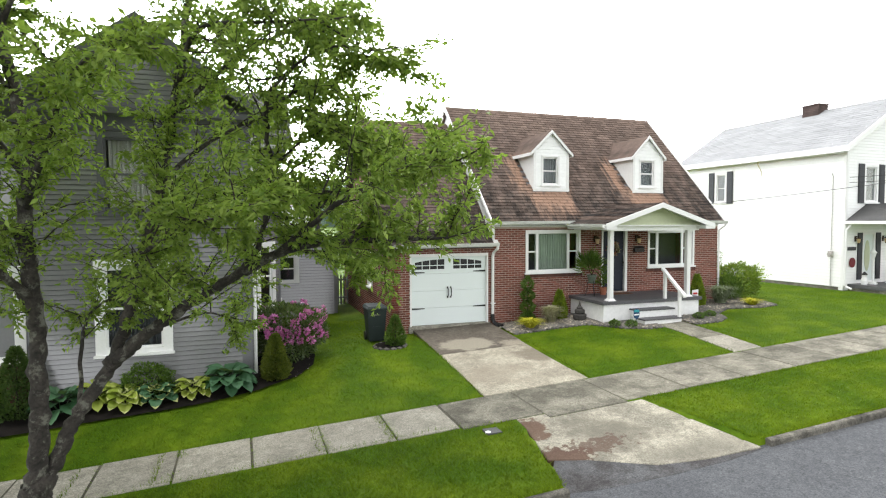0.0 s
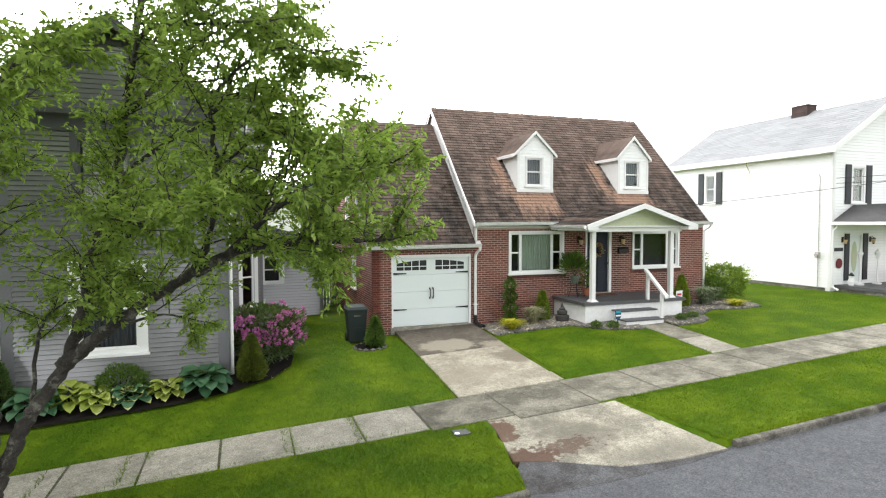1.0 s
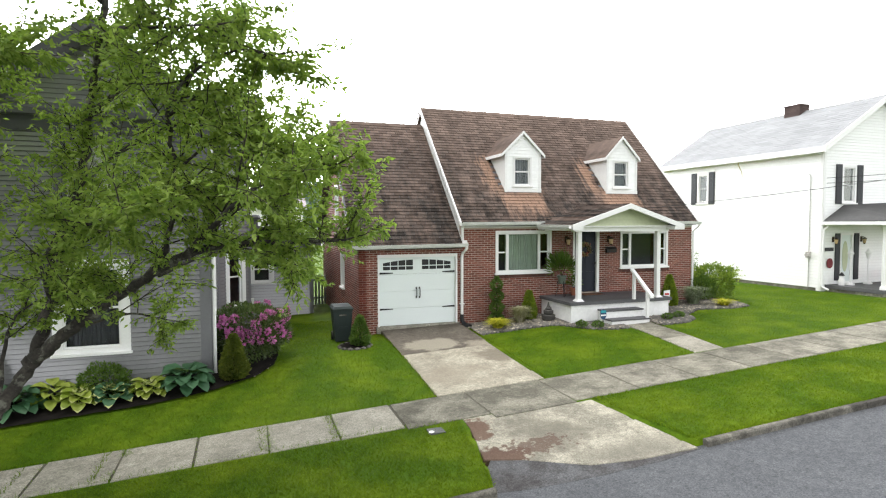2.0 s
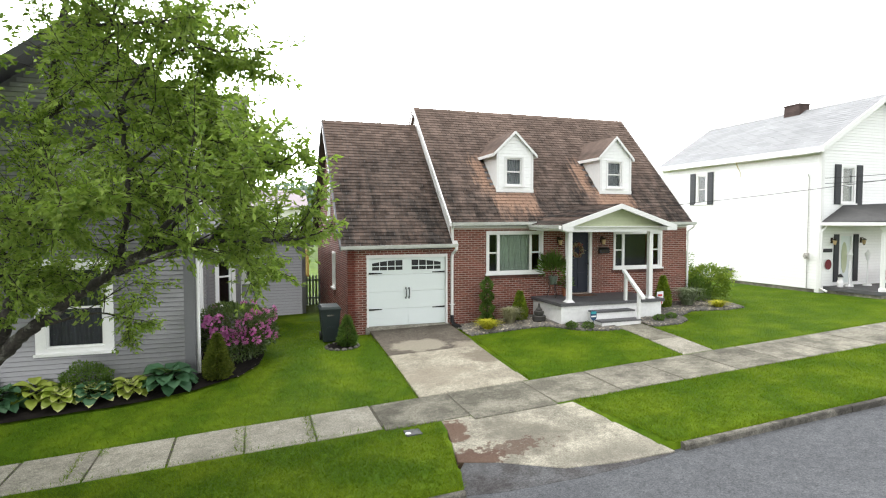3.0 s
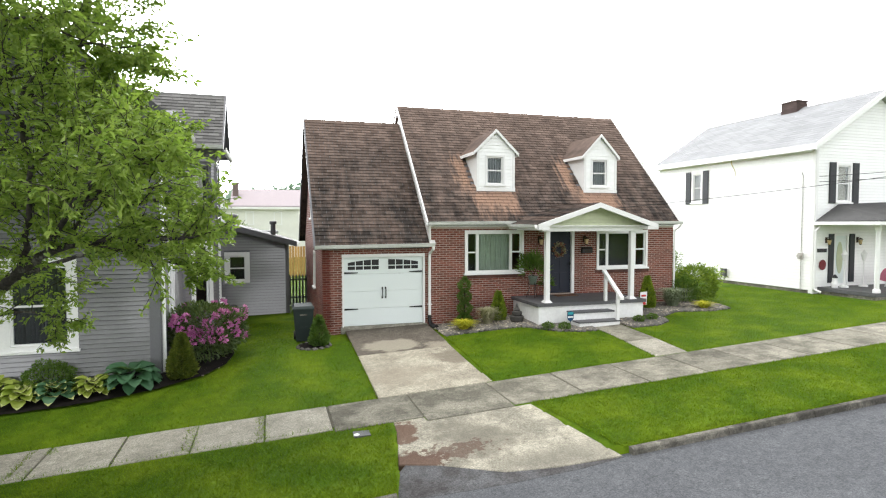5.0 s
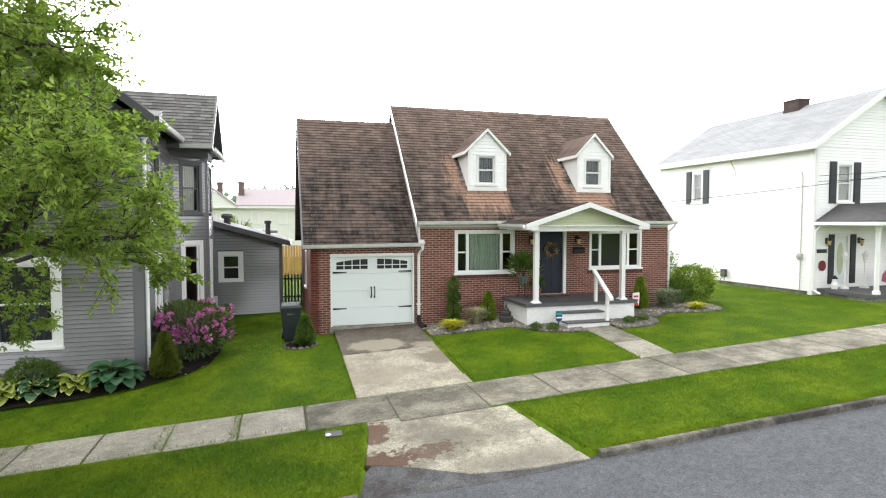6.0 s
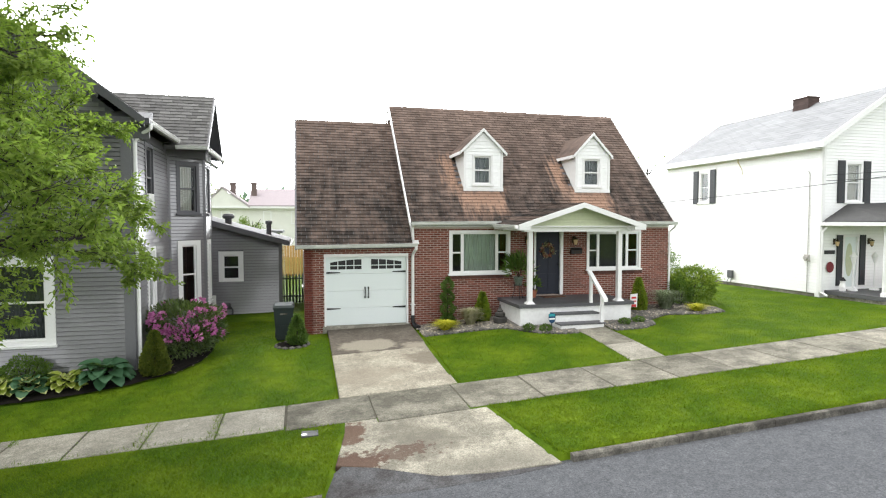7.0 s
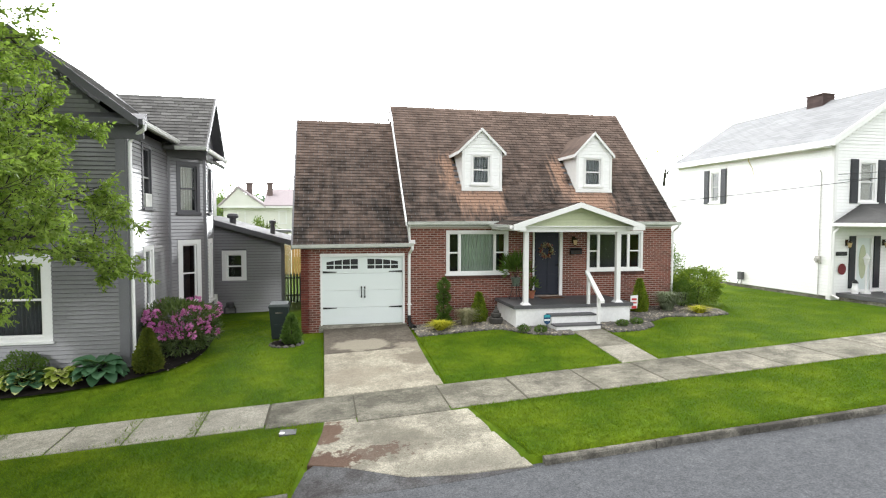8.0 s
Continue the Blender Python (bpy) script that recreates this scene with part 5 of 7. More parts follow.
WEST_BED = [(-14, -2.3), (-14, -3.9), (-8.8, -3.82), (-7.0, -3.68), (-5.6, -3.62), (-4.35, -3.3), (-3.5, -2.78), (-3.08, -2.15), (-2.95, -1.4), (-3.03, 0.4), (-3.22, 2.0), (-3.74, 4.7), (-4.4, 4.7), (-4.4, -2.3)]
HOUSE_BED = [(2.62, -0.03), (2.62, -1.42), (3.9, -1.5), (4.9, -1.62), (5.6, -2.42), (6.2, -2.72), (6.7, -2.75), (6.7, -2.45), (6.25, -2.2), (6.25, -1.85), (5.25, -1.8), (5.25, -0.03)]
EAST_BED = [(7.7, -2.45), (7.7, -2.85), (8.6, -2.9), (9.15, -2.6), (9.3, -2.1), (10.2, -1.6), (11.4, -1.9), (12.3, -1.7), (12.5, -1.0), (12.3, 1.6), (11.5, 1.6), (11.45, -0.05), (9.0, -0.05), (9.0, -1.9), (7.65, -1.9), (7.66, -2.45)]
CONIFER_BED = [(-0.95 + 0.42 * math.cos(a), -1.2 + 0.36 * math.sin(a)) for a in np.linspace(0, 2 * np.pi, 14, endpoint=False)]
HARD = [[(-17, -6.56), (-1.0, -6.56), (-1.0, -6.64), (0.04, -6.64), (0.04, -6.84), (2.4, -6.84), (2.4, -6.76), (26, -6.76), (26, -5.2), (-17, -5.18)],
        [(0.02, -5.3), (2.57, -5.3), (2.52, 0.0), (0.02, 0.0)], [(6.73, -5.3), (7.68, -5.3), (7.68, -2.3), (6.73, -2.3)],
        [(-0.45, -9.2), (3.12, -9.2), (2.68, -6.6), (0.0, -6.6)], [(-0.7, 0), (11.5, 0), (11.5, 8), (-0.7, 8)], [(-14, -2.36), (-4.4, -2.36), (-4.4, 1.2), (-3.55, 2.1), (-3.55, 4.85), (-1.35, 4.85), (-1.35, 9.8), (-14, 9.8)],
        [(17.6, -2.4), (25, -2.4), (25, 9), (17.5, 9)], [(5.3, -1.85), (9.0, -1.85), (9.0, 0), (5.3, 0)], [(6.25, -2.5), (7.66, -2.5), (7.66, -1.8), (6.25, -1.8)]]


def lawn_points(n, x0, x1, y0, y1):
    x, y = rng.uniform(x0, x1, n), rng.uniform(y0, y1, n)
    keep = np.ones(n, bool)
    for ring in HARD + [WEST_BED, HOUSE_BED, EAST_BED, CONIFER_BED]:
        keep &= ~in_ring(x, y, ring)
    x, y = x[keep], y[keep]
    return np.array([(a, b, ground_z(a, b) - 0.004) for a, b in zip(x, y)])


def grass_patch(name, n, x0, x1, y0, y1, height, label):
    pts = lawn_points(n, x0, x1, y0, y1)
    v, idx = blades(pts, height, 1.5, 0.013)
    ob = new(name, faces_mesh(name, v, idx, BLADE))
    return tagged(ob, label, "grass", kind="stuff")


grass_patch("street_verge_grass", 90000, -8.5, 13, -9.12, -6.4, 0.034, "short dense mown grass on the verge by the kerb")
grass_patch("front_lawn_grass", 130000, -9.0, 17.5, -5.25, 3.0, 0.034, "short dense mown grass on the front lawns")
edge = []
for x in np.arange(-14, 26, 0.016):
    for y in (-5.19, -6.8 if x > 2.4 else (-6.62 if x > -1 else -6.46)):
        if y < -6 and 0.0 < x < 2.72 or y > -6 and (0.0 < x < 2.6 or 6.7 < x < 7.7):
            continue
        edge.append((x + rng.normal() * 0.02, y + (0.02 if y > -6 else -0.01) + rng.normal() * 0.022, ground_z(x, y)))
for y in np.arange(-5.2, -0.1, 0.016):
    edge += [(0.02 - abs(rng.normal()) * 0.02, y, ground_z(0.0, y)), (2.57 + abs(rng.normal()) * 0.02, y, ground_z(2.6, y))]
for y in np.arange(-5.2, -2.9, 0.02):
    edge += [(6.74, y, ground_z(6.7, y)), (7.68, y, ground_z(7.68, y))]
for y in np.arange(-9.0, -6.85, 0.012):
    t = (-6.8 - y) / 2.25
    edge += [(0.0 - 0.42 * t - abs(rng.normal()) * 0.03, y, ground_z(-0.6, y)), (2.7 + 0.4 * t + abs(rng.normal()) * 0.03, y, ground_z(3.3, y))]
for x in np.arange(-16, 26, 0.014):
    if not -0.5 < x < 3.2:
        edge.append((x, -9.105 + rng.normal() * 0.014, ground_z(x, -9.1)))
v, idx = blades(np.array(edge), 0.06, 0.9, 0.012)
tagged(new("edge_grass", faces_mesh("edge_grass", v, idx, BLADE)), "longer ragged grass along pavement and kerb edges", "grass", kind="stuff")
joint = [(x + rng.normal() * 0.025, rng.uniform(-6.45, -5.22), walk_z(x) + 0.005) for x in (-2.26, -3.5, -5.98, -7.2) for k in range(60 if x != -5.98 else 140)]
v, idx = blades(np.array(joint), 0.06, 1.0, 0.014)
tagged(new("joint_weeds", faces_mesh("joint_weeds", v, idx, BLADE)), "weeds growing in the sidewalk joints", "weeds", kind="stuff")

# beds
def bed(name, ring, material, label, lift=0.04):
    c = Vector((sum(p[0] for p in ring) / len(ring), sum(p[1] for p in ring) / len(ring)))
    bm = bmesh.new()
    vs = [bm.verts.new((x, y, 0)) for x, y in ring]
    bm.faces.new(vs)
    bmesh.ops.triangulate(bm, faces=bm.faces[:])
    for k in range(3):
        bmesh.ops.subdivide_edges(bm, edges=[e for e in bm.edges if e.calc_length() > 0.35], cuts=1, use_grid_fill=True)
        bmesh.ops.triangulate(bm, faces=bm.faces[:])
    for q in bm.verts:
        q.co.z = ground_z(q.co.x, q.co.y) + lift + random.uniform(0, 0.02)
    bmesh.ops.recalc_face_normals(bm, faces=bm.faces[:])
    me = bpy.data.meshes.new(name)
    bm.to_mesh(me)
    bm.free()
    if me.polygons[0].normal.z < 0:
        me.flip_normals()
    me.materials.append(material)
    return tagged(new(name, me), label, "flower bed", kind="structure")


bed("mulch_bed", WEST_BED, MULCH, "black mulch bed curving along the grey house")
bed("stone_bed", HOUSE_BED, STONE_DARK, "gravel bed between garage drive and porch")
bed("stone_bed", EAST_BED, STONE_DARK, "gravel bed between porch and side shrubs")
bed("conifer_ring", CONIFER_BED, MULCH, "small round mulch ring in the lawn")


def stone_shape(r):
    s = Shape()
    n = 6
    v = [(0, 0, r * 0.7)] + [(r * random.uniform(0.7, 1.1) * math.cos(k * 2 * math.pi / n), r * random.uniform(0.6, 1.0) * math.sin(k * 2 * math.pi / n), r * random.uniform(0.1, 0.35)) for k in range(n)] + [(r * math.cos(k * 2 * math.pi / n), r * 0.8 * math.sin(k * 2 * math.pi / n), -r * 0.3) for k in range(n)]
    f = [(0, 1 + k, 1 + (k + 1) % n) for k in range(n)] + [(1 + k, 1 + n + k, 1 + n + (k + 1) % n, 1 + (k + 1) % n) for k in range(n)]
    return s.add(v, f)


def gravel(name, ring, n, r, material, label):
    xs_, ys_ = [p[0] for p in ring], [p[1] for p in ring]
    x, y = rng.uniform(min(xs_), max(xs_), n), rng.uniform(min(ys_), max(ys_), n)
    k = in_ring(x, y, ring)
    s = Shape()
    for a, b in zip(x[k], y[k]):
        q = stone_shape(r * random.uniform(0.5, 1.3))
        t = random.uniform(0, 6.28)
        ca, sa = math.cos(t), math.sin(t)
        z = ground_z(a, b) + 0.03
        s.add([(a + px * ca - py * sa, b + px * sa + py * ca, z + pz) for px, py, pz in q.v], q.f)
    return solo(name, s, material, label, "gravel", kind="stuff")


gravel("gravel", HOUSE_BED, 4200, 0.042, STONE, "loose pale grey river stones in the bed")
gravel("gravel", EAST_BED, 5200, 0.042, STONE, "loose pale grey river stones in the bed")
gravel("mulch_chips", [(-3.9, -2.9), (-3.4, -2.7), (-3.05, -1.9), (-3.0, -0.9), (-3.2, 0.5), (-3.8, 0.2)], 260, 0.028, STONE, "pale chips scattered on black mulch")
EDGE = [mesh_of("edging_stone", stone_shape(0.085), STONE_DARK) for k in range(4)]


def edging(ring, label):
    at = (ring[0][0], ring[0][1], ground_z(*ring[0]))
    e = thing("bed_edging", at, label, "edging", "bed edgings")
    for (x0, y0), (x1, y1) in zip(ring, ring[1:]):
        n = max(1, round(math.hypot(x1 - x0, y1 - y0) / 0.15))
        for i in range(n):
            x, y = x0 + (x1 - x0) * (i + 0.5) / n, y0 + (y1 - y0) * (i + 0.5) / n
            piece("edging_stone", EDGE[random.randrange(4)], (x, y, ground_z(x, y) + 0.01), e, math.atan2(y1 - y0, x1 - x0) + random.uniform(-0.15, 0.15))
    return e


edging(HOUSE_BED[1:7], "row of dark flat stones edging a gravel bed")
edging(EAST_BED[1:8], "row of dark flat stones edging a gravel bed")
edging(CONIFER_BED + CONIFER_BED[:1], "ring of dark stones round a dwarf conifer")

SHRUB = leaf_material("shrub_leaf", (0.035, 0.08, 0.012), (0.11, 0.19, 0.03))
LIME = leaf_material("lime_leaf", (0.05, 0.1, 0.012), (0.2, 0.28, 0.03))
NEEDLE = leaf_material("conifer_needle", (0.03, 0.065, 0.015), (0.07, 0.12, 0.025), 0.7, 0.15)
GOLD = leaf_material("gold_needle", (0.09, 0.15, 0.01), (0.24, 0.3, 0.025), 0.7, 0.25)
TOPIARY = leaf_material("topiary_needle", (0.05, 0.1, 0.018), (0.11, 0.19, 0.035), 0.7, 0.2)
BRONZE_GREEN = leaf_material("bronze_needle", (0.06, 0.085, 0.012), (0.14, 0.155, 0.02), 0.7, 0.2)
DRY = leaf_material("dry_grass", (0.36, 0.32, 0.22), (0.6, 0.55, 0.4), 0.8, 0.5)
YELLOW = leaf_material("yellow_grass", (0.4, 0.4, 0.02), (0.75, 0.68, 0.06), 0.7, 0.4)
RHODO = leaf_material("rhododendron_leaf", (0.03, 0.062, 0.016), (0.13, 0.17, 0.06), 0.4, 0.2)
PETAL = leaf_material("magenta_petal", (0.55, 0.09, 0.4), (0.8, 0.3, 0.66), 0.6, 0.3, 0.15)
HOSTA_G = leaf_material("hosta_leaf", (0.04, 0.11, 0.05), (0.07, 0.16, 0.08), 0.5, 0.15, 0.15)
HOSTA_Y = leaf_material("lime_hosta_leaf", (0.2, 0.27, 0.03), (0.3, 0.36, 0.06), 0.5, 0.2, 0.15)
HOSTA_V = leaf_material("hosta_edge", (0.42, 0.46, 0.16), (0.5, 0.52, 0.22), 0.5, 0.2, 0.1)


def shell(n, centre, radii, inner=0.55, lumps=5, low=-0.9):
    """Points and outward ways in a lumpy ellipsoid shell."""
    d = unit(rng.normal(size=(n * 2, 3)))
    d = d[d[:, 2] > low][:n]
    k = rng.uniform(inner, 1.0, (len(d), 1)) ** 0.5
    ph = rng.uniform(0, 6.28, 3)
    k *= 1 + 0.13 * np.sin(lumps * d[:, :1] + ph[0]) * np.cos(lumps * d[:, 1:2] + ph[1]) + 0.08 * np.sin(2.3 * lumps * d[:, 2:] + ph[2])
    return np.array(centre) + d * k * np.array(radii), d


def shrub(name, x, y, rx, ry, h, n, length, width, material, label, category="shrub", lift=0.55, lumps=5, droop=0.0, group=""):
    z = ground_z(x, y)
    t = thing(name, (x, y, z), label, category, group)
    s = Shape()
    for k in range(7):
        a = random.uniform(0, 6.28)
        e = (x + rx * 0.6 * math.cos(a), y + ry * 0.6 * math.sin(a), z + h * random.uniform(0.55, 0.8))
        s.tube([(x + 0.06 * math.cos(a), y + 0.06 * math.sin(a), z - 0.03), ((x + e[0]) / 2, (y + e[1]) / 2, z + h * 0.4), e], [0.018, 0.012, 0.006], 5)
    part("stems", s, TWIG, t, kind="stuff")
    p, d = shell(n, (x, y, z + h * lift), (rx, ry, h * (1 - lift)), lumps=lumps)
    p[:, 2] = np.maximum(p[:, 2], z + 0.03)
    w = d + rng.normal(size=d.shape) * 0.6 + np.array([[0, 0, 0.3 - droop]])
    leaf_mesh("foliage", p, w, length, width, material, t)
    return t


def conifer(name, x, y, r, h, n, material, label, group="", waist=None):
    """A dense cone of short sprays."""
    z = ground_z(x, y)
    t = thing(name, (x, y, z), label, "conifer", group)
    s = Shape()
    s.tube([(x, y, z - 0.05), (x, y, z + h * 0.8)], [0.03, 0.008], 6)
    part("trunk", s, TWIG, t)
    k = rng.uniform(0, 1, n) ** 1.35
    prof = np.where(k < 0.18, 0.72 + 1.5 * k, (1 - k) / 0.82) ** 0.75
    if waist:
        prof = (0.6 + 0.4 * prof) * (0.14 + 0.86 * np.abs(np.sin(k * waist * np.pi + 0.6)) ** 0.8) * np.where(k > 0.93, (1 - k) / 0.07, 1)
    a = rng.uniform(0, 6.28, n)
    rr = r * prof * rng.uniform(0.55, 1.0, n) ** 0.5 * (1 + 0.12 * np.sin(5 * a + 9 * k))
    p = np.stack([x + rr * np.cos(a), y + rr * np.sin(a), z + 0.04 + k * h], 1)
    w = np.stack([np.cos(a), np.sin(a), np.full(n, 0.75)], 1) + rng.normal(size=(n, 3)) * 0.4
    leaf_mesh("foliage", p, w, 0.085, 0.035, material, t)
    return t


def tuft(name, x, y, r, h, n, material, label, group=""):
    z = ground_z(x, y) + 0.02
    t = thing(name, (x, y, z), label, "ornamental grass", group)
    a = rng.uniform(0, 6.28, n)
    rr = r * 0.3 * rng.uniform(0, 1, n)
    p = np.stack([x + rr * np.cos(a), y + rr * np.sin(a), np.full(n, z)], 1)
    d = np.stack([np.cos(a) * r, np.sin(a) * r, np.zeros(n)], 1) * rng.uniform(0.1, 1.25, (n, 1))
    hh = h * rng.uniform(0.45, 1.1, (n, 1))
    side = np.stack([-np.sin(a), np.cos(a), np.zeros(n)], 1) * 0.011
    up = np.array([[0, 0, 1.0]])
    m = p + d * 0.35 + up * hh * 0.75
    e = p + d * 1.1 + up * hh * 0.72
    v = np.stack([p - side, p + side, m + side, m - side, e], 1).reshape(-1, 3)
    b = np.arange(n)[:, None] * 5
    idx = np.concatenate([b + np.array([[0, 1, 2]]), b + np.array([[0, 2, 3]]), b + np.array([[3, 2, 4]])], 0)
    ob = new("blades", faces_mesh("blades", v - np.array(BASE[t]), idx, material))
    ob.parent = t
    tagged(ob, kind="stuff")
    return t


WEED = leaf_material("joint_weed", (0.08, 0.14, 0.012), (0.16, 0.25, 0.03), 0.7, 0.4)
pts = []
for x, y0, y1, n in ((-6.91, -6.45, -5.2, 40), (-4.55, -6.45, -5.2, 40), (-3.37, -6.4, -5.25, 260), (-2.19, -6.45, -5.25, 240), (-5.68, -5.55, -5.2, 140), (-5.78, -6.45, -6.15, 110)):
    wide = 0.05 if n > 100 else 0.02
    for k in range(n):
        x1, y = x + rng.normal() * wide, rng.uniform(y0, y1)
        pts.append((x1, y, ground_z(x1, y) + 0.004))
v, idx = blades(np.array(pts), 0.035, 1.5, 0.014)
tagged(new("joint_weeds", faces_mesh("joint_weeds", v, idx, WEED)), "low green weeds growing in the sidewalk joints", "weeds", kind="stuff")

# street tree
tree = thing("street_tree", (-6.8, -8.65, ground_z(-6.8, -8.65)), "forked street tree with grey bark and airy green crown", "tree")


def bent(points, per=5):
    """A smooth line through points."""
    p = [Vector(q) for q in points]
    out = []
    for i in range(len(p) - 1):
        a, b, c, d = p[max(i - 1, 0)], p[i], p[i + 1], p[min(i + 2, len(p) - 1)]
        for k in range(per):
            t = k / per
            out.append(0.5 * ((2 * b) + (c - a) * t + (2 * a - 5 * b + 4 * c - d) * t * t + (3 * b - a - 3 * c + d) * t ** 3))
    return out + [p[-1]]


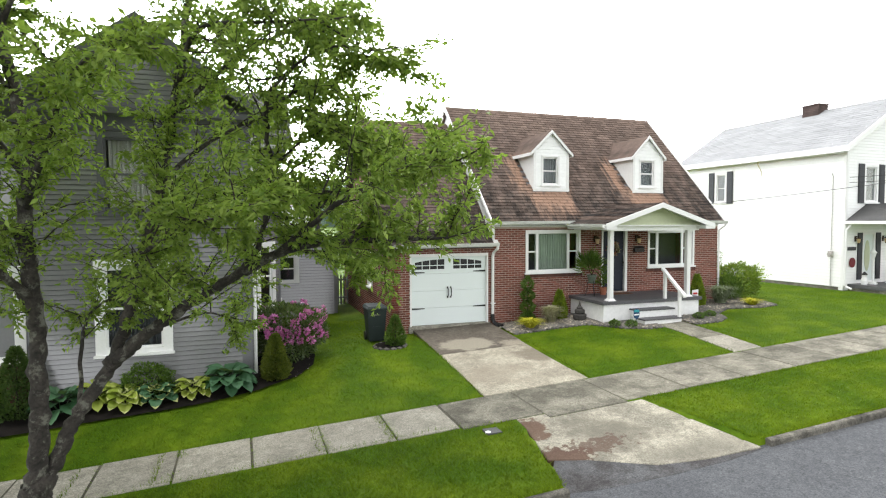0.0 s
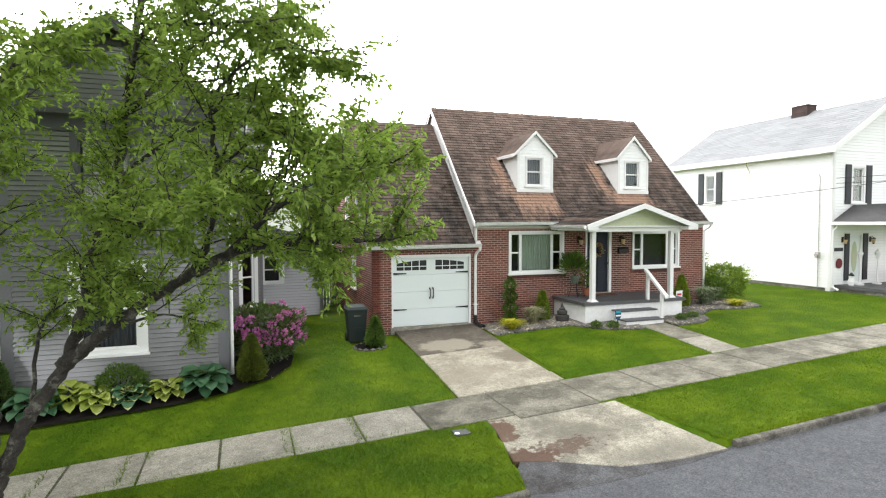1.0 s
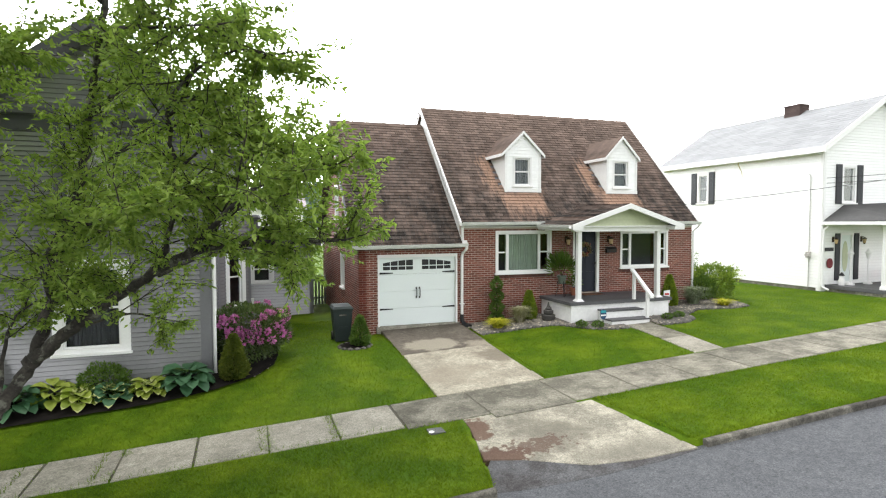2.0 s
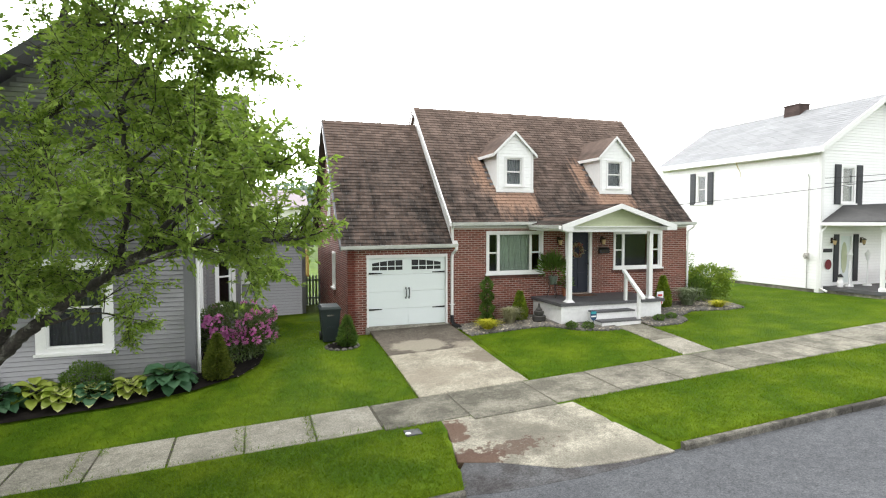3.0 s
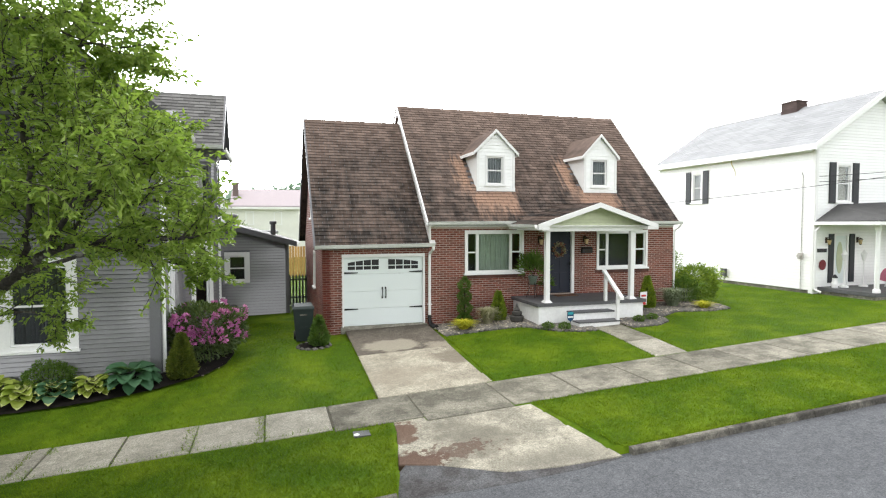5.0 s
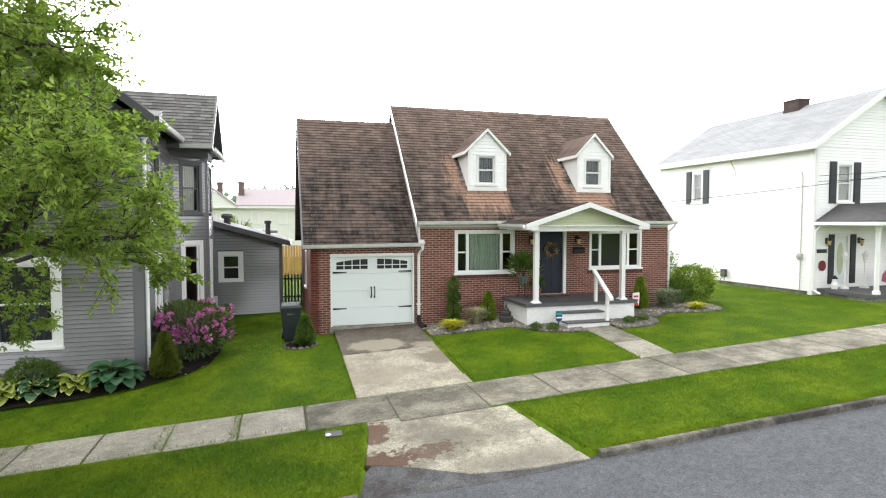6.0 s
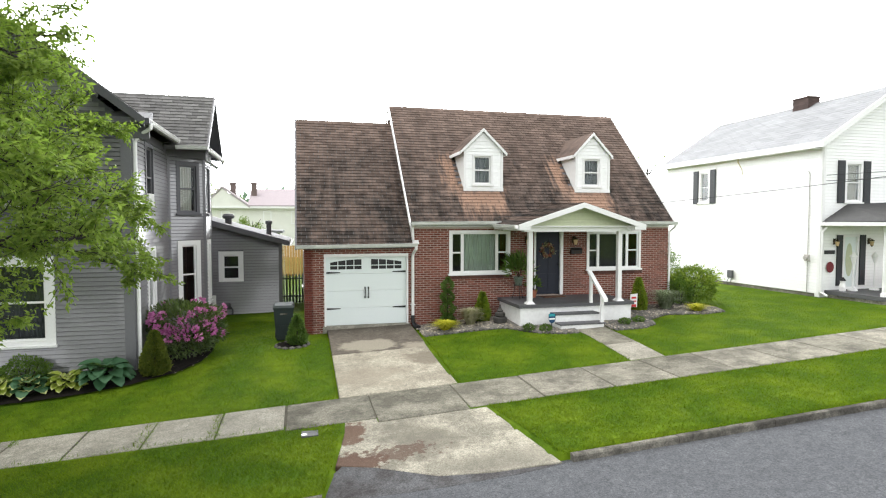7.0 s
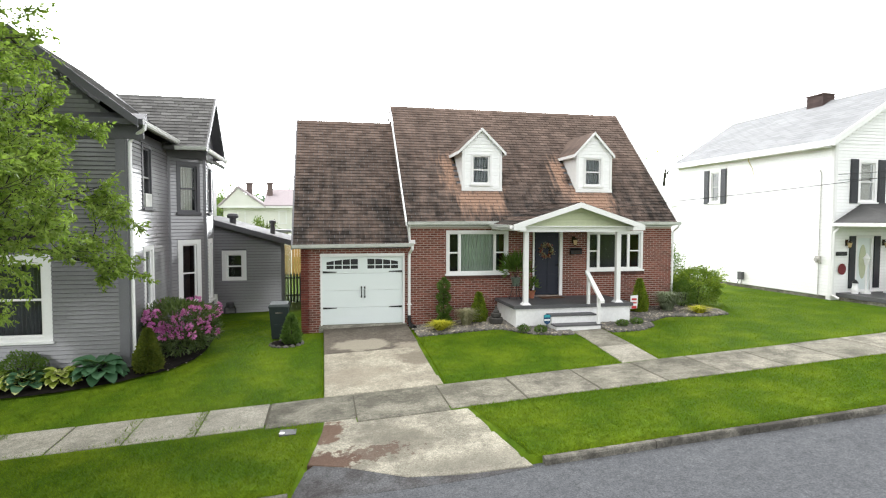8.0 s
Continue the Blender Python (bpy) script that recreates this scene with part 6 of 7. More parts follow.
BOUGH_LINES = [
    ("trunk", [(-6.82, -8.65, -1.2), (-6.8, -8.65, -0.5), (-6.8, -8.65, 0.25)], 0.165, 0.145, 0),
    ("stem", [(-6.82, -8.65, 0.1), (-6.74, -8.66, 0.9), (-6.74, -8.64, 1.9), (-6.8, -8.68, 3.0), (-6.75, -8.7, 3.9), (-6.95, -8.8, 5.2), (-7.2, -8.9, 6.8), (-7.2, -8.9, 8.4), (-7.0, -8.9, 9.6)], 0.105, 0.03, 0.25),
    ("stem", [(-6.76, -8.6, 0.05), (-6.5, -8.5, 0.75), (-6.1, -8.4, 1.42), (-5.85, -8.55, 2.1), (-5.7, -8.64, 2.7), (-5.45, -8.66, 3.6), (-5.3, -8.7, 4.6), (-5.1, -8.7, 6.2), (-5.2, -8.8, 7.6), (-5.0, -8.8, 9.2)], 0.09, 0.02, 0.3),
    ("bough", [(-6.1, -8.4, 1.42), (-5.6, -8.65, 1.85), (-5.12, -8.85, 2.2), (-4.3, -9.6, 2.72), (-3.7, -9.94, 2.85), (-3.2, -10.25, 2.87), (-2.75, -10.65, 2.9)], 0.085, 0.012, 0.25),
    ("bough", [(-4.75, -9.2, 2.42), (-4.45, -9.65, 2.9), (-4.35, -9.8, 3.6), (-4.38, -9.9, 4.25), (-4.0, -10.05, 4.68), (-3.6, -10.2, 4.78), (-3.3, -10.35, 4.6)], 0.036, 0.006, 0.12),
    ("bough", [(-4.38, -9.9, 4.15), (-4.05, -9.85, 4.4), (-3.7, -9.8, 4.35), (-3.45, -9.75, 4.1)], 0.02, 0.005, 0.1),
    ("bough", [(-5.35, -8.7, 4.3), (-4.6, -8.8, 5.0), (-4.1, -8.9, 5.25), (-3.6, -9.1, 5.25)], 0.04, 0.008, 0.15),
    ("bough", [(-5.75, -8.6, 2.6), (-5.35, -7.5, 3.3), (-4.3, -7.2, 3.5), (-3.6, -7.15, 3.35), (-3.15, -7.05, 3.15)], 0.045, 0.008, 0.2),
    ("bough", [(-4.6, -9.25, 2.5), (-4.0, -8.4, 2.7), (-3.4, -7.9, 2.5), (-3.0, -7.7, 2.4)], 0.035, 0.007, 0.2),
    ("bough", [(-4.3, -9.6, 2.72), (-3.7, -10.6, 3.3), (-3.35, -11.0, 3.5), (-3.0, -11.35, 3.55)], 0.035, 0.007, 0.2),
    ("bough", [(-5.3, -8.7, 4.6), (-5.0, -9.5, 5.0), (-4.5, -10.2, 4.9), (-3.9, -10.8, 4.8)], 0.035, 0.007, 0.15),
    ("bough", [(-6.74, -8.64, 2.2), (-7.3, -9.3, 3.0), (-7.9, -9.9, 3.4), (-8.6, -10.4, 3.5)], 0.05, 0.01, 0.2),
    ("bough", [(-6.78, -8.68, 3.2), (-6.3, -9.6, 3.9), (-5.9, -10.4, 4.3), (-5.4, -11.1, 4.4)], 0.045, 0.008, 0.2),
    ("bough", [(-6.8, -8.7, 3.6), (-7.5, -8.0, 4.4), (-8.3, -7.5, 4.9), (-9.0, -7.2, 5.0)], 0.045, 0.008, 0.15),
    ("bough", [(-5.5, -8.65, 3.5), (-4.8, -8.1, 4.2), (-4.1, -7.8, 4.5), (-3.4, -7.9, 4.4)], 0.035, 0.007, 0.15),
    ("bough", [(-5.8, -8.6, 2.2), (-5.6, -9.6, 2.7), (-5.1, -10.4, 3.0), (-4.5, -11.0, 3.2)], 0.035, 0.007, 0.2),
    ("bough", [(-6.95, -8.8, 5.0), (-6.3, -9.2, 6.0), (-5.6, -9.5, 6.5), (-5.0, -9.6, 6.6)], 0.03, 0.006, 0.1),
    ("bough", [(-4.05, -9.75, 2.78), (-3.9, -9.8, 3.2), (-3.7, -9.85, 3.7), (-3.6, -9.9, 4.0)], 0.02, 0.005, 0.1),
    ("bough", [(-3.95, -9.85, 3.1), (-3.6, -9.75, 3.5), (-3.3, -9.65, 3.7)], 0.016, 0.005, 0.1),
    ("bough", [(-4.35, -9.8, 3.6), (-3.95, -9.75, 3.95), (-3.6, -9.7, 4.0), (-3.35, -9.6, 3.8)], 0.018, 0.005, 0.1),
    ("bough", [(-3.6, -10.0, 2.86), (-3.4, -10.05, 3.2), (-3.2, -10.1, 3.5)], 0.018, 0.005, 0.1),
    # High boughs above the view, added to shade the lawn and grey wall.
    ("bough", [(-7.2, -8.9, 7.0), (-8.2, -9.6, 8.0), (-9.2, -10.0, 8.6)], 0.04, 0.006, 0.05),
    ("bough", [(-7.2, -8.9, 7.4), (-6.4, -7.6, 8.2), (-5.8, -6.4, 8.6), (-5.4, -5.6, 8.7)], 0.04, 0.006, 0.05),
    ("bough", [(-7.2, -8.9, 7.8), (-8.2, -7.6, 8.6), (-9.0, -6.4, 8.9)], 0.04, 0.006, 0.05),
    ("bough", [(-5.2, -8.8, 7.2), (-4.3, -8.0, 8.0), (-3.8, -7.0, 8.4), (-3.6, -6.2, 8.4)], 0.04, 0.006, 0.05),
    ("bough", [(-5.2, -8.8, 7.4), (-4.5, -9.8, 8.2), (-4.2, -10.8, 8.5)], 0.04, 0.006, 0.05),
    ("bough", [(-7.2, -8.9, 8.2), (-6.6, -10.0, 9.0), (-6.2, -10.9, 9.2)], 0.04, 0.006, 0.05),
    ("bough", [(-7.0, -8.9, 9.0), (-6.0, -8.0, 9.6), (-5.2, -7.4, 9.8)], 0.04, 0.006, 0.05),
    ("bough", [(-5.2, -8.8, 7.6), (-4.2, -7.2, 8.5), (-3.2, -5.8, 8.9), (-2.4, -4.6, 8.9)], 0.045, 0.006, 0.05),
    ("bough", [(-5.1, -8.8, 8.4), (-3.8, -8.6, 9.0), (-2.8, -8.3, 9.2), (-1.9, -8.0, 9.0)], 0.045, 0.006, 0.05),
    ("bough", [(-7.1, -8.9, 8.0), (-6.6, -6.8, 8.9), (-5.8, -5.2, 9.2), (-5.2, -4.0, 9.1)], 0.045, 0.006, 0.05),
    ("bough", [(-5.1, -8.8, 8.8), (-4.6, -7.0, 9.6), (-4.0, -5.4, 9.9), (-3.6, -4.0, 9.8)], 0.045, 0.006, 0.05),
    ("bough", [(-7.0, -8.8, 6.6), (-7.4, -7.6, 7.4), (-7.6, -6.4, 7.8), (-7.6, -5.6, 7.9)], 0.04, 0.006, 0.05),
    ("bough", [(-5.2, -8.7, 5.6), (-4.8, -8.0, 6.3), (-4.4, -7.5, 6.6)], 0.03, 0.006, 0.1),
    ("bough", [(-5.2, -8.7, 5.9), (-4.8, -9.5, 6.5), (-4.3, -9.9, 6.6)], 0.03, 0.006, 0.1),
    ("bough", [(-7.1, -8.85, 6.2), (-6.6, -8.0, 7.0), (-6.2, -7.4, 7.3)], 0.03, 0.006, 0.1),
    ("bough", [(-7.1, -8.85, 6.4), (-7.9, -8.3, 7.0), (-8.5, -7.8, 7.2)], 0.03, 0.006, 0.1),
    ("bough", [(-6.74, -8.64, 1.9), (-7.2, -8.0, 2.5), (-7.8, -7.4, 2.9), (-8.3, -7.0, 3.1)], 0.04, 0.007, 0.2),
    ("bough", [(-6.76, -8.66, 2.8), (-7.6, -8.8, 3.7), (-8.4, -9.0, 4.2), (-9.1, -9.1, 4.3)], 0.04, 0.007, 0.2),
    ("bough", [(-5.7, -8.64, 2.7), (-5.1, -8.6, 3.1), (-4.5, -8.7, 3.4), (-4.0, -8.9, 3.5)], 0.035, 0.007, 0.2),
    ("bough", [(-6.8, -8.7, 4.3), (-7.3, -8.9, 5.0), (-7.9, -9.2, 5.4), (-8.5, -9.4, 5.5)], 0.03, 0.006, 0.1),
    ("bough", [(-6.95, -8.8, 4.9), (-7.3, -8.5, 5.5), (-7.8, -8.2, 5.8), (-8.3, -8.0, 5.9)], 0.03, 0.006, 0.1),
    ("bough", [(-7.0, -8.8, 5.4), (-7.8, -9.2, 6.2), (-8.4, -9.6, 6.5)], 0.03, 0.006, 0.1),
    ("bough", [(-6.4, -8.48, 0.95), (-6.5, -7.8, 1.7), (-6.4, -7.2, 2.0), (-6.0, -6.8, 2.1)], 0.03, 0.006, 0.25),
    ("bough", [(-5.6, -8.65, 1.85), (-5.1, -8.0, 1.9), (-4.7, -7.7, 1.7)], 0.025, 0.006, 0.3),
]
twig_shape = Shape()
leaf_p, leaf_d = [], []


def sprout(p, d, length, depth):
    """A side branch that forks into leafy twigs."""
    d = d.normalized()
    pts = [p]
    for k in range(4):
        d = (d + Vector((random.gauss(0, 0.16), random.gauss(0, 0.16), random.gauss(0.02, 0.12)))).normalized()
        pts.append(pts[-1] + d * length / 4)
    r = 0.009 if depth else 0.0045
    twig_shape.tube(pts, [r, r * 0.85, r * 0.7, r * 0.5, r * 0.25], 4 if depth else 3, False)
    if depth:
        for k in range(1, 5):
            for j in range(2 if k < 4 else 3):
                e = (d * 0.7 + Vector((random.gauss(0, 0.7), random.gauss(0, 0.7), random.gauss(0.0, 0.45))))
                sprout(pts[k] + (pts[k] - pts[k - 1]) * random.uniform(-0.8, 0), e, length * random.uniform(0.3, 0.65), depth - 1)
    for k in range(0 if not depth else 3, 4):
        for j in range(5):
            t = random.random()
            q = pts[k].lerp(pts[k + 1], t)
            leaf_p.append(q + Vector((random.gauss(0, 0.022), random.gauss(0, 0.022), random.gauss(-0.015, 0.02))))
            leaf_d.append(d * 0.6 + Vector((random.gauss(0, 0.6), random.gauss(0, 0.6), random.gauss(-0.35, 0.4))))


for name, points, r0, r1, bare in BOUGH_LINES:
    line = bent(points, 12 if r0 > 0.08 else 5)
    n = len(line)
    wob = [q + Vector((random.gauss(0, 0.012), random.gauss(0, 0.012), 0)) if 0 < i < n - 1 else q for i, q in enumerate(line)]
    s = Shape()
    rad = [lerp(r0, r1, (i / (n - 1)) ** 0.8) * (1 + 0.08 * math.sin(i * 2.1)) for i in range(n)]
    if name == "trunk":
        rad = [r * (1 + 0.5 * max(0.0, 1 - 3 * i / n)) for i, r in enumerate(rad)]
    sides = 14 if r0 > 0.06 else 7
    s.tube(wob, rad, sides)
    if r0 > 0.06:
        for i, q in enumerate(s.v):
            ring, side = divmod(i, sides)
            swell = 0.1 * math.sin(3 * 2 * math.pi * side / sides + ring * 0.35) + random.uniform(-0.1, 0.1)
            s.v[i] = tuple(Vector(q) + (Vector(q) - wob[ring]) * swell)
    part(name, s, BARK, tree, smooth=True)
    if name == "trunk":
        continue
    total = sum((a - b).length for a, b in zip(line, line[1:]))
    # Unseen high boughs sprout far denser, purely to deepen the shade below.
    count = int(total * (1 - bare) / (0.03 if points[0][2] > 6.5 else 0.132))
    for k in range(count):
        f = bare + (1 - bare) * (k + random.random()) / count
        i = min(n - 2, int(f * (n - 1)))
        p = line[i].lerp(line[i + 1], f * (n - 1) - i)
        along = (line[i + 1] - line[i]).normalized()
        e = along * random.uniform(0.2, 0.8) + Vector((random.gauss(0, 0.7), random.gauss(0, 0.7), random.gauss(0.5 if r0 == 0.085 else 0.12, 0.4)))
        sprout(p, e, random.uniform(0.5, 1.2) * (1.1 - 0.62 * f), 1)
    sprout(line[-1], line[-1] - line[-2], 0.4, 1)
part("twigs", twig_shape, TWIG, tree, kind="stuff")
leaf_mesh("crown", np.array([tuple(p) for p in leaf_p]), np.array([tuple(d) for d in leaf_d]), 0.069, 0.029, LEAF, tree)


# shrubs and flowers beside the grey house
rh = shrub("rhododendron", -3.62, -1.3, 0.9, 0.85, 1.42, 5200, 0.11, 0.04, RHODO, "rhododendron bush in magenta bloom beside the grey house", lift=0.5, lumps=4)
fp, fd = shell(64, (-3.62, -1.3, ground_z(-3.62, -1.3) + 0.74), (0.92, 0.87, 0.72), inner=0.93, lumps=4, low=-0.3)
for p, d in zip(fp, fd):
    if d[0] * 0.7 - d[1] < 0.1 and random.random() < 0.7:
        continue
    k = 30
    pd = unit(rng.normal(size=(k, 3)) + d * 1.1)
    leaf_mesh("flower_truss", p + pd * 0.055, pd, 0.078, 0.064, PETAL, rh, kind="")
conifer("arborvitae", -3.98, -2.72, 0.29, 0.95, 6000, BRONZE_GREEN, "bronze-green globe arborvitae on black mulch")
conifer("dwarf_conifer", -0.82, -1.25, 0.25, 0.76, 1900, TOPIARY, "green dwarf spruce in a stone ring on the lawn")
shrub("low_shrub", -6.55, -2.78, 0.5, 0.3, 0.68, 3000, 0.055, 0.024, SHRUB, "low feathery green shrub by the siding", lift=0.45)
conifer("dark_yew", -8.75, -3.0, 0.42, 1.3, 4200, NEEDLE, "dark green upright yew by the grey house")


def hosta(x, y, r, h, n, material, rim, label):
    """A rosette of broad arching leaves, each a part."""
    z = ground_z(x, y) + 0.02
    t = thing("hosta", (x, y, z), label, "hosta", "hostas in the mulch bed")
    data = []
    for v in range(3):
        s = Shape()
        ln, wd = r * random.uniform(0.6, 0.72), r * random.uniform(0.48, 0.57)
        rows = [(0.0, 0.06, 0.0), (0.22, 0.82, 0.11), (0.55, 1.0, 0.11), (0.84, 0.62, -0.02), (1.0, 0.05, -0.13)]
        vs = []
        for a, b, c in rows:
            vs += [(a * ln, -b * wd / 2, c * ln + 0.02 * b), (a * ln, 0, c * ln - 0.03 * b), (a * ln, b * wd / 2, c * ln + 0.02 * b)]
        s.add(vs, [(3 * i + j, 3 * i + j + 3, 3 * i + j + 4, 3 * i + j + 1) for i in range(4) for j in range(2)])
        me = mesh_of("leaf", s, material, smooth=True)
        if rim:
            me.materials.append(rim)
            for q in (0, 1, 6, 7):
                me.polygons[q].material_index = 1
        data.append(me)
    for i in range(n):
        ring = i / n
        a = i * 2.4 + random.uniform(-0.2, 0.2)
        out = r * (0.15 + 0.4 * (1 - ring)) * random.uniform(0.8, 1.1)
        ob = piece("leaf", data[i % 3], (x + out * math.cos(a), y + out * math.sin(a), z + h * (0.35 + 0.6 * ring)), t)
        ob.rotation_euler = (random.uniform(-0.25, 0.25), 0.35 - 0.75 * ring + random.uniform(-0.1, 0.2), a)
        s = random.uniform(0.85, 1.15)
        ob.scale = (s, s, s)
    st = Shape()
    for i in range(6):
        a = i * 1.05
        st.tube([(x, y, z - 0.03), (x + r * 0.3 * math.cos(a), y + r * 0.3 * math.sin(a), z + h * 0.5)], [0.012, 0.008], 5)
    part("stalks", st, material, t, kind="stuff")
    return t


BLUE_L, LIME_L, RIM_L = "large blue-green hosta in black mulch", "lime-yellow hosta in black mulch", "variegated hosta with cream leaf edges"
for x, y, r, h, n, m, rim, label in ((-4.95, -2.95, 0.58, 0.42, 34, HOSTA_G, None, BLUE_L), (-5.65, -3.1, 0.4, 0.3, 26, HOSTA_Y, HOSTA_V, RIM_L), (-6.35, -3.12, 0.44, 0.3, 28, HOSTA_G, HOSTA_V, RIM_L),
                                     (-6.9, -3.15, 0.42, 0.3, 26, HOSTA_Y, HOSTA_V, RIM_L), (-7.4, -2.95, 0.46, 0.4, 28, HOSTA_Y, None, LIME_L), (-8.0, -3.1, 0.55, 0.42, 32, HOSTA_G, None, BLUE_L)):
    hosta(x, y, r, h, n, m, rim, label)

# planting along the brick house
conifer("tiered_topiary", 3.55, -0.48, 0.22, 1.4, 2200, TOPIARY, "slim tiered green conifer against the brick wall", waist=4.0)
conifer("golden_cypress", 4.62, -0.55, 0.22, 0.85, 2600, GOLD, "small golden-green cypress against the brick wall")
conifer("golden_cypress", 9.85, -0.72, 0.25, 1.0, 2800, GOLD, "small golden-green cypress beside the porch")
tuft("dry_grass", 4.15, -0.85, 0.36, 0.62, 620, DRY, "clump of dry beige grass in gravel")
tuft("yellow_sedge", 3.32, -1.08, 0.38, 0.34, 520, YELLOW, "bright yellow sedge clump in gravel")
tuft("yellow_sedge", 11.45, -1.5, 0.36, 0.28, 380, YELLOW, "yellow-green sedge clump at the bed edge")
tuft("lavender", 10.75, -0.85, 0.5, 0.75, 700, leaf_material("lavender_leaf", (0.16, 0.2, 0.12), (0.3, 0.33, 0.24), 0.8, 0.3), "grey-green lavender clump beside the brick corner")
for x, y in ((5.85, -2.42), (5.45, -2.2), (8.3, -2.42), (8.8, -2.35)):
    shrub("small_perennial", x, y, 0.16, 0.14, 0.2, 520, 0.045, 0.022, TOPIARY, "small green perennial in gravel", "plant", group="bed perennials")
spirea = shrub("spirea", 12.5, 0.1, 0.8, 0.7, 1.3, 5200, 0.075, 0.034, LIME, "bright lime-green spreading shrub at the house corner", lift=0.5, lumps=8)
sp, sd = [], []
for k in range(70):
    a, up = random.uniform(0, 6.28), random.uniform(0.3, 1.2)
    out = Vector((math.cos(a), math.sin(a), up)).normalized()
    root = Vector((12.5, 0.1, ground_z(12.5, 0.1) + 0.55)) + Vector((out.x * 0.5, out.y * 0.45, out.z * 0.35))
    reach = random.uniform(0.3, 0.75)
    for j in range(22):
        f = (j + random.random()) / 22
        sp.append(root + out * reach * f + Vector((random.gauss(0, 0.03), random.gauss(0, 0.03), random.gauss(0, 0.03) - 0.12 * f * f)))
        sd.append(out + Vector((random.gauss(0, 0.7), random.gauss(0, 0.7), random.gauss(0, 0.5))))
leaf_mesh("young_growth", np.array([tuple(p) for p in sp]), np.array([tuple(d) for d in sd]), 0.08, 0.036, leaf_material("fresh_lime_leaf", (0.14, 0.22, 0.02), (0.34, 0.42, 0.06), 0.5, 0.45), spirea)
shrub("side_shrub", 12.05, 1.5, 0.75, 0.8, 2.15, 3200, 0.075, 0.034, SHRUB, "dark green shrub behind the house corner", lift=0.5)
shrub("side_shrub", 11.75, -0.25, 0.4, 0.4, 0.95, 2600, 0.06, 0.025, SHRUB, "dark green shrub by the brick corner", lift=0.5)

# ---- porch and yard things ----
BRONZE = plain("bronze_metal", (0.05, 0.035, 0.022), 0.4, 0.15, 30, 2, 0, 0.1, 0.8)
TERRACOTTA = plain("terracotta", (0.3, 0.11, 0.06), 0.8, 0.12)
CELADON = plain("celadon_glaze", (0.11, 0.14, 0.11), 0.3, 0.1)
POT_DARK = plain("dark_stone_pot", (0.05, 0.047, 0.043), 0.8, 0.25)
BLUE_SIGN = plain("blue_sign", (0.01, 0.05, 0.12), 0.4, 0.05)
TEAL = plain("teal_print", (0.03, 0.3, 0.35), 0.4, 0.05)
RED_PRINT = plain("red_print", (0.5, 0.03, 0.03), 0.5, 0.05)
PINK = plain("pink_cloth", (0.65, 0.2, 0.3), 0.85, 0.1)
LAMP_GLASS = plain("amber_glass", (0.55, 0.4, 0.22), 0.25, 0.05)


def wall_lantern(w, u, z, label, group):
    t = thing("wall_lantern", w.at(u, 0.02, z), label, "wall lamp", group)
    s = Shape()
    w.box(s, u - 0.05, u + 0.05, 0.012, 0.035, z - 0.12, z + 0.1)
    part("backplate", s, BRONZE, t)
    s = Shape()
    s.tube([w.at(u, 0.03, z + 0.03), w.at(u, 0.1, z + 0.1), w.at(u, 0.15, z + 0.06)], [0.012] * 3, 6)
    part("arm", s, BRONZE, t)
    cx, cy, _ = w.at(u, 0.15, 0)
    s = Shape()
    s.lathe(cx, cy, [(0.03, z + 0.06), (0.085, z + 0.02), (0.09, z + 0.0)], 8)
    part("cap", s, BRONZE, t)
    s = Shape()
    s.lathe(cx, cy, [(0.045, z - 0.17), (0.075, z - 0.01)], 8)
    part("glass_shade", s, LAMP_GLASS, t, "amber glass shade")
    s = Shape()
    s.lathe(cx, cy, [(0.015, z - 0.21), (0.05, z - 0.17)], 8)
    part("finial", s, BRONZE, t)
    return t


for u in (6.86, 8.5):
    wall_lantern(F, u, 2.5, "bronze porch lantern with amber glass on brick", "porch lanterns")
t = thing("mailbox", F.at(8.57, 0.05, 2.1), "black metal wall mailbox on brick", "mailbox")
s = Shape()
F.box(s, 8.38, 8.76, 0.013, 0.11, 2.03, 2.16)
part("body", s, BLACK, t)
s = Shape()
s.prism([F.at(8.37, 0.013, 2.22), F.at(8.37, 0.12, 2.15), F.at(8.37, 0.125, 2.165), F.at(8.37, 0.013, 2.235)], (0.4, 0, 0))
part("lid", s, BLACK, t)
for k in range(4):
    s = Shape()
    F.box(s, 8.47 + k * 0.06, 8.5 + k * 0.06, 0.11, 0.114, 2.07, 2.13)
    part("bar", s, BRONZE, t)
wr = thing("door_wreath", (7.0, 0.05, 2.15), "dried flower wreath hung on the navy door", "wreath")
s = Shape()
s.tube([(7.0 + 0.17 * math.cos(a), 0.035, 2.15 + 0.17 * math.sin(a)) for a in np.linspace(0, 2 * np.pi, 25)], [0.03] * 25, 6, False)
part("ring", s, TWIG, wr)
a = rng.uniform(0, 6.28, 420)
wp_ = np.stack([7.0 + 0.18 * np.cos(a) + rng.normal(size=420) * 0.03, np.full(420, 0.02) - rng.uniform(0, 0.03, 420), 2.15 + 0.18 * np.sin(a) + rng.normal(size=420) * 0.03], 1)
leaf_mesh("dried_leaves", wp_[:270], rng.normal(size=(270, 3)) - np.array([[0, 0.5, 0]]), 0.06, 0.03, DRY, wr)
leaf_mesh("red_blooms", wp_[270:], rng.normal(size=(150, 3)) - np.array([[0, 0.5, 0]]), 0.05, 0.04, leaf_material("dusty_red_petal", (0.3, 0.03, 0.04), (0.4, 0.12, 0.1)), wr)
ps = thing("plant_stand", (5.78, -0.55, 0.695), "tall black wire plant stand on the porch", "plant stand")
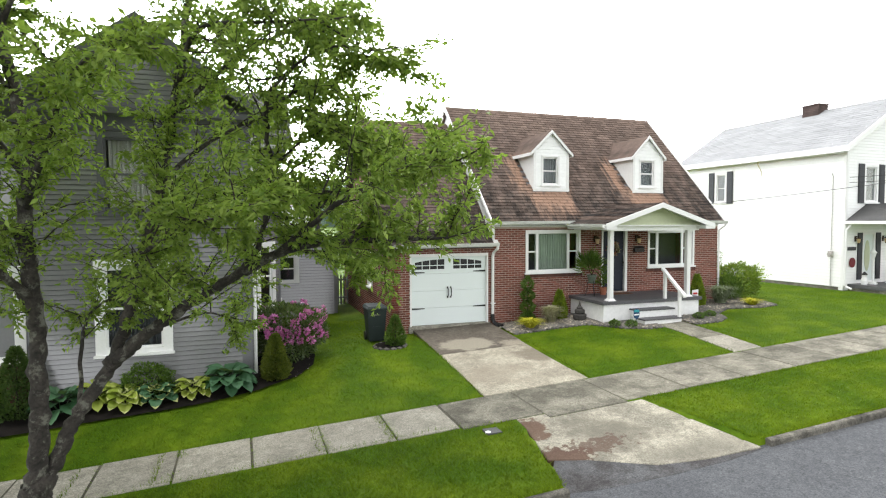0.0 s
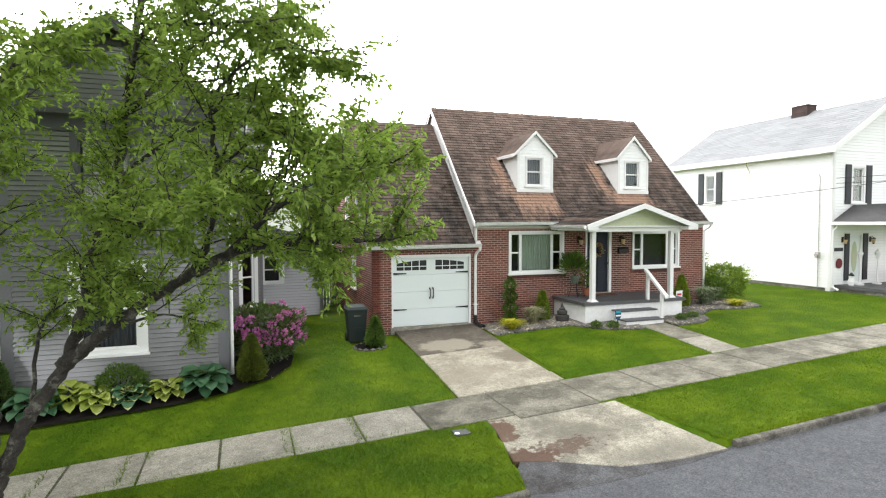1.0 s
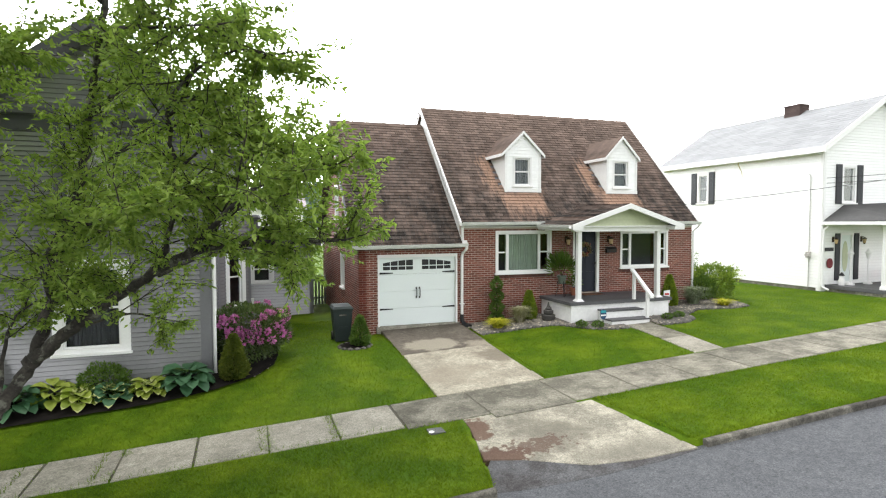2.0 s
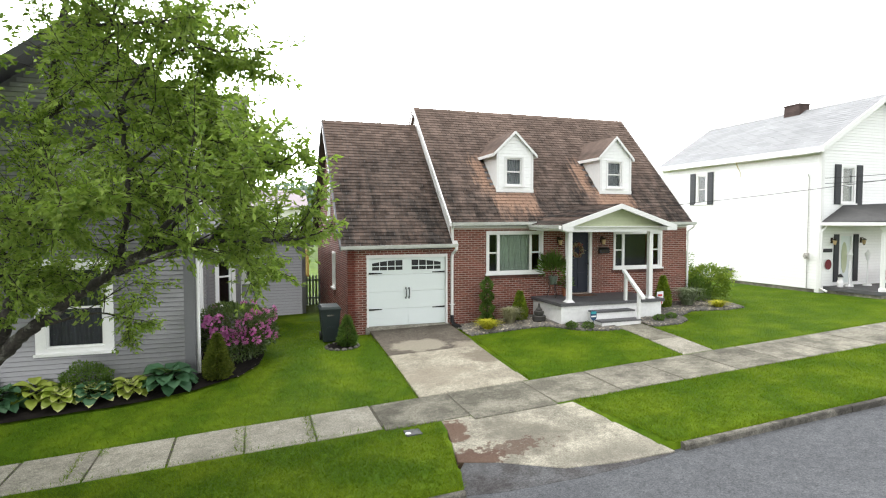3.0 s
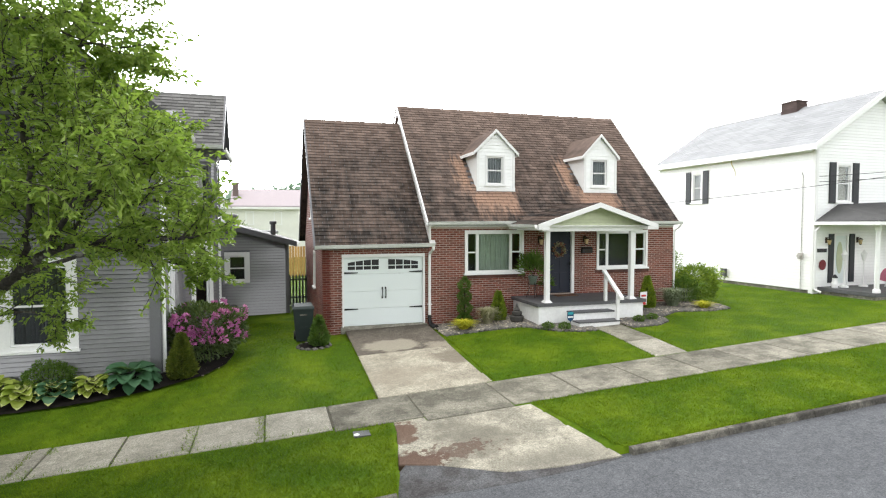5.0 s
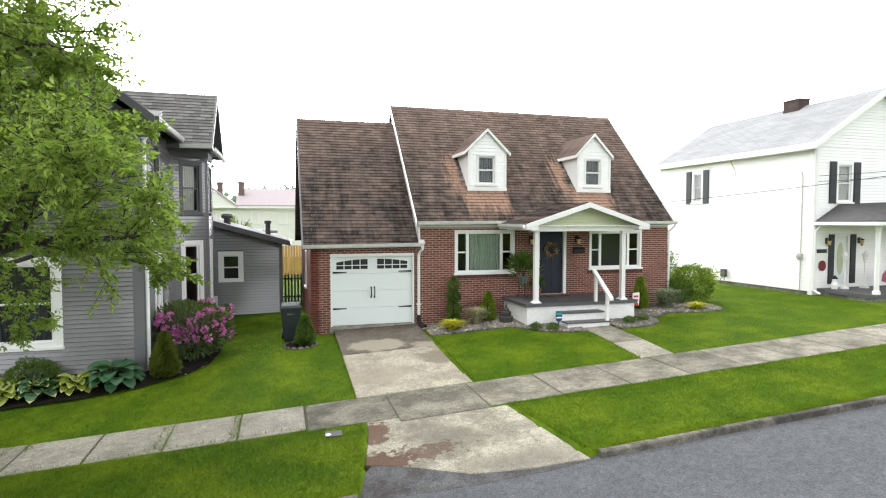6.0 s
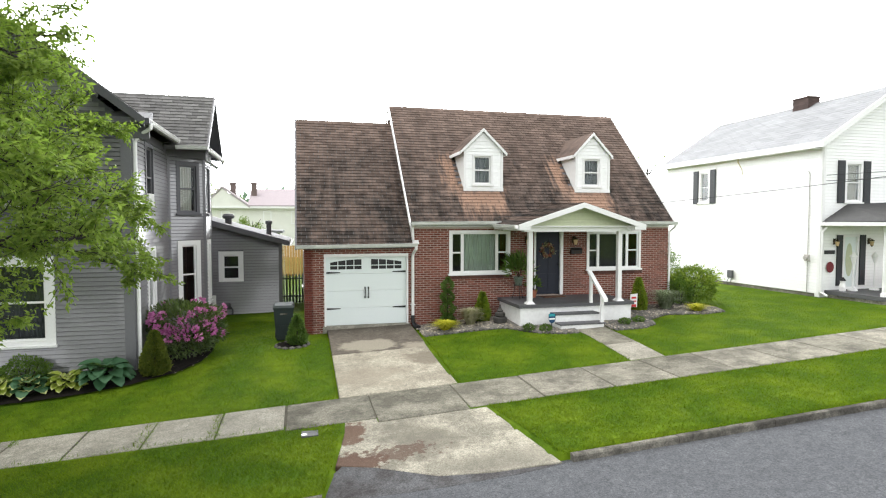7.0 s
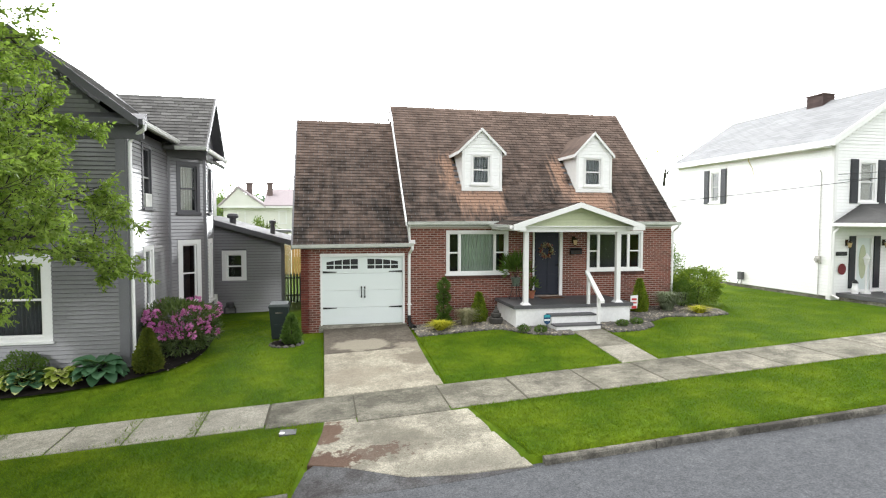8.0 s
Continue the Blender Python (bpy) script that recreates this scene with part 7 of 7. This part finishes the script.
for k in range(3):
    a = k * 2.094 + 0.4
    s = Shape()
    s.tube([(5.78 + 0.2 * math.cos(a), -0.55 + 0.2 * math.sin(a), 0.7), (5.78 + 0.11 * math.cos(a), -0.55 + 0.11 * math.sin(a), 1.0), (5.78 + 0.15 * math.cos(a), -0.55 + 0.15 * math.sin(a), 1.2)], [0.01] * 3, 6)
    part("leg", s, BLACK, ps)
s = Shape()
s.tube([(5.78 + 0.14 * math.cos(a), -0.55 + 0.14 * math.sin(a), 1.12) for a in np.linspace(0, 6.2832, 17)], [0.008] * 17, 5, False)
part("hoop", s, BLACK, ps)


def potted(x, y, z, r, h, n, ln, wd, pot_mat, leaf_mat, spread, label):
    t = thing("potted_plant", (x, y, z), label, "potted plant", "porch plants")
    s = Shape()
    s.lathe(x, y, [(r * 0.65, z), (r * 0.95, z + h * 0.8), (r * 1.05, z + h * 0.82), (r * 1.05, z + h), (r * 0.9, z + h), (r * 0.85, z + h * 0.9)], 16)
    part("pot", s, pot_mat, t)
    p, d = shell(n, (x, y, z + h + spread * 0.8), (spread, spread, spread * 0.9), inner=0.1, low=-0.6)
    w = (p - np.array([[x, y, z + h * 0.8]])) + np.array([[0, 0, -0.12]]) + rng.normal(size=p.shape) * 0.1
    leaf_mesh("foliage", p, w, ln, wd, leaf_mat, t)
    st = Shape()
    for k in range(6):
        a = k * 1.05
        st.tube([(x, y, z + h * 0.8), (x + spread * 0.5 * math.cos(a), y + spread * 0.5 * math.sin(a), z + h + spread * 1.1)], [0.01, 0.005], 5)
    part("stems", st, TWIG, t, kind="stuff")
    return t


potted(5.78, -0.55, 1.12, 0.15, 0.26, 300, 0.3, 0.035, CELADON, SHRUB, 0.34, "leafy houseplant in a celadon pot on its stand")
potted(6.35, -0.35, 0.695, 0.13, 0.24, 120, 0.16, 0.03, TERRACOTTA, SHRUB, 0.2, "small leafy plant in a terracotta pot")
solo("door_mat", Shape().box(6.65, 7.4, -0.55, -0.12, 0.697, 0.712), plain("brown_mat", (0.12, 0.06, 0.035), 0.95, 0.3), "brown door mat on the porch deck", "mat")

pg = thing("garden_ornament", (4.98, -1.12, ground_z(4.98, -1.12)), "dark tiered stone pot with a pointed cap", "garden ornament")
gz = ground_z(4.98, -1.12)
for nm, prof in (("bowl", [(0.16, 0.02), (0.2, 0.08), (0.21, 0.2), (0.19, 0.22)]), ("tier", [(0.12, 0.22), (0.15, 0.26), (0.15, 0.34), (0.1, 0.37)]), ("cap", [(0.08, 0.37), (0.1, 0.4), (0.05, 0.46), (0.025, 0.54), (0.01, 0.6)])):
    s = Shape()
    s.lathe(4.98, -1.12, [(r, gz + z) for r, z in prof], 14)
    part(nm, s, POT_DARK, pg)

sg = thing("yard_sign", (6.05, -2.38, ground_z(6.05, -2.38)), "small blue shield sign on a stake in gravel", "sign")
gz = ground_z(6.05, -2.38)
s = Shape()
s.box(6.04, 6.06, -2.39, -2.37, gz - 0.05, gz + 0.26)
part("stake", s, BLACK, sg)
s = Shape()
s.prism([(5.95, -2.4, gz + 0.48), (5.95, -2.4, gz + 0.32), (5.98, -2.4, gz + 0.26), (6.05, -2.4, gz + 0.22), (6.12, -2.4, gz + 0.26), (6.15, -2.4, gz + 0.32), (6.15, -2.4, gz + 0.48), (6.05, -2.4, gz + 0.52)], (0, 0.012, 0))
part("shield", s, BLUE_SIGN, sg)
for z0, z1, m in ((0.42, 0.49, TEAL), (0.33, 0.37, WHITE)):
    s = Shape()
    s.box(5.965, 6.135, -2.405, -2.4, gz + z0, gz + z1)
    part("bar", s, m, sg)
fl = thing("garden_flag", (9.45, -1.0, ground_z(9.45, -1.0)), "small white and red printed flag on a stake", "flag")
gz = ground_z(9.45, -1.0)
s = Shape()
s.tube([(9.36, -1.0, gz - 0.05), (9.36, -1.0, gz + 0.62)], [0.006, 0.006], 6)
part("stake", s, BLACK, fl)
s = Shape()
s.prism([(9.36, -1.0, gz + 0.18), (9.6, -1.02, gz + 0.2), (9.62, -1.02, gz + 0.62), (9.38, -1.0, gz + 0.6)], (0, 0.004, 0))
part("cloth", s, WHITE, fl)
for z0, z1 in ((0.2, 0.28), (0.36, 0.4), (0.46, 0.52)):
    s = Shape()
    s.box(9.41, 9.57, -1.026, -1.014, gz + z0, gz + z1)
    part("bar", s, RED_PRINT, fl)

# wheeled bin
bn = thing("wheelie_bin", (-1.18, -0.35, ground_z(-1.18, -0.35)), "dark green wheeled rubbish bin with closed lid", "rubbish bin")
gz = ground_z(-1.18, -0.35)
s = Shape()
s.hexa([(-1.38, -0.62, gz + 0.03), (-0.98, -0.62, gz + 0.03), (-0.98, -0.2, gz + 0.03), (-1.38, -0.2, gz + 0.03), (-1.45, -0.68, gz + 0.92), (-0.91, -0.68, gz + 0.92), (-0.91, -0.1, gz + 0.92), (-1.45, -0.1, gz + 0.92)])
part("body", s, BIN, bn)
s = Shape()
s.box(-1.46, -0.9, -0.71, -0.08, gz + 0.9, gz + 0.94)
part("rim", s, BIN, bn)
s = Shape()
s.hexa([(-1.47, -0.74, gz + 0.94), (-0.89, -0.74, gz + 0.94), (-0.89, -0.06, gz + 0.94), (-1.47, -0.06, gz + 0.94), (-1.42, -0.69, gz + 1.0), (-0.94, -0.69, gz + 1.0), (-0.94, -0.1, gz + 1.02), (-1.42, -0.1, gz + 1.02)])
part("lid", s, BIN, bn)
s = Shape()
s.box(-1.3, -1.06, -0.655, -0.64, gz + 0.38, gz + 0.44)
part("grip_bar", s, BIN, bn)
s = Shape()
s.box(-1.28, -1.08, -0.672, -0.655, gz + 0.74, gz + 0.78)
part("bar", s, CURB, bn, "pale moulded lettering as a bar")
s = Shape()
s.tube([(-1.42, -0.03, gz + 0.9), (-0.94, -0.03, gz + 0.9)], [0.018, 0.018], 8)
part("handle", s, BIN, bn)
for x in (-1.43, -0.97):
    s = Shape()
    s.tube([(x, -0.14, gz + 0.12), (x + 0.05, -0.14, gz + 0.12)], [0.12, 0.12], 16)
    part("wheel", s, BLACK, bn)

# meter lid in the verge
ml = thing("meter_lid", (-0.68, -6.93, ground_z(-0.68, -6.93)), "dark square meter lid with a white cap in grass", "meter lid")
gz = ground_z(-0.68, -6.93) + 0.026
s = Shape()
s.box(-0.72, -0.44, -7.05, -6.8, gz - 0.06, gz)
part("plate", s, DECK_GREY, ml)
s = Shape()
s.lathe(-0.675, -6.97, [(0.05, gz - 0.02), (0.05, gz + 0.004), (0.04, gz + 0.009)], 14)
part("cap", s, WHITE, ml)

# ---- behind the houses ----
WOOD = plain("yellow_pine_boards", (0.42, 0.24, 0.08), 0.75, 0.2, 12, 1.5, 0.12)
PICKET = plain("weathered_picket", (0.17, 0.18, 0.18), 0.8, 0.15)
pf = thing("picket_fence", (-1.2, 7.0, ground_z(-1.2, 7)), "weathered grey picket fence between the houses", "fence")
for k in range(8):
    x = -1.56 + k * 0.125
    s = Shape()
    s.prism([(x, 7.0, -0.25), (x + 0.07, 7.0, -0.25), (x + 0.07, 7.0, 0.9), (x + 0.035, 7.0, 0.98), (x, 7.0, 0.9)], (0, 0.02, 0))
    part("picket", s, PICKET, pf)
for z in (0.0, 0.72):
    s = Shape()
    s.box(-1.6, -0.6, 7.02, 7.06, z, z + 0.07)
    part("rail", s, DECK_GREY, pf)
bf = thing("board_fence", (-1.5, 19, ground_z(-1.5, 19)), "yellow wooden board fence in the back yard", "fence")
for k in range(16):
    s = Shape()
    s.box(-2.5 + k * 0.16, -2.36 + k * 0.16, 19.0, 19.02, -0.3, 1.62 + random.uniform(-0.02, 0.02))
    part("board", s, WOOD, bf)
shed = thing("back_shed", (-4.2, 15, -0.3), "pale shed with a light grey flat roof", "shed")
part("body", Shape().box(-6.2, -1.75, 13.5, 16.5, -0.4, 2.55), WHITE_VINYL, shed)
s = Shape()
s.prism([(-6.4, 13.3, 2.55), (-1.6, 13.3, 2.5), (-1.6, 13.3, 2.62), (-6.4, 13.3, 2.75)], (0, 3.4, 0))
part("roof", s, ROOF_PALE, shed)
ROOF_PINK = roof_material("faded_red_metal_roof", (0.4, 0.35, 0.365), (0.36, 0.32, 0.335))
CREAM = plain("cream_siding", (0.75, 0.745, 0.7), 0.6, 0.05)
bh = thing("far_house", (-5, 40, -0.5), "cream house with faded red roof beyond the yards", "house")
part("wall", Shape().box(-9.0, 1.5, 38.6, 46, -1, 4.5), CREAM, bh)
s = Shape()
s.prism([(-5.4, 38.0, 4.5), (1.8, 38.0, 4.5), (1.8, 42, 6.2), (-5.4, 42, 6.2)], (0, 0, 0.12))
part("roof", s, ROOF_PINK, bh)
s = Shape()
s.prism([(-9.2, 38.0, 4.5), (-5.4, 38.0, 4.5), (-7.6, 38.0, 6.1)], (0, 0.3, 0))
part("gable", s, CREAM, bh)
for a, b in (((-9.4, 37.9, 4.35), (-7.6, 37.9, 6.15)), ((-5.2, 37.9, 4.35), (-7.6, 37.9, 6.15))):
    s = Shape()
    s.prism([a, (a[0], a[1], a[2] + 0.2), (b[0], b[1], b[2] + 0.2), b], (0, 5, 0))
    part("gable_roof", s, ROOF_PINK, bh)
# Chimney brick paled and greyed in colour to suggest distance haze.
FAR_BRICK = plain("haze_paled_brick", (0.15, 0.115, 0.105), 0.9, 0.2)
for x, z in ((-6.9, 6.75), (-5.0, 6.8)):
    s = Shape()
    s.box(x - 0.25, x + 0.25, 40.2, 40.7, 5.2, z)
    c = part("chimney", s, FAR_BRICK, bh)
    part("chimney_cap", Shape().box(x - 0.32, x + 0.32, 40.13, 40.77, z - 0.1, z + 0.06), FAR_BRICK, c)
s = Shape()
s.box(-9.3, 1.8, 37.95, 38.1, 4.32, 4.5)
part("fascia", s, WHITE, bh)
FW = Wall(-9.0, 38.6, 1, 0)
for u in (1.2, 4.9, 7.4):
    window(FW, u, u + 0.75, 2.9, 4.1, bh, 0.1, sashes=(1.0,), deep=0.02)

FAR_TREE = leaf_material("far_tree_leaf", (0.07, 0.12, 0.02), (0.14, 0.19, 0.035), 0.6, 0.35)
# Aerial haze is put into this leaf colour: pale, bluish green.
HAZE = leaf_material("haze_tinted_wood", (0.16, 0.23, 0.18), (0.22, 0.3, 0.24), 0.8, 0.1)


def far_tree(x, y, r, h, n, size, material, label, thin=0.2):
    z = -0.4
    t = thing("tree", (x, y, z), label, "tree", "trees behind the houses")
    s = Shape()
    s.tube([(x, y, z), (x, y, z + h * 0.45), (x + r * 0.1, y, z + h * 0.8)], [0.22, 0.16, 0.05], 7)
    for k in range(9):
        a = k * 0.7
        s.tube([(x, y, z + h * (0.35 + 0.04 * k)), (x + r * 0.4 * math.cos(a), y + r * 0.4 * math.sin(a), z + h * (0.55 + 0.03 * k)), (x + r * 0.8 * math.cos(a), y + r * 0.8 * math.sin(a), z + h * (0.68 + 0.03 * k))], [0.07, 0.045, 0.015], 5)
    part("trunk", s, BARK, t)
    clumps = shell(26, (x, y, z + h * 0.68), (r, r, h * 0.34), inner=thin)[0]
    pts, ways = [], []
    for c in clumps:
        k = n // 26
        d = unit(rng.normal(size=(k, 3)))
        pts.append(c + d * rng.uniform(0.2, 1, (k, 1)) * r * 0.3)
        ways.append(d + rng.normal(size=(k, 3)) * 0.5)
    leaf_mesh("crown", np.concatenate(pts), np.concatenate(ways), size, size * 0.6, material, t)
    return t


far_tree(34.5, 36.0, 3.2, 12.2, 1500, 0.19, LEAF, "thin young tree in spring leaf behind the houses", 0.5)
far_tree(24.0, 30.0, 2.6, 5.6, 4000, 0.16, FAR_TREE, "leafy tree behind the white house")
far_tree(-12.0, 60.0, 4.0, 7.6, 5000, 0.2, FAR_TREE, "leafy tree by the far house")
far_tree(-4.6, 32.0, 1.2, 4.0, 1600, 0.13, FAR_TREE, "small leafy tree in front of the far house")
far_tree(0.5, 52.0, 3.0, 5.6, 5000, 0.18, FAR_TREE, "leafy tree beyond the yards")
far_tree(-1.5, 66.0, 3.5, 6.0, 5000, 0.18, FAR_TREE, "leafy tree beyond the yards")
hx = np.linspace(-500, 500, 160)
pts, ways = [], []
for x in hx:
    top = 17 + 7 * math.sin(x * 0.011 + 1.0) + 4 * math.sin(x * 0.037)
    k = 150
    pts.append(np.stack([x + rng.normal(size=k) * 4, 330 + rng.normal(size=k) * 12, rng.uniform(-2, 1, k) ** 1 * top * 0.3 + top * 0.7 + rng.normal(size=k) * 0.8], 1))
    ways.append(rng.normal(size=(k, 3)))
hill = thing("far_woods", (0, 330, 0), "wooded hill on the horizon, haze mixed into its colours", "woods", kind="stuff")
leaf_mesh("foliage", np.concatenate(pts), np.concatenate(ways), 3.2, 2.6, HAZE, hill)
s = Shape()
for i in range(len(hx) - 1):
    t0, t1 = [15 + 7 * math.sin(x * 0.011 + 1.0) + 4 * math.sin(x * 0.037) for x in (hx[i], hx[i + 1])]
    s.add([(hx[i], 325, -5), (hx[i + 1], 325, -5), (hx[i + 1], 335, t1), (hx[i], 335, t0)], [(0, 1, 2, 3)])
# Slope colour carries the same painted haze as the foliage.
part("slope", s, plain("haze_tinted_hill", (0.17, 0.24, 0.19), 0.9, 0.2, 0.2, 0.02), hill)

# service wires
def wire(p, q, sag, label):
    p, q = Vector(p), Vector(q)
    s = Shape()
    pts = [p.lerp(q, k / 16) - Vector((0, 0, sag * (1 - (k / 8 - 1) ** 2))) for k in range(17)]
    s.tube(pts, [0.009] * 17, 5)
    return solo("service_wire", s, BLACK, label, "cable", "overhead wires")


wire((5.2, -0.3, 3.2), (30.0, -5.6, 6.6), 0.35, "thin black service wire sagging to the eave")
wire((17.8, -0.2, 4.75), (33.0, -7.0, 6.8), 0.3, "thin black service wire to the white house")
wire((17.8, -0.2, 4.55), (33.0, -7.0, 6.4), 0.3, "thin black service wire to the white house")

# on the white house porch
def lamp_post(x, y):
    t = thing("lamp_post", (x, y, 0.56), "white post lantern decoration beside the door", "lamp post", "white lamp posts")
    for nm, prof in (("base", [(0.16, 0.0), (0.16, 0.05), (0.08, 0.09)]), ("post", [(0.035, 0.09), (0.03, 1.0)]), ("lantern", [(0.05, 1.0), (0.1, 1.22), (0.1, 1.24)]), ("cap", [(0.13, 1.24), (0.06, 1.33), (0.015, 1.42)])):
        s = Shape()
        s.lathe(x, y, [(r, 0.56 + z) for r, z in prof], 10)
        part(nm, s, WHITE, t)
    return t


lamp_post(18.75, -0.55)
lamp_post(19.75, -0.55)
for u in (0.6, 2.25):
    wall_lantern(WF, u, 2.35, "dark wall lantern on white siding", "white house lanterns")
ap = thing("wall_plaque", WF.at(0.35, 0.05, 1.4), "round red painted plaque on white siding", "plaque")
s = Shape()
s.prism([WF.at(0.4 + 0.17 * math.cos(a), 0.05, 1.4 + 0.2 * math.sin(a)) for a in np.linspace(0, 6.28, 16, endpoint=False)], (0, -0.02, 0))
part("disc", s, plain("faded_red_paint", (0.16, 0.02, 0.025), 0.7), ap)
sgn = thing("wall_sign", WF.at(0.3, 0.05, 1.95), "narrow black sign on white siding", "sign")
s = Shape()
WF.box(s, 0.14, 0.62, 0.025, 0.045, 1.88, 2.02)
part("board", s, BLACK, sgn)
orn = thing("porch_ornament", (18.35, -0.5, 0.56), "small white and black porch ornament", "ornament")
s = Shape()
s.lathe(18.35, -0.5, [(0.1, 0.56), (0.12, 0.7), (0.08, 0.84), (0.09, 0.92), (0.04, 1.0)], 12)
part("body", s, WHITE, orn)
s = Shape()
s.lathe(18.35, -0.5, [(0.11, 0.93), (0.07, 1.0), (0.02, 1.06)], 12)
part("hat", s, BLACK, orn)
tb = thing("porch_table", (20.7, -1.2, 0.56), "round porch table draped in pink cloth", "table")
s = Shape()
k = 28
prof = [(0.55, 0.8), (0.53, 1.05), (0.48, 1.22), (0.45, 1.26), (0.0, 1.27)]
vs = [(20.7 + r * (1 + (0.08 * math.sin(7 * a) if i < 2 else 0)) * math.cos(a), -1.2 + r * (1 + (0.08 * math.sin(7 * a) if i < 2 else 0)) * math.sin(a), z) for i, (r, z) in enumerate(prof) for a in np.linspace(0, 6.2832, k, endpoint=False)]
s.add(vs, [(i * k + j, i * k + (j + 1) % k, (i + 1) * k + (j + 1) % k, (i + 1) * k + j) for i in range(4) for j in range(k)])
part("cloth", s, PINK, tb, smooth=True)
for dx, dy in ((-0.25, -0.25), (0.25, -0.25), (-0.25, 0.25), (0.25, 0.25)):
    s = Shape()
    s.tube([(20.7 + dx * 1.2, -1.2 + dy * 1.2, 0.56), (20.7 + dx, -1.2 + dy, 1.25)], [0.018, 0.018], 6)
    part("leg", s, WHITE, tb)


# Added tree outside the view; its crown shades the left verge and lawn.
far_tree(-11.6, -6.9, 3.8, 11.0, 22000, 0.2, LEAF, "unseen street tree added to shade the verge", 0.25)
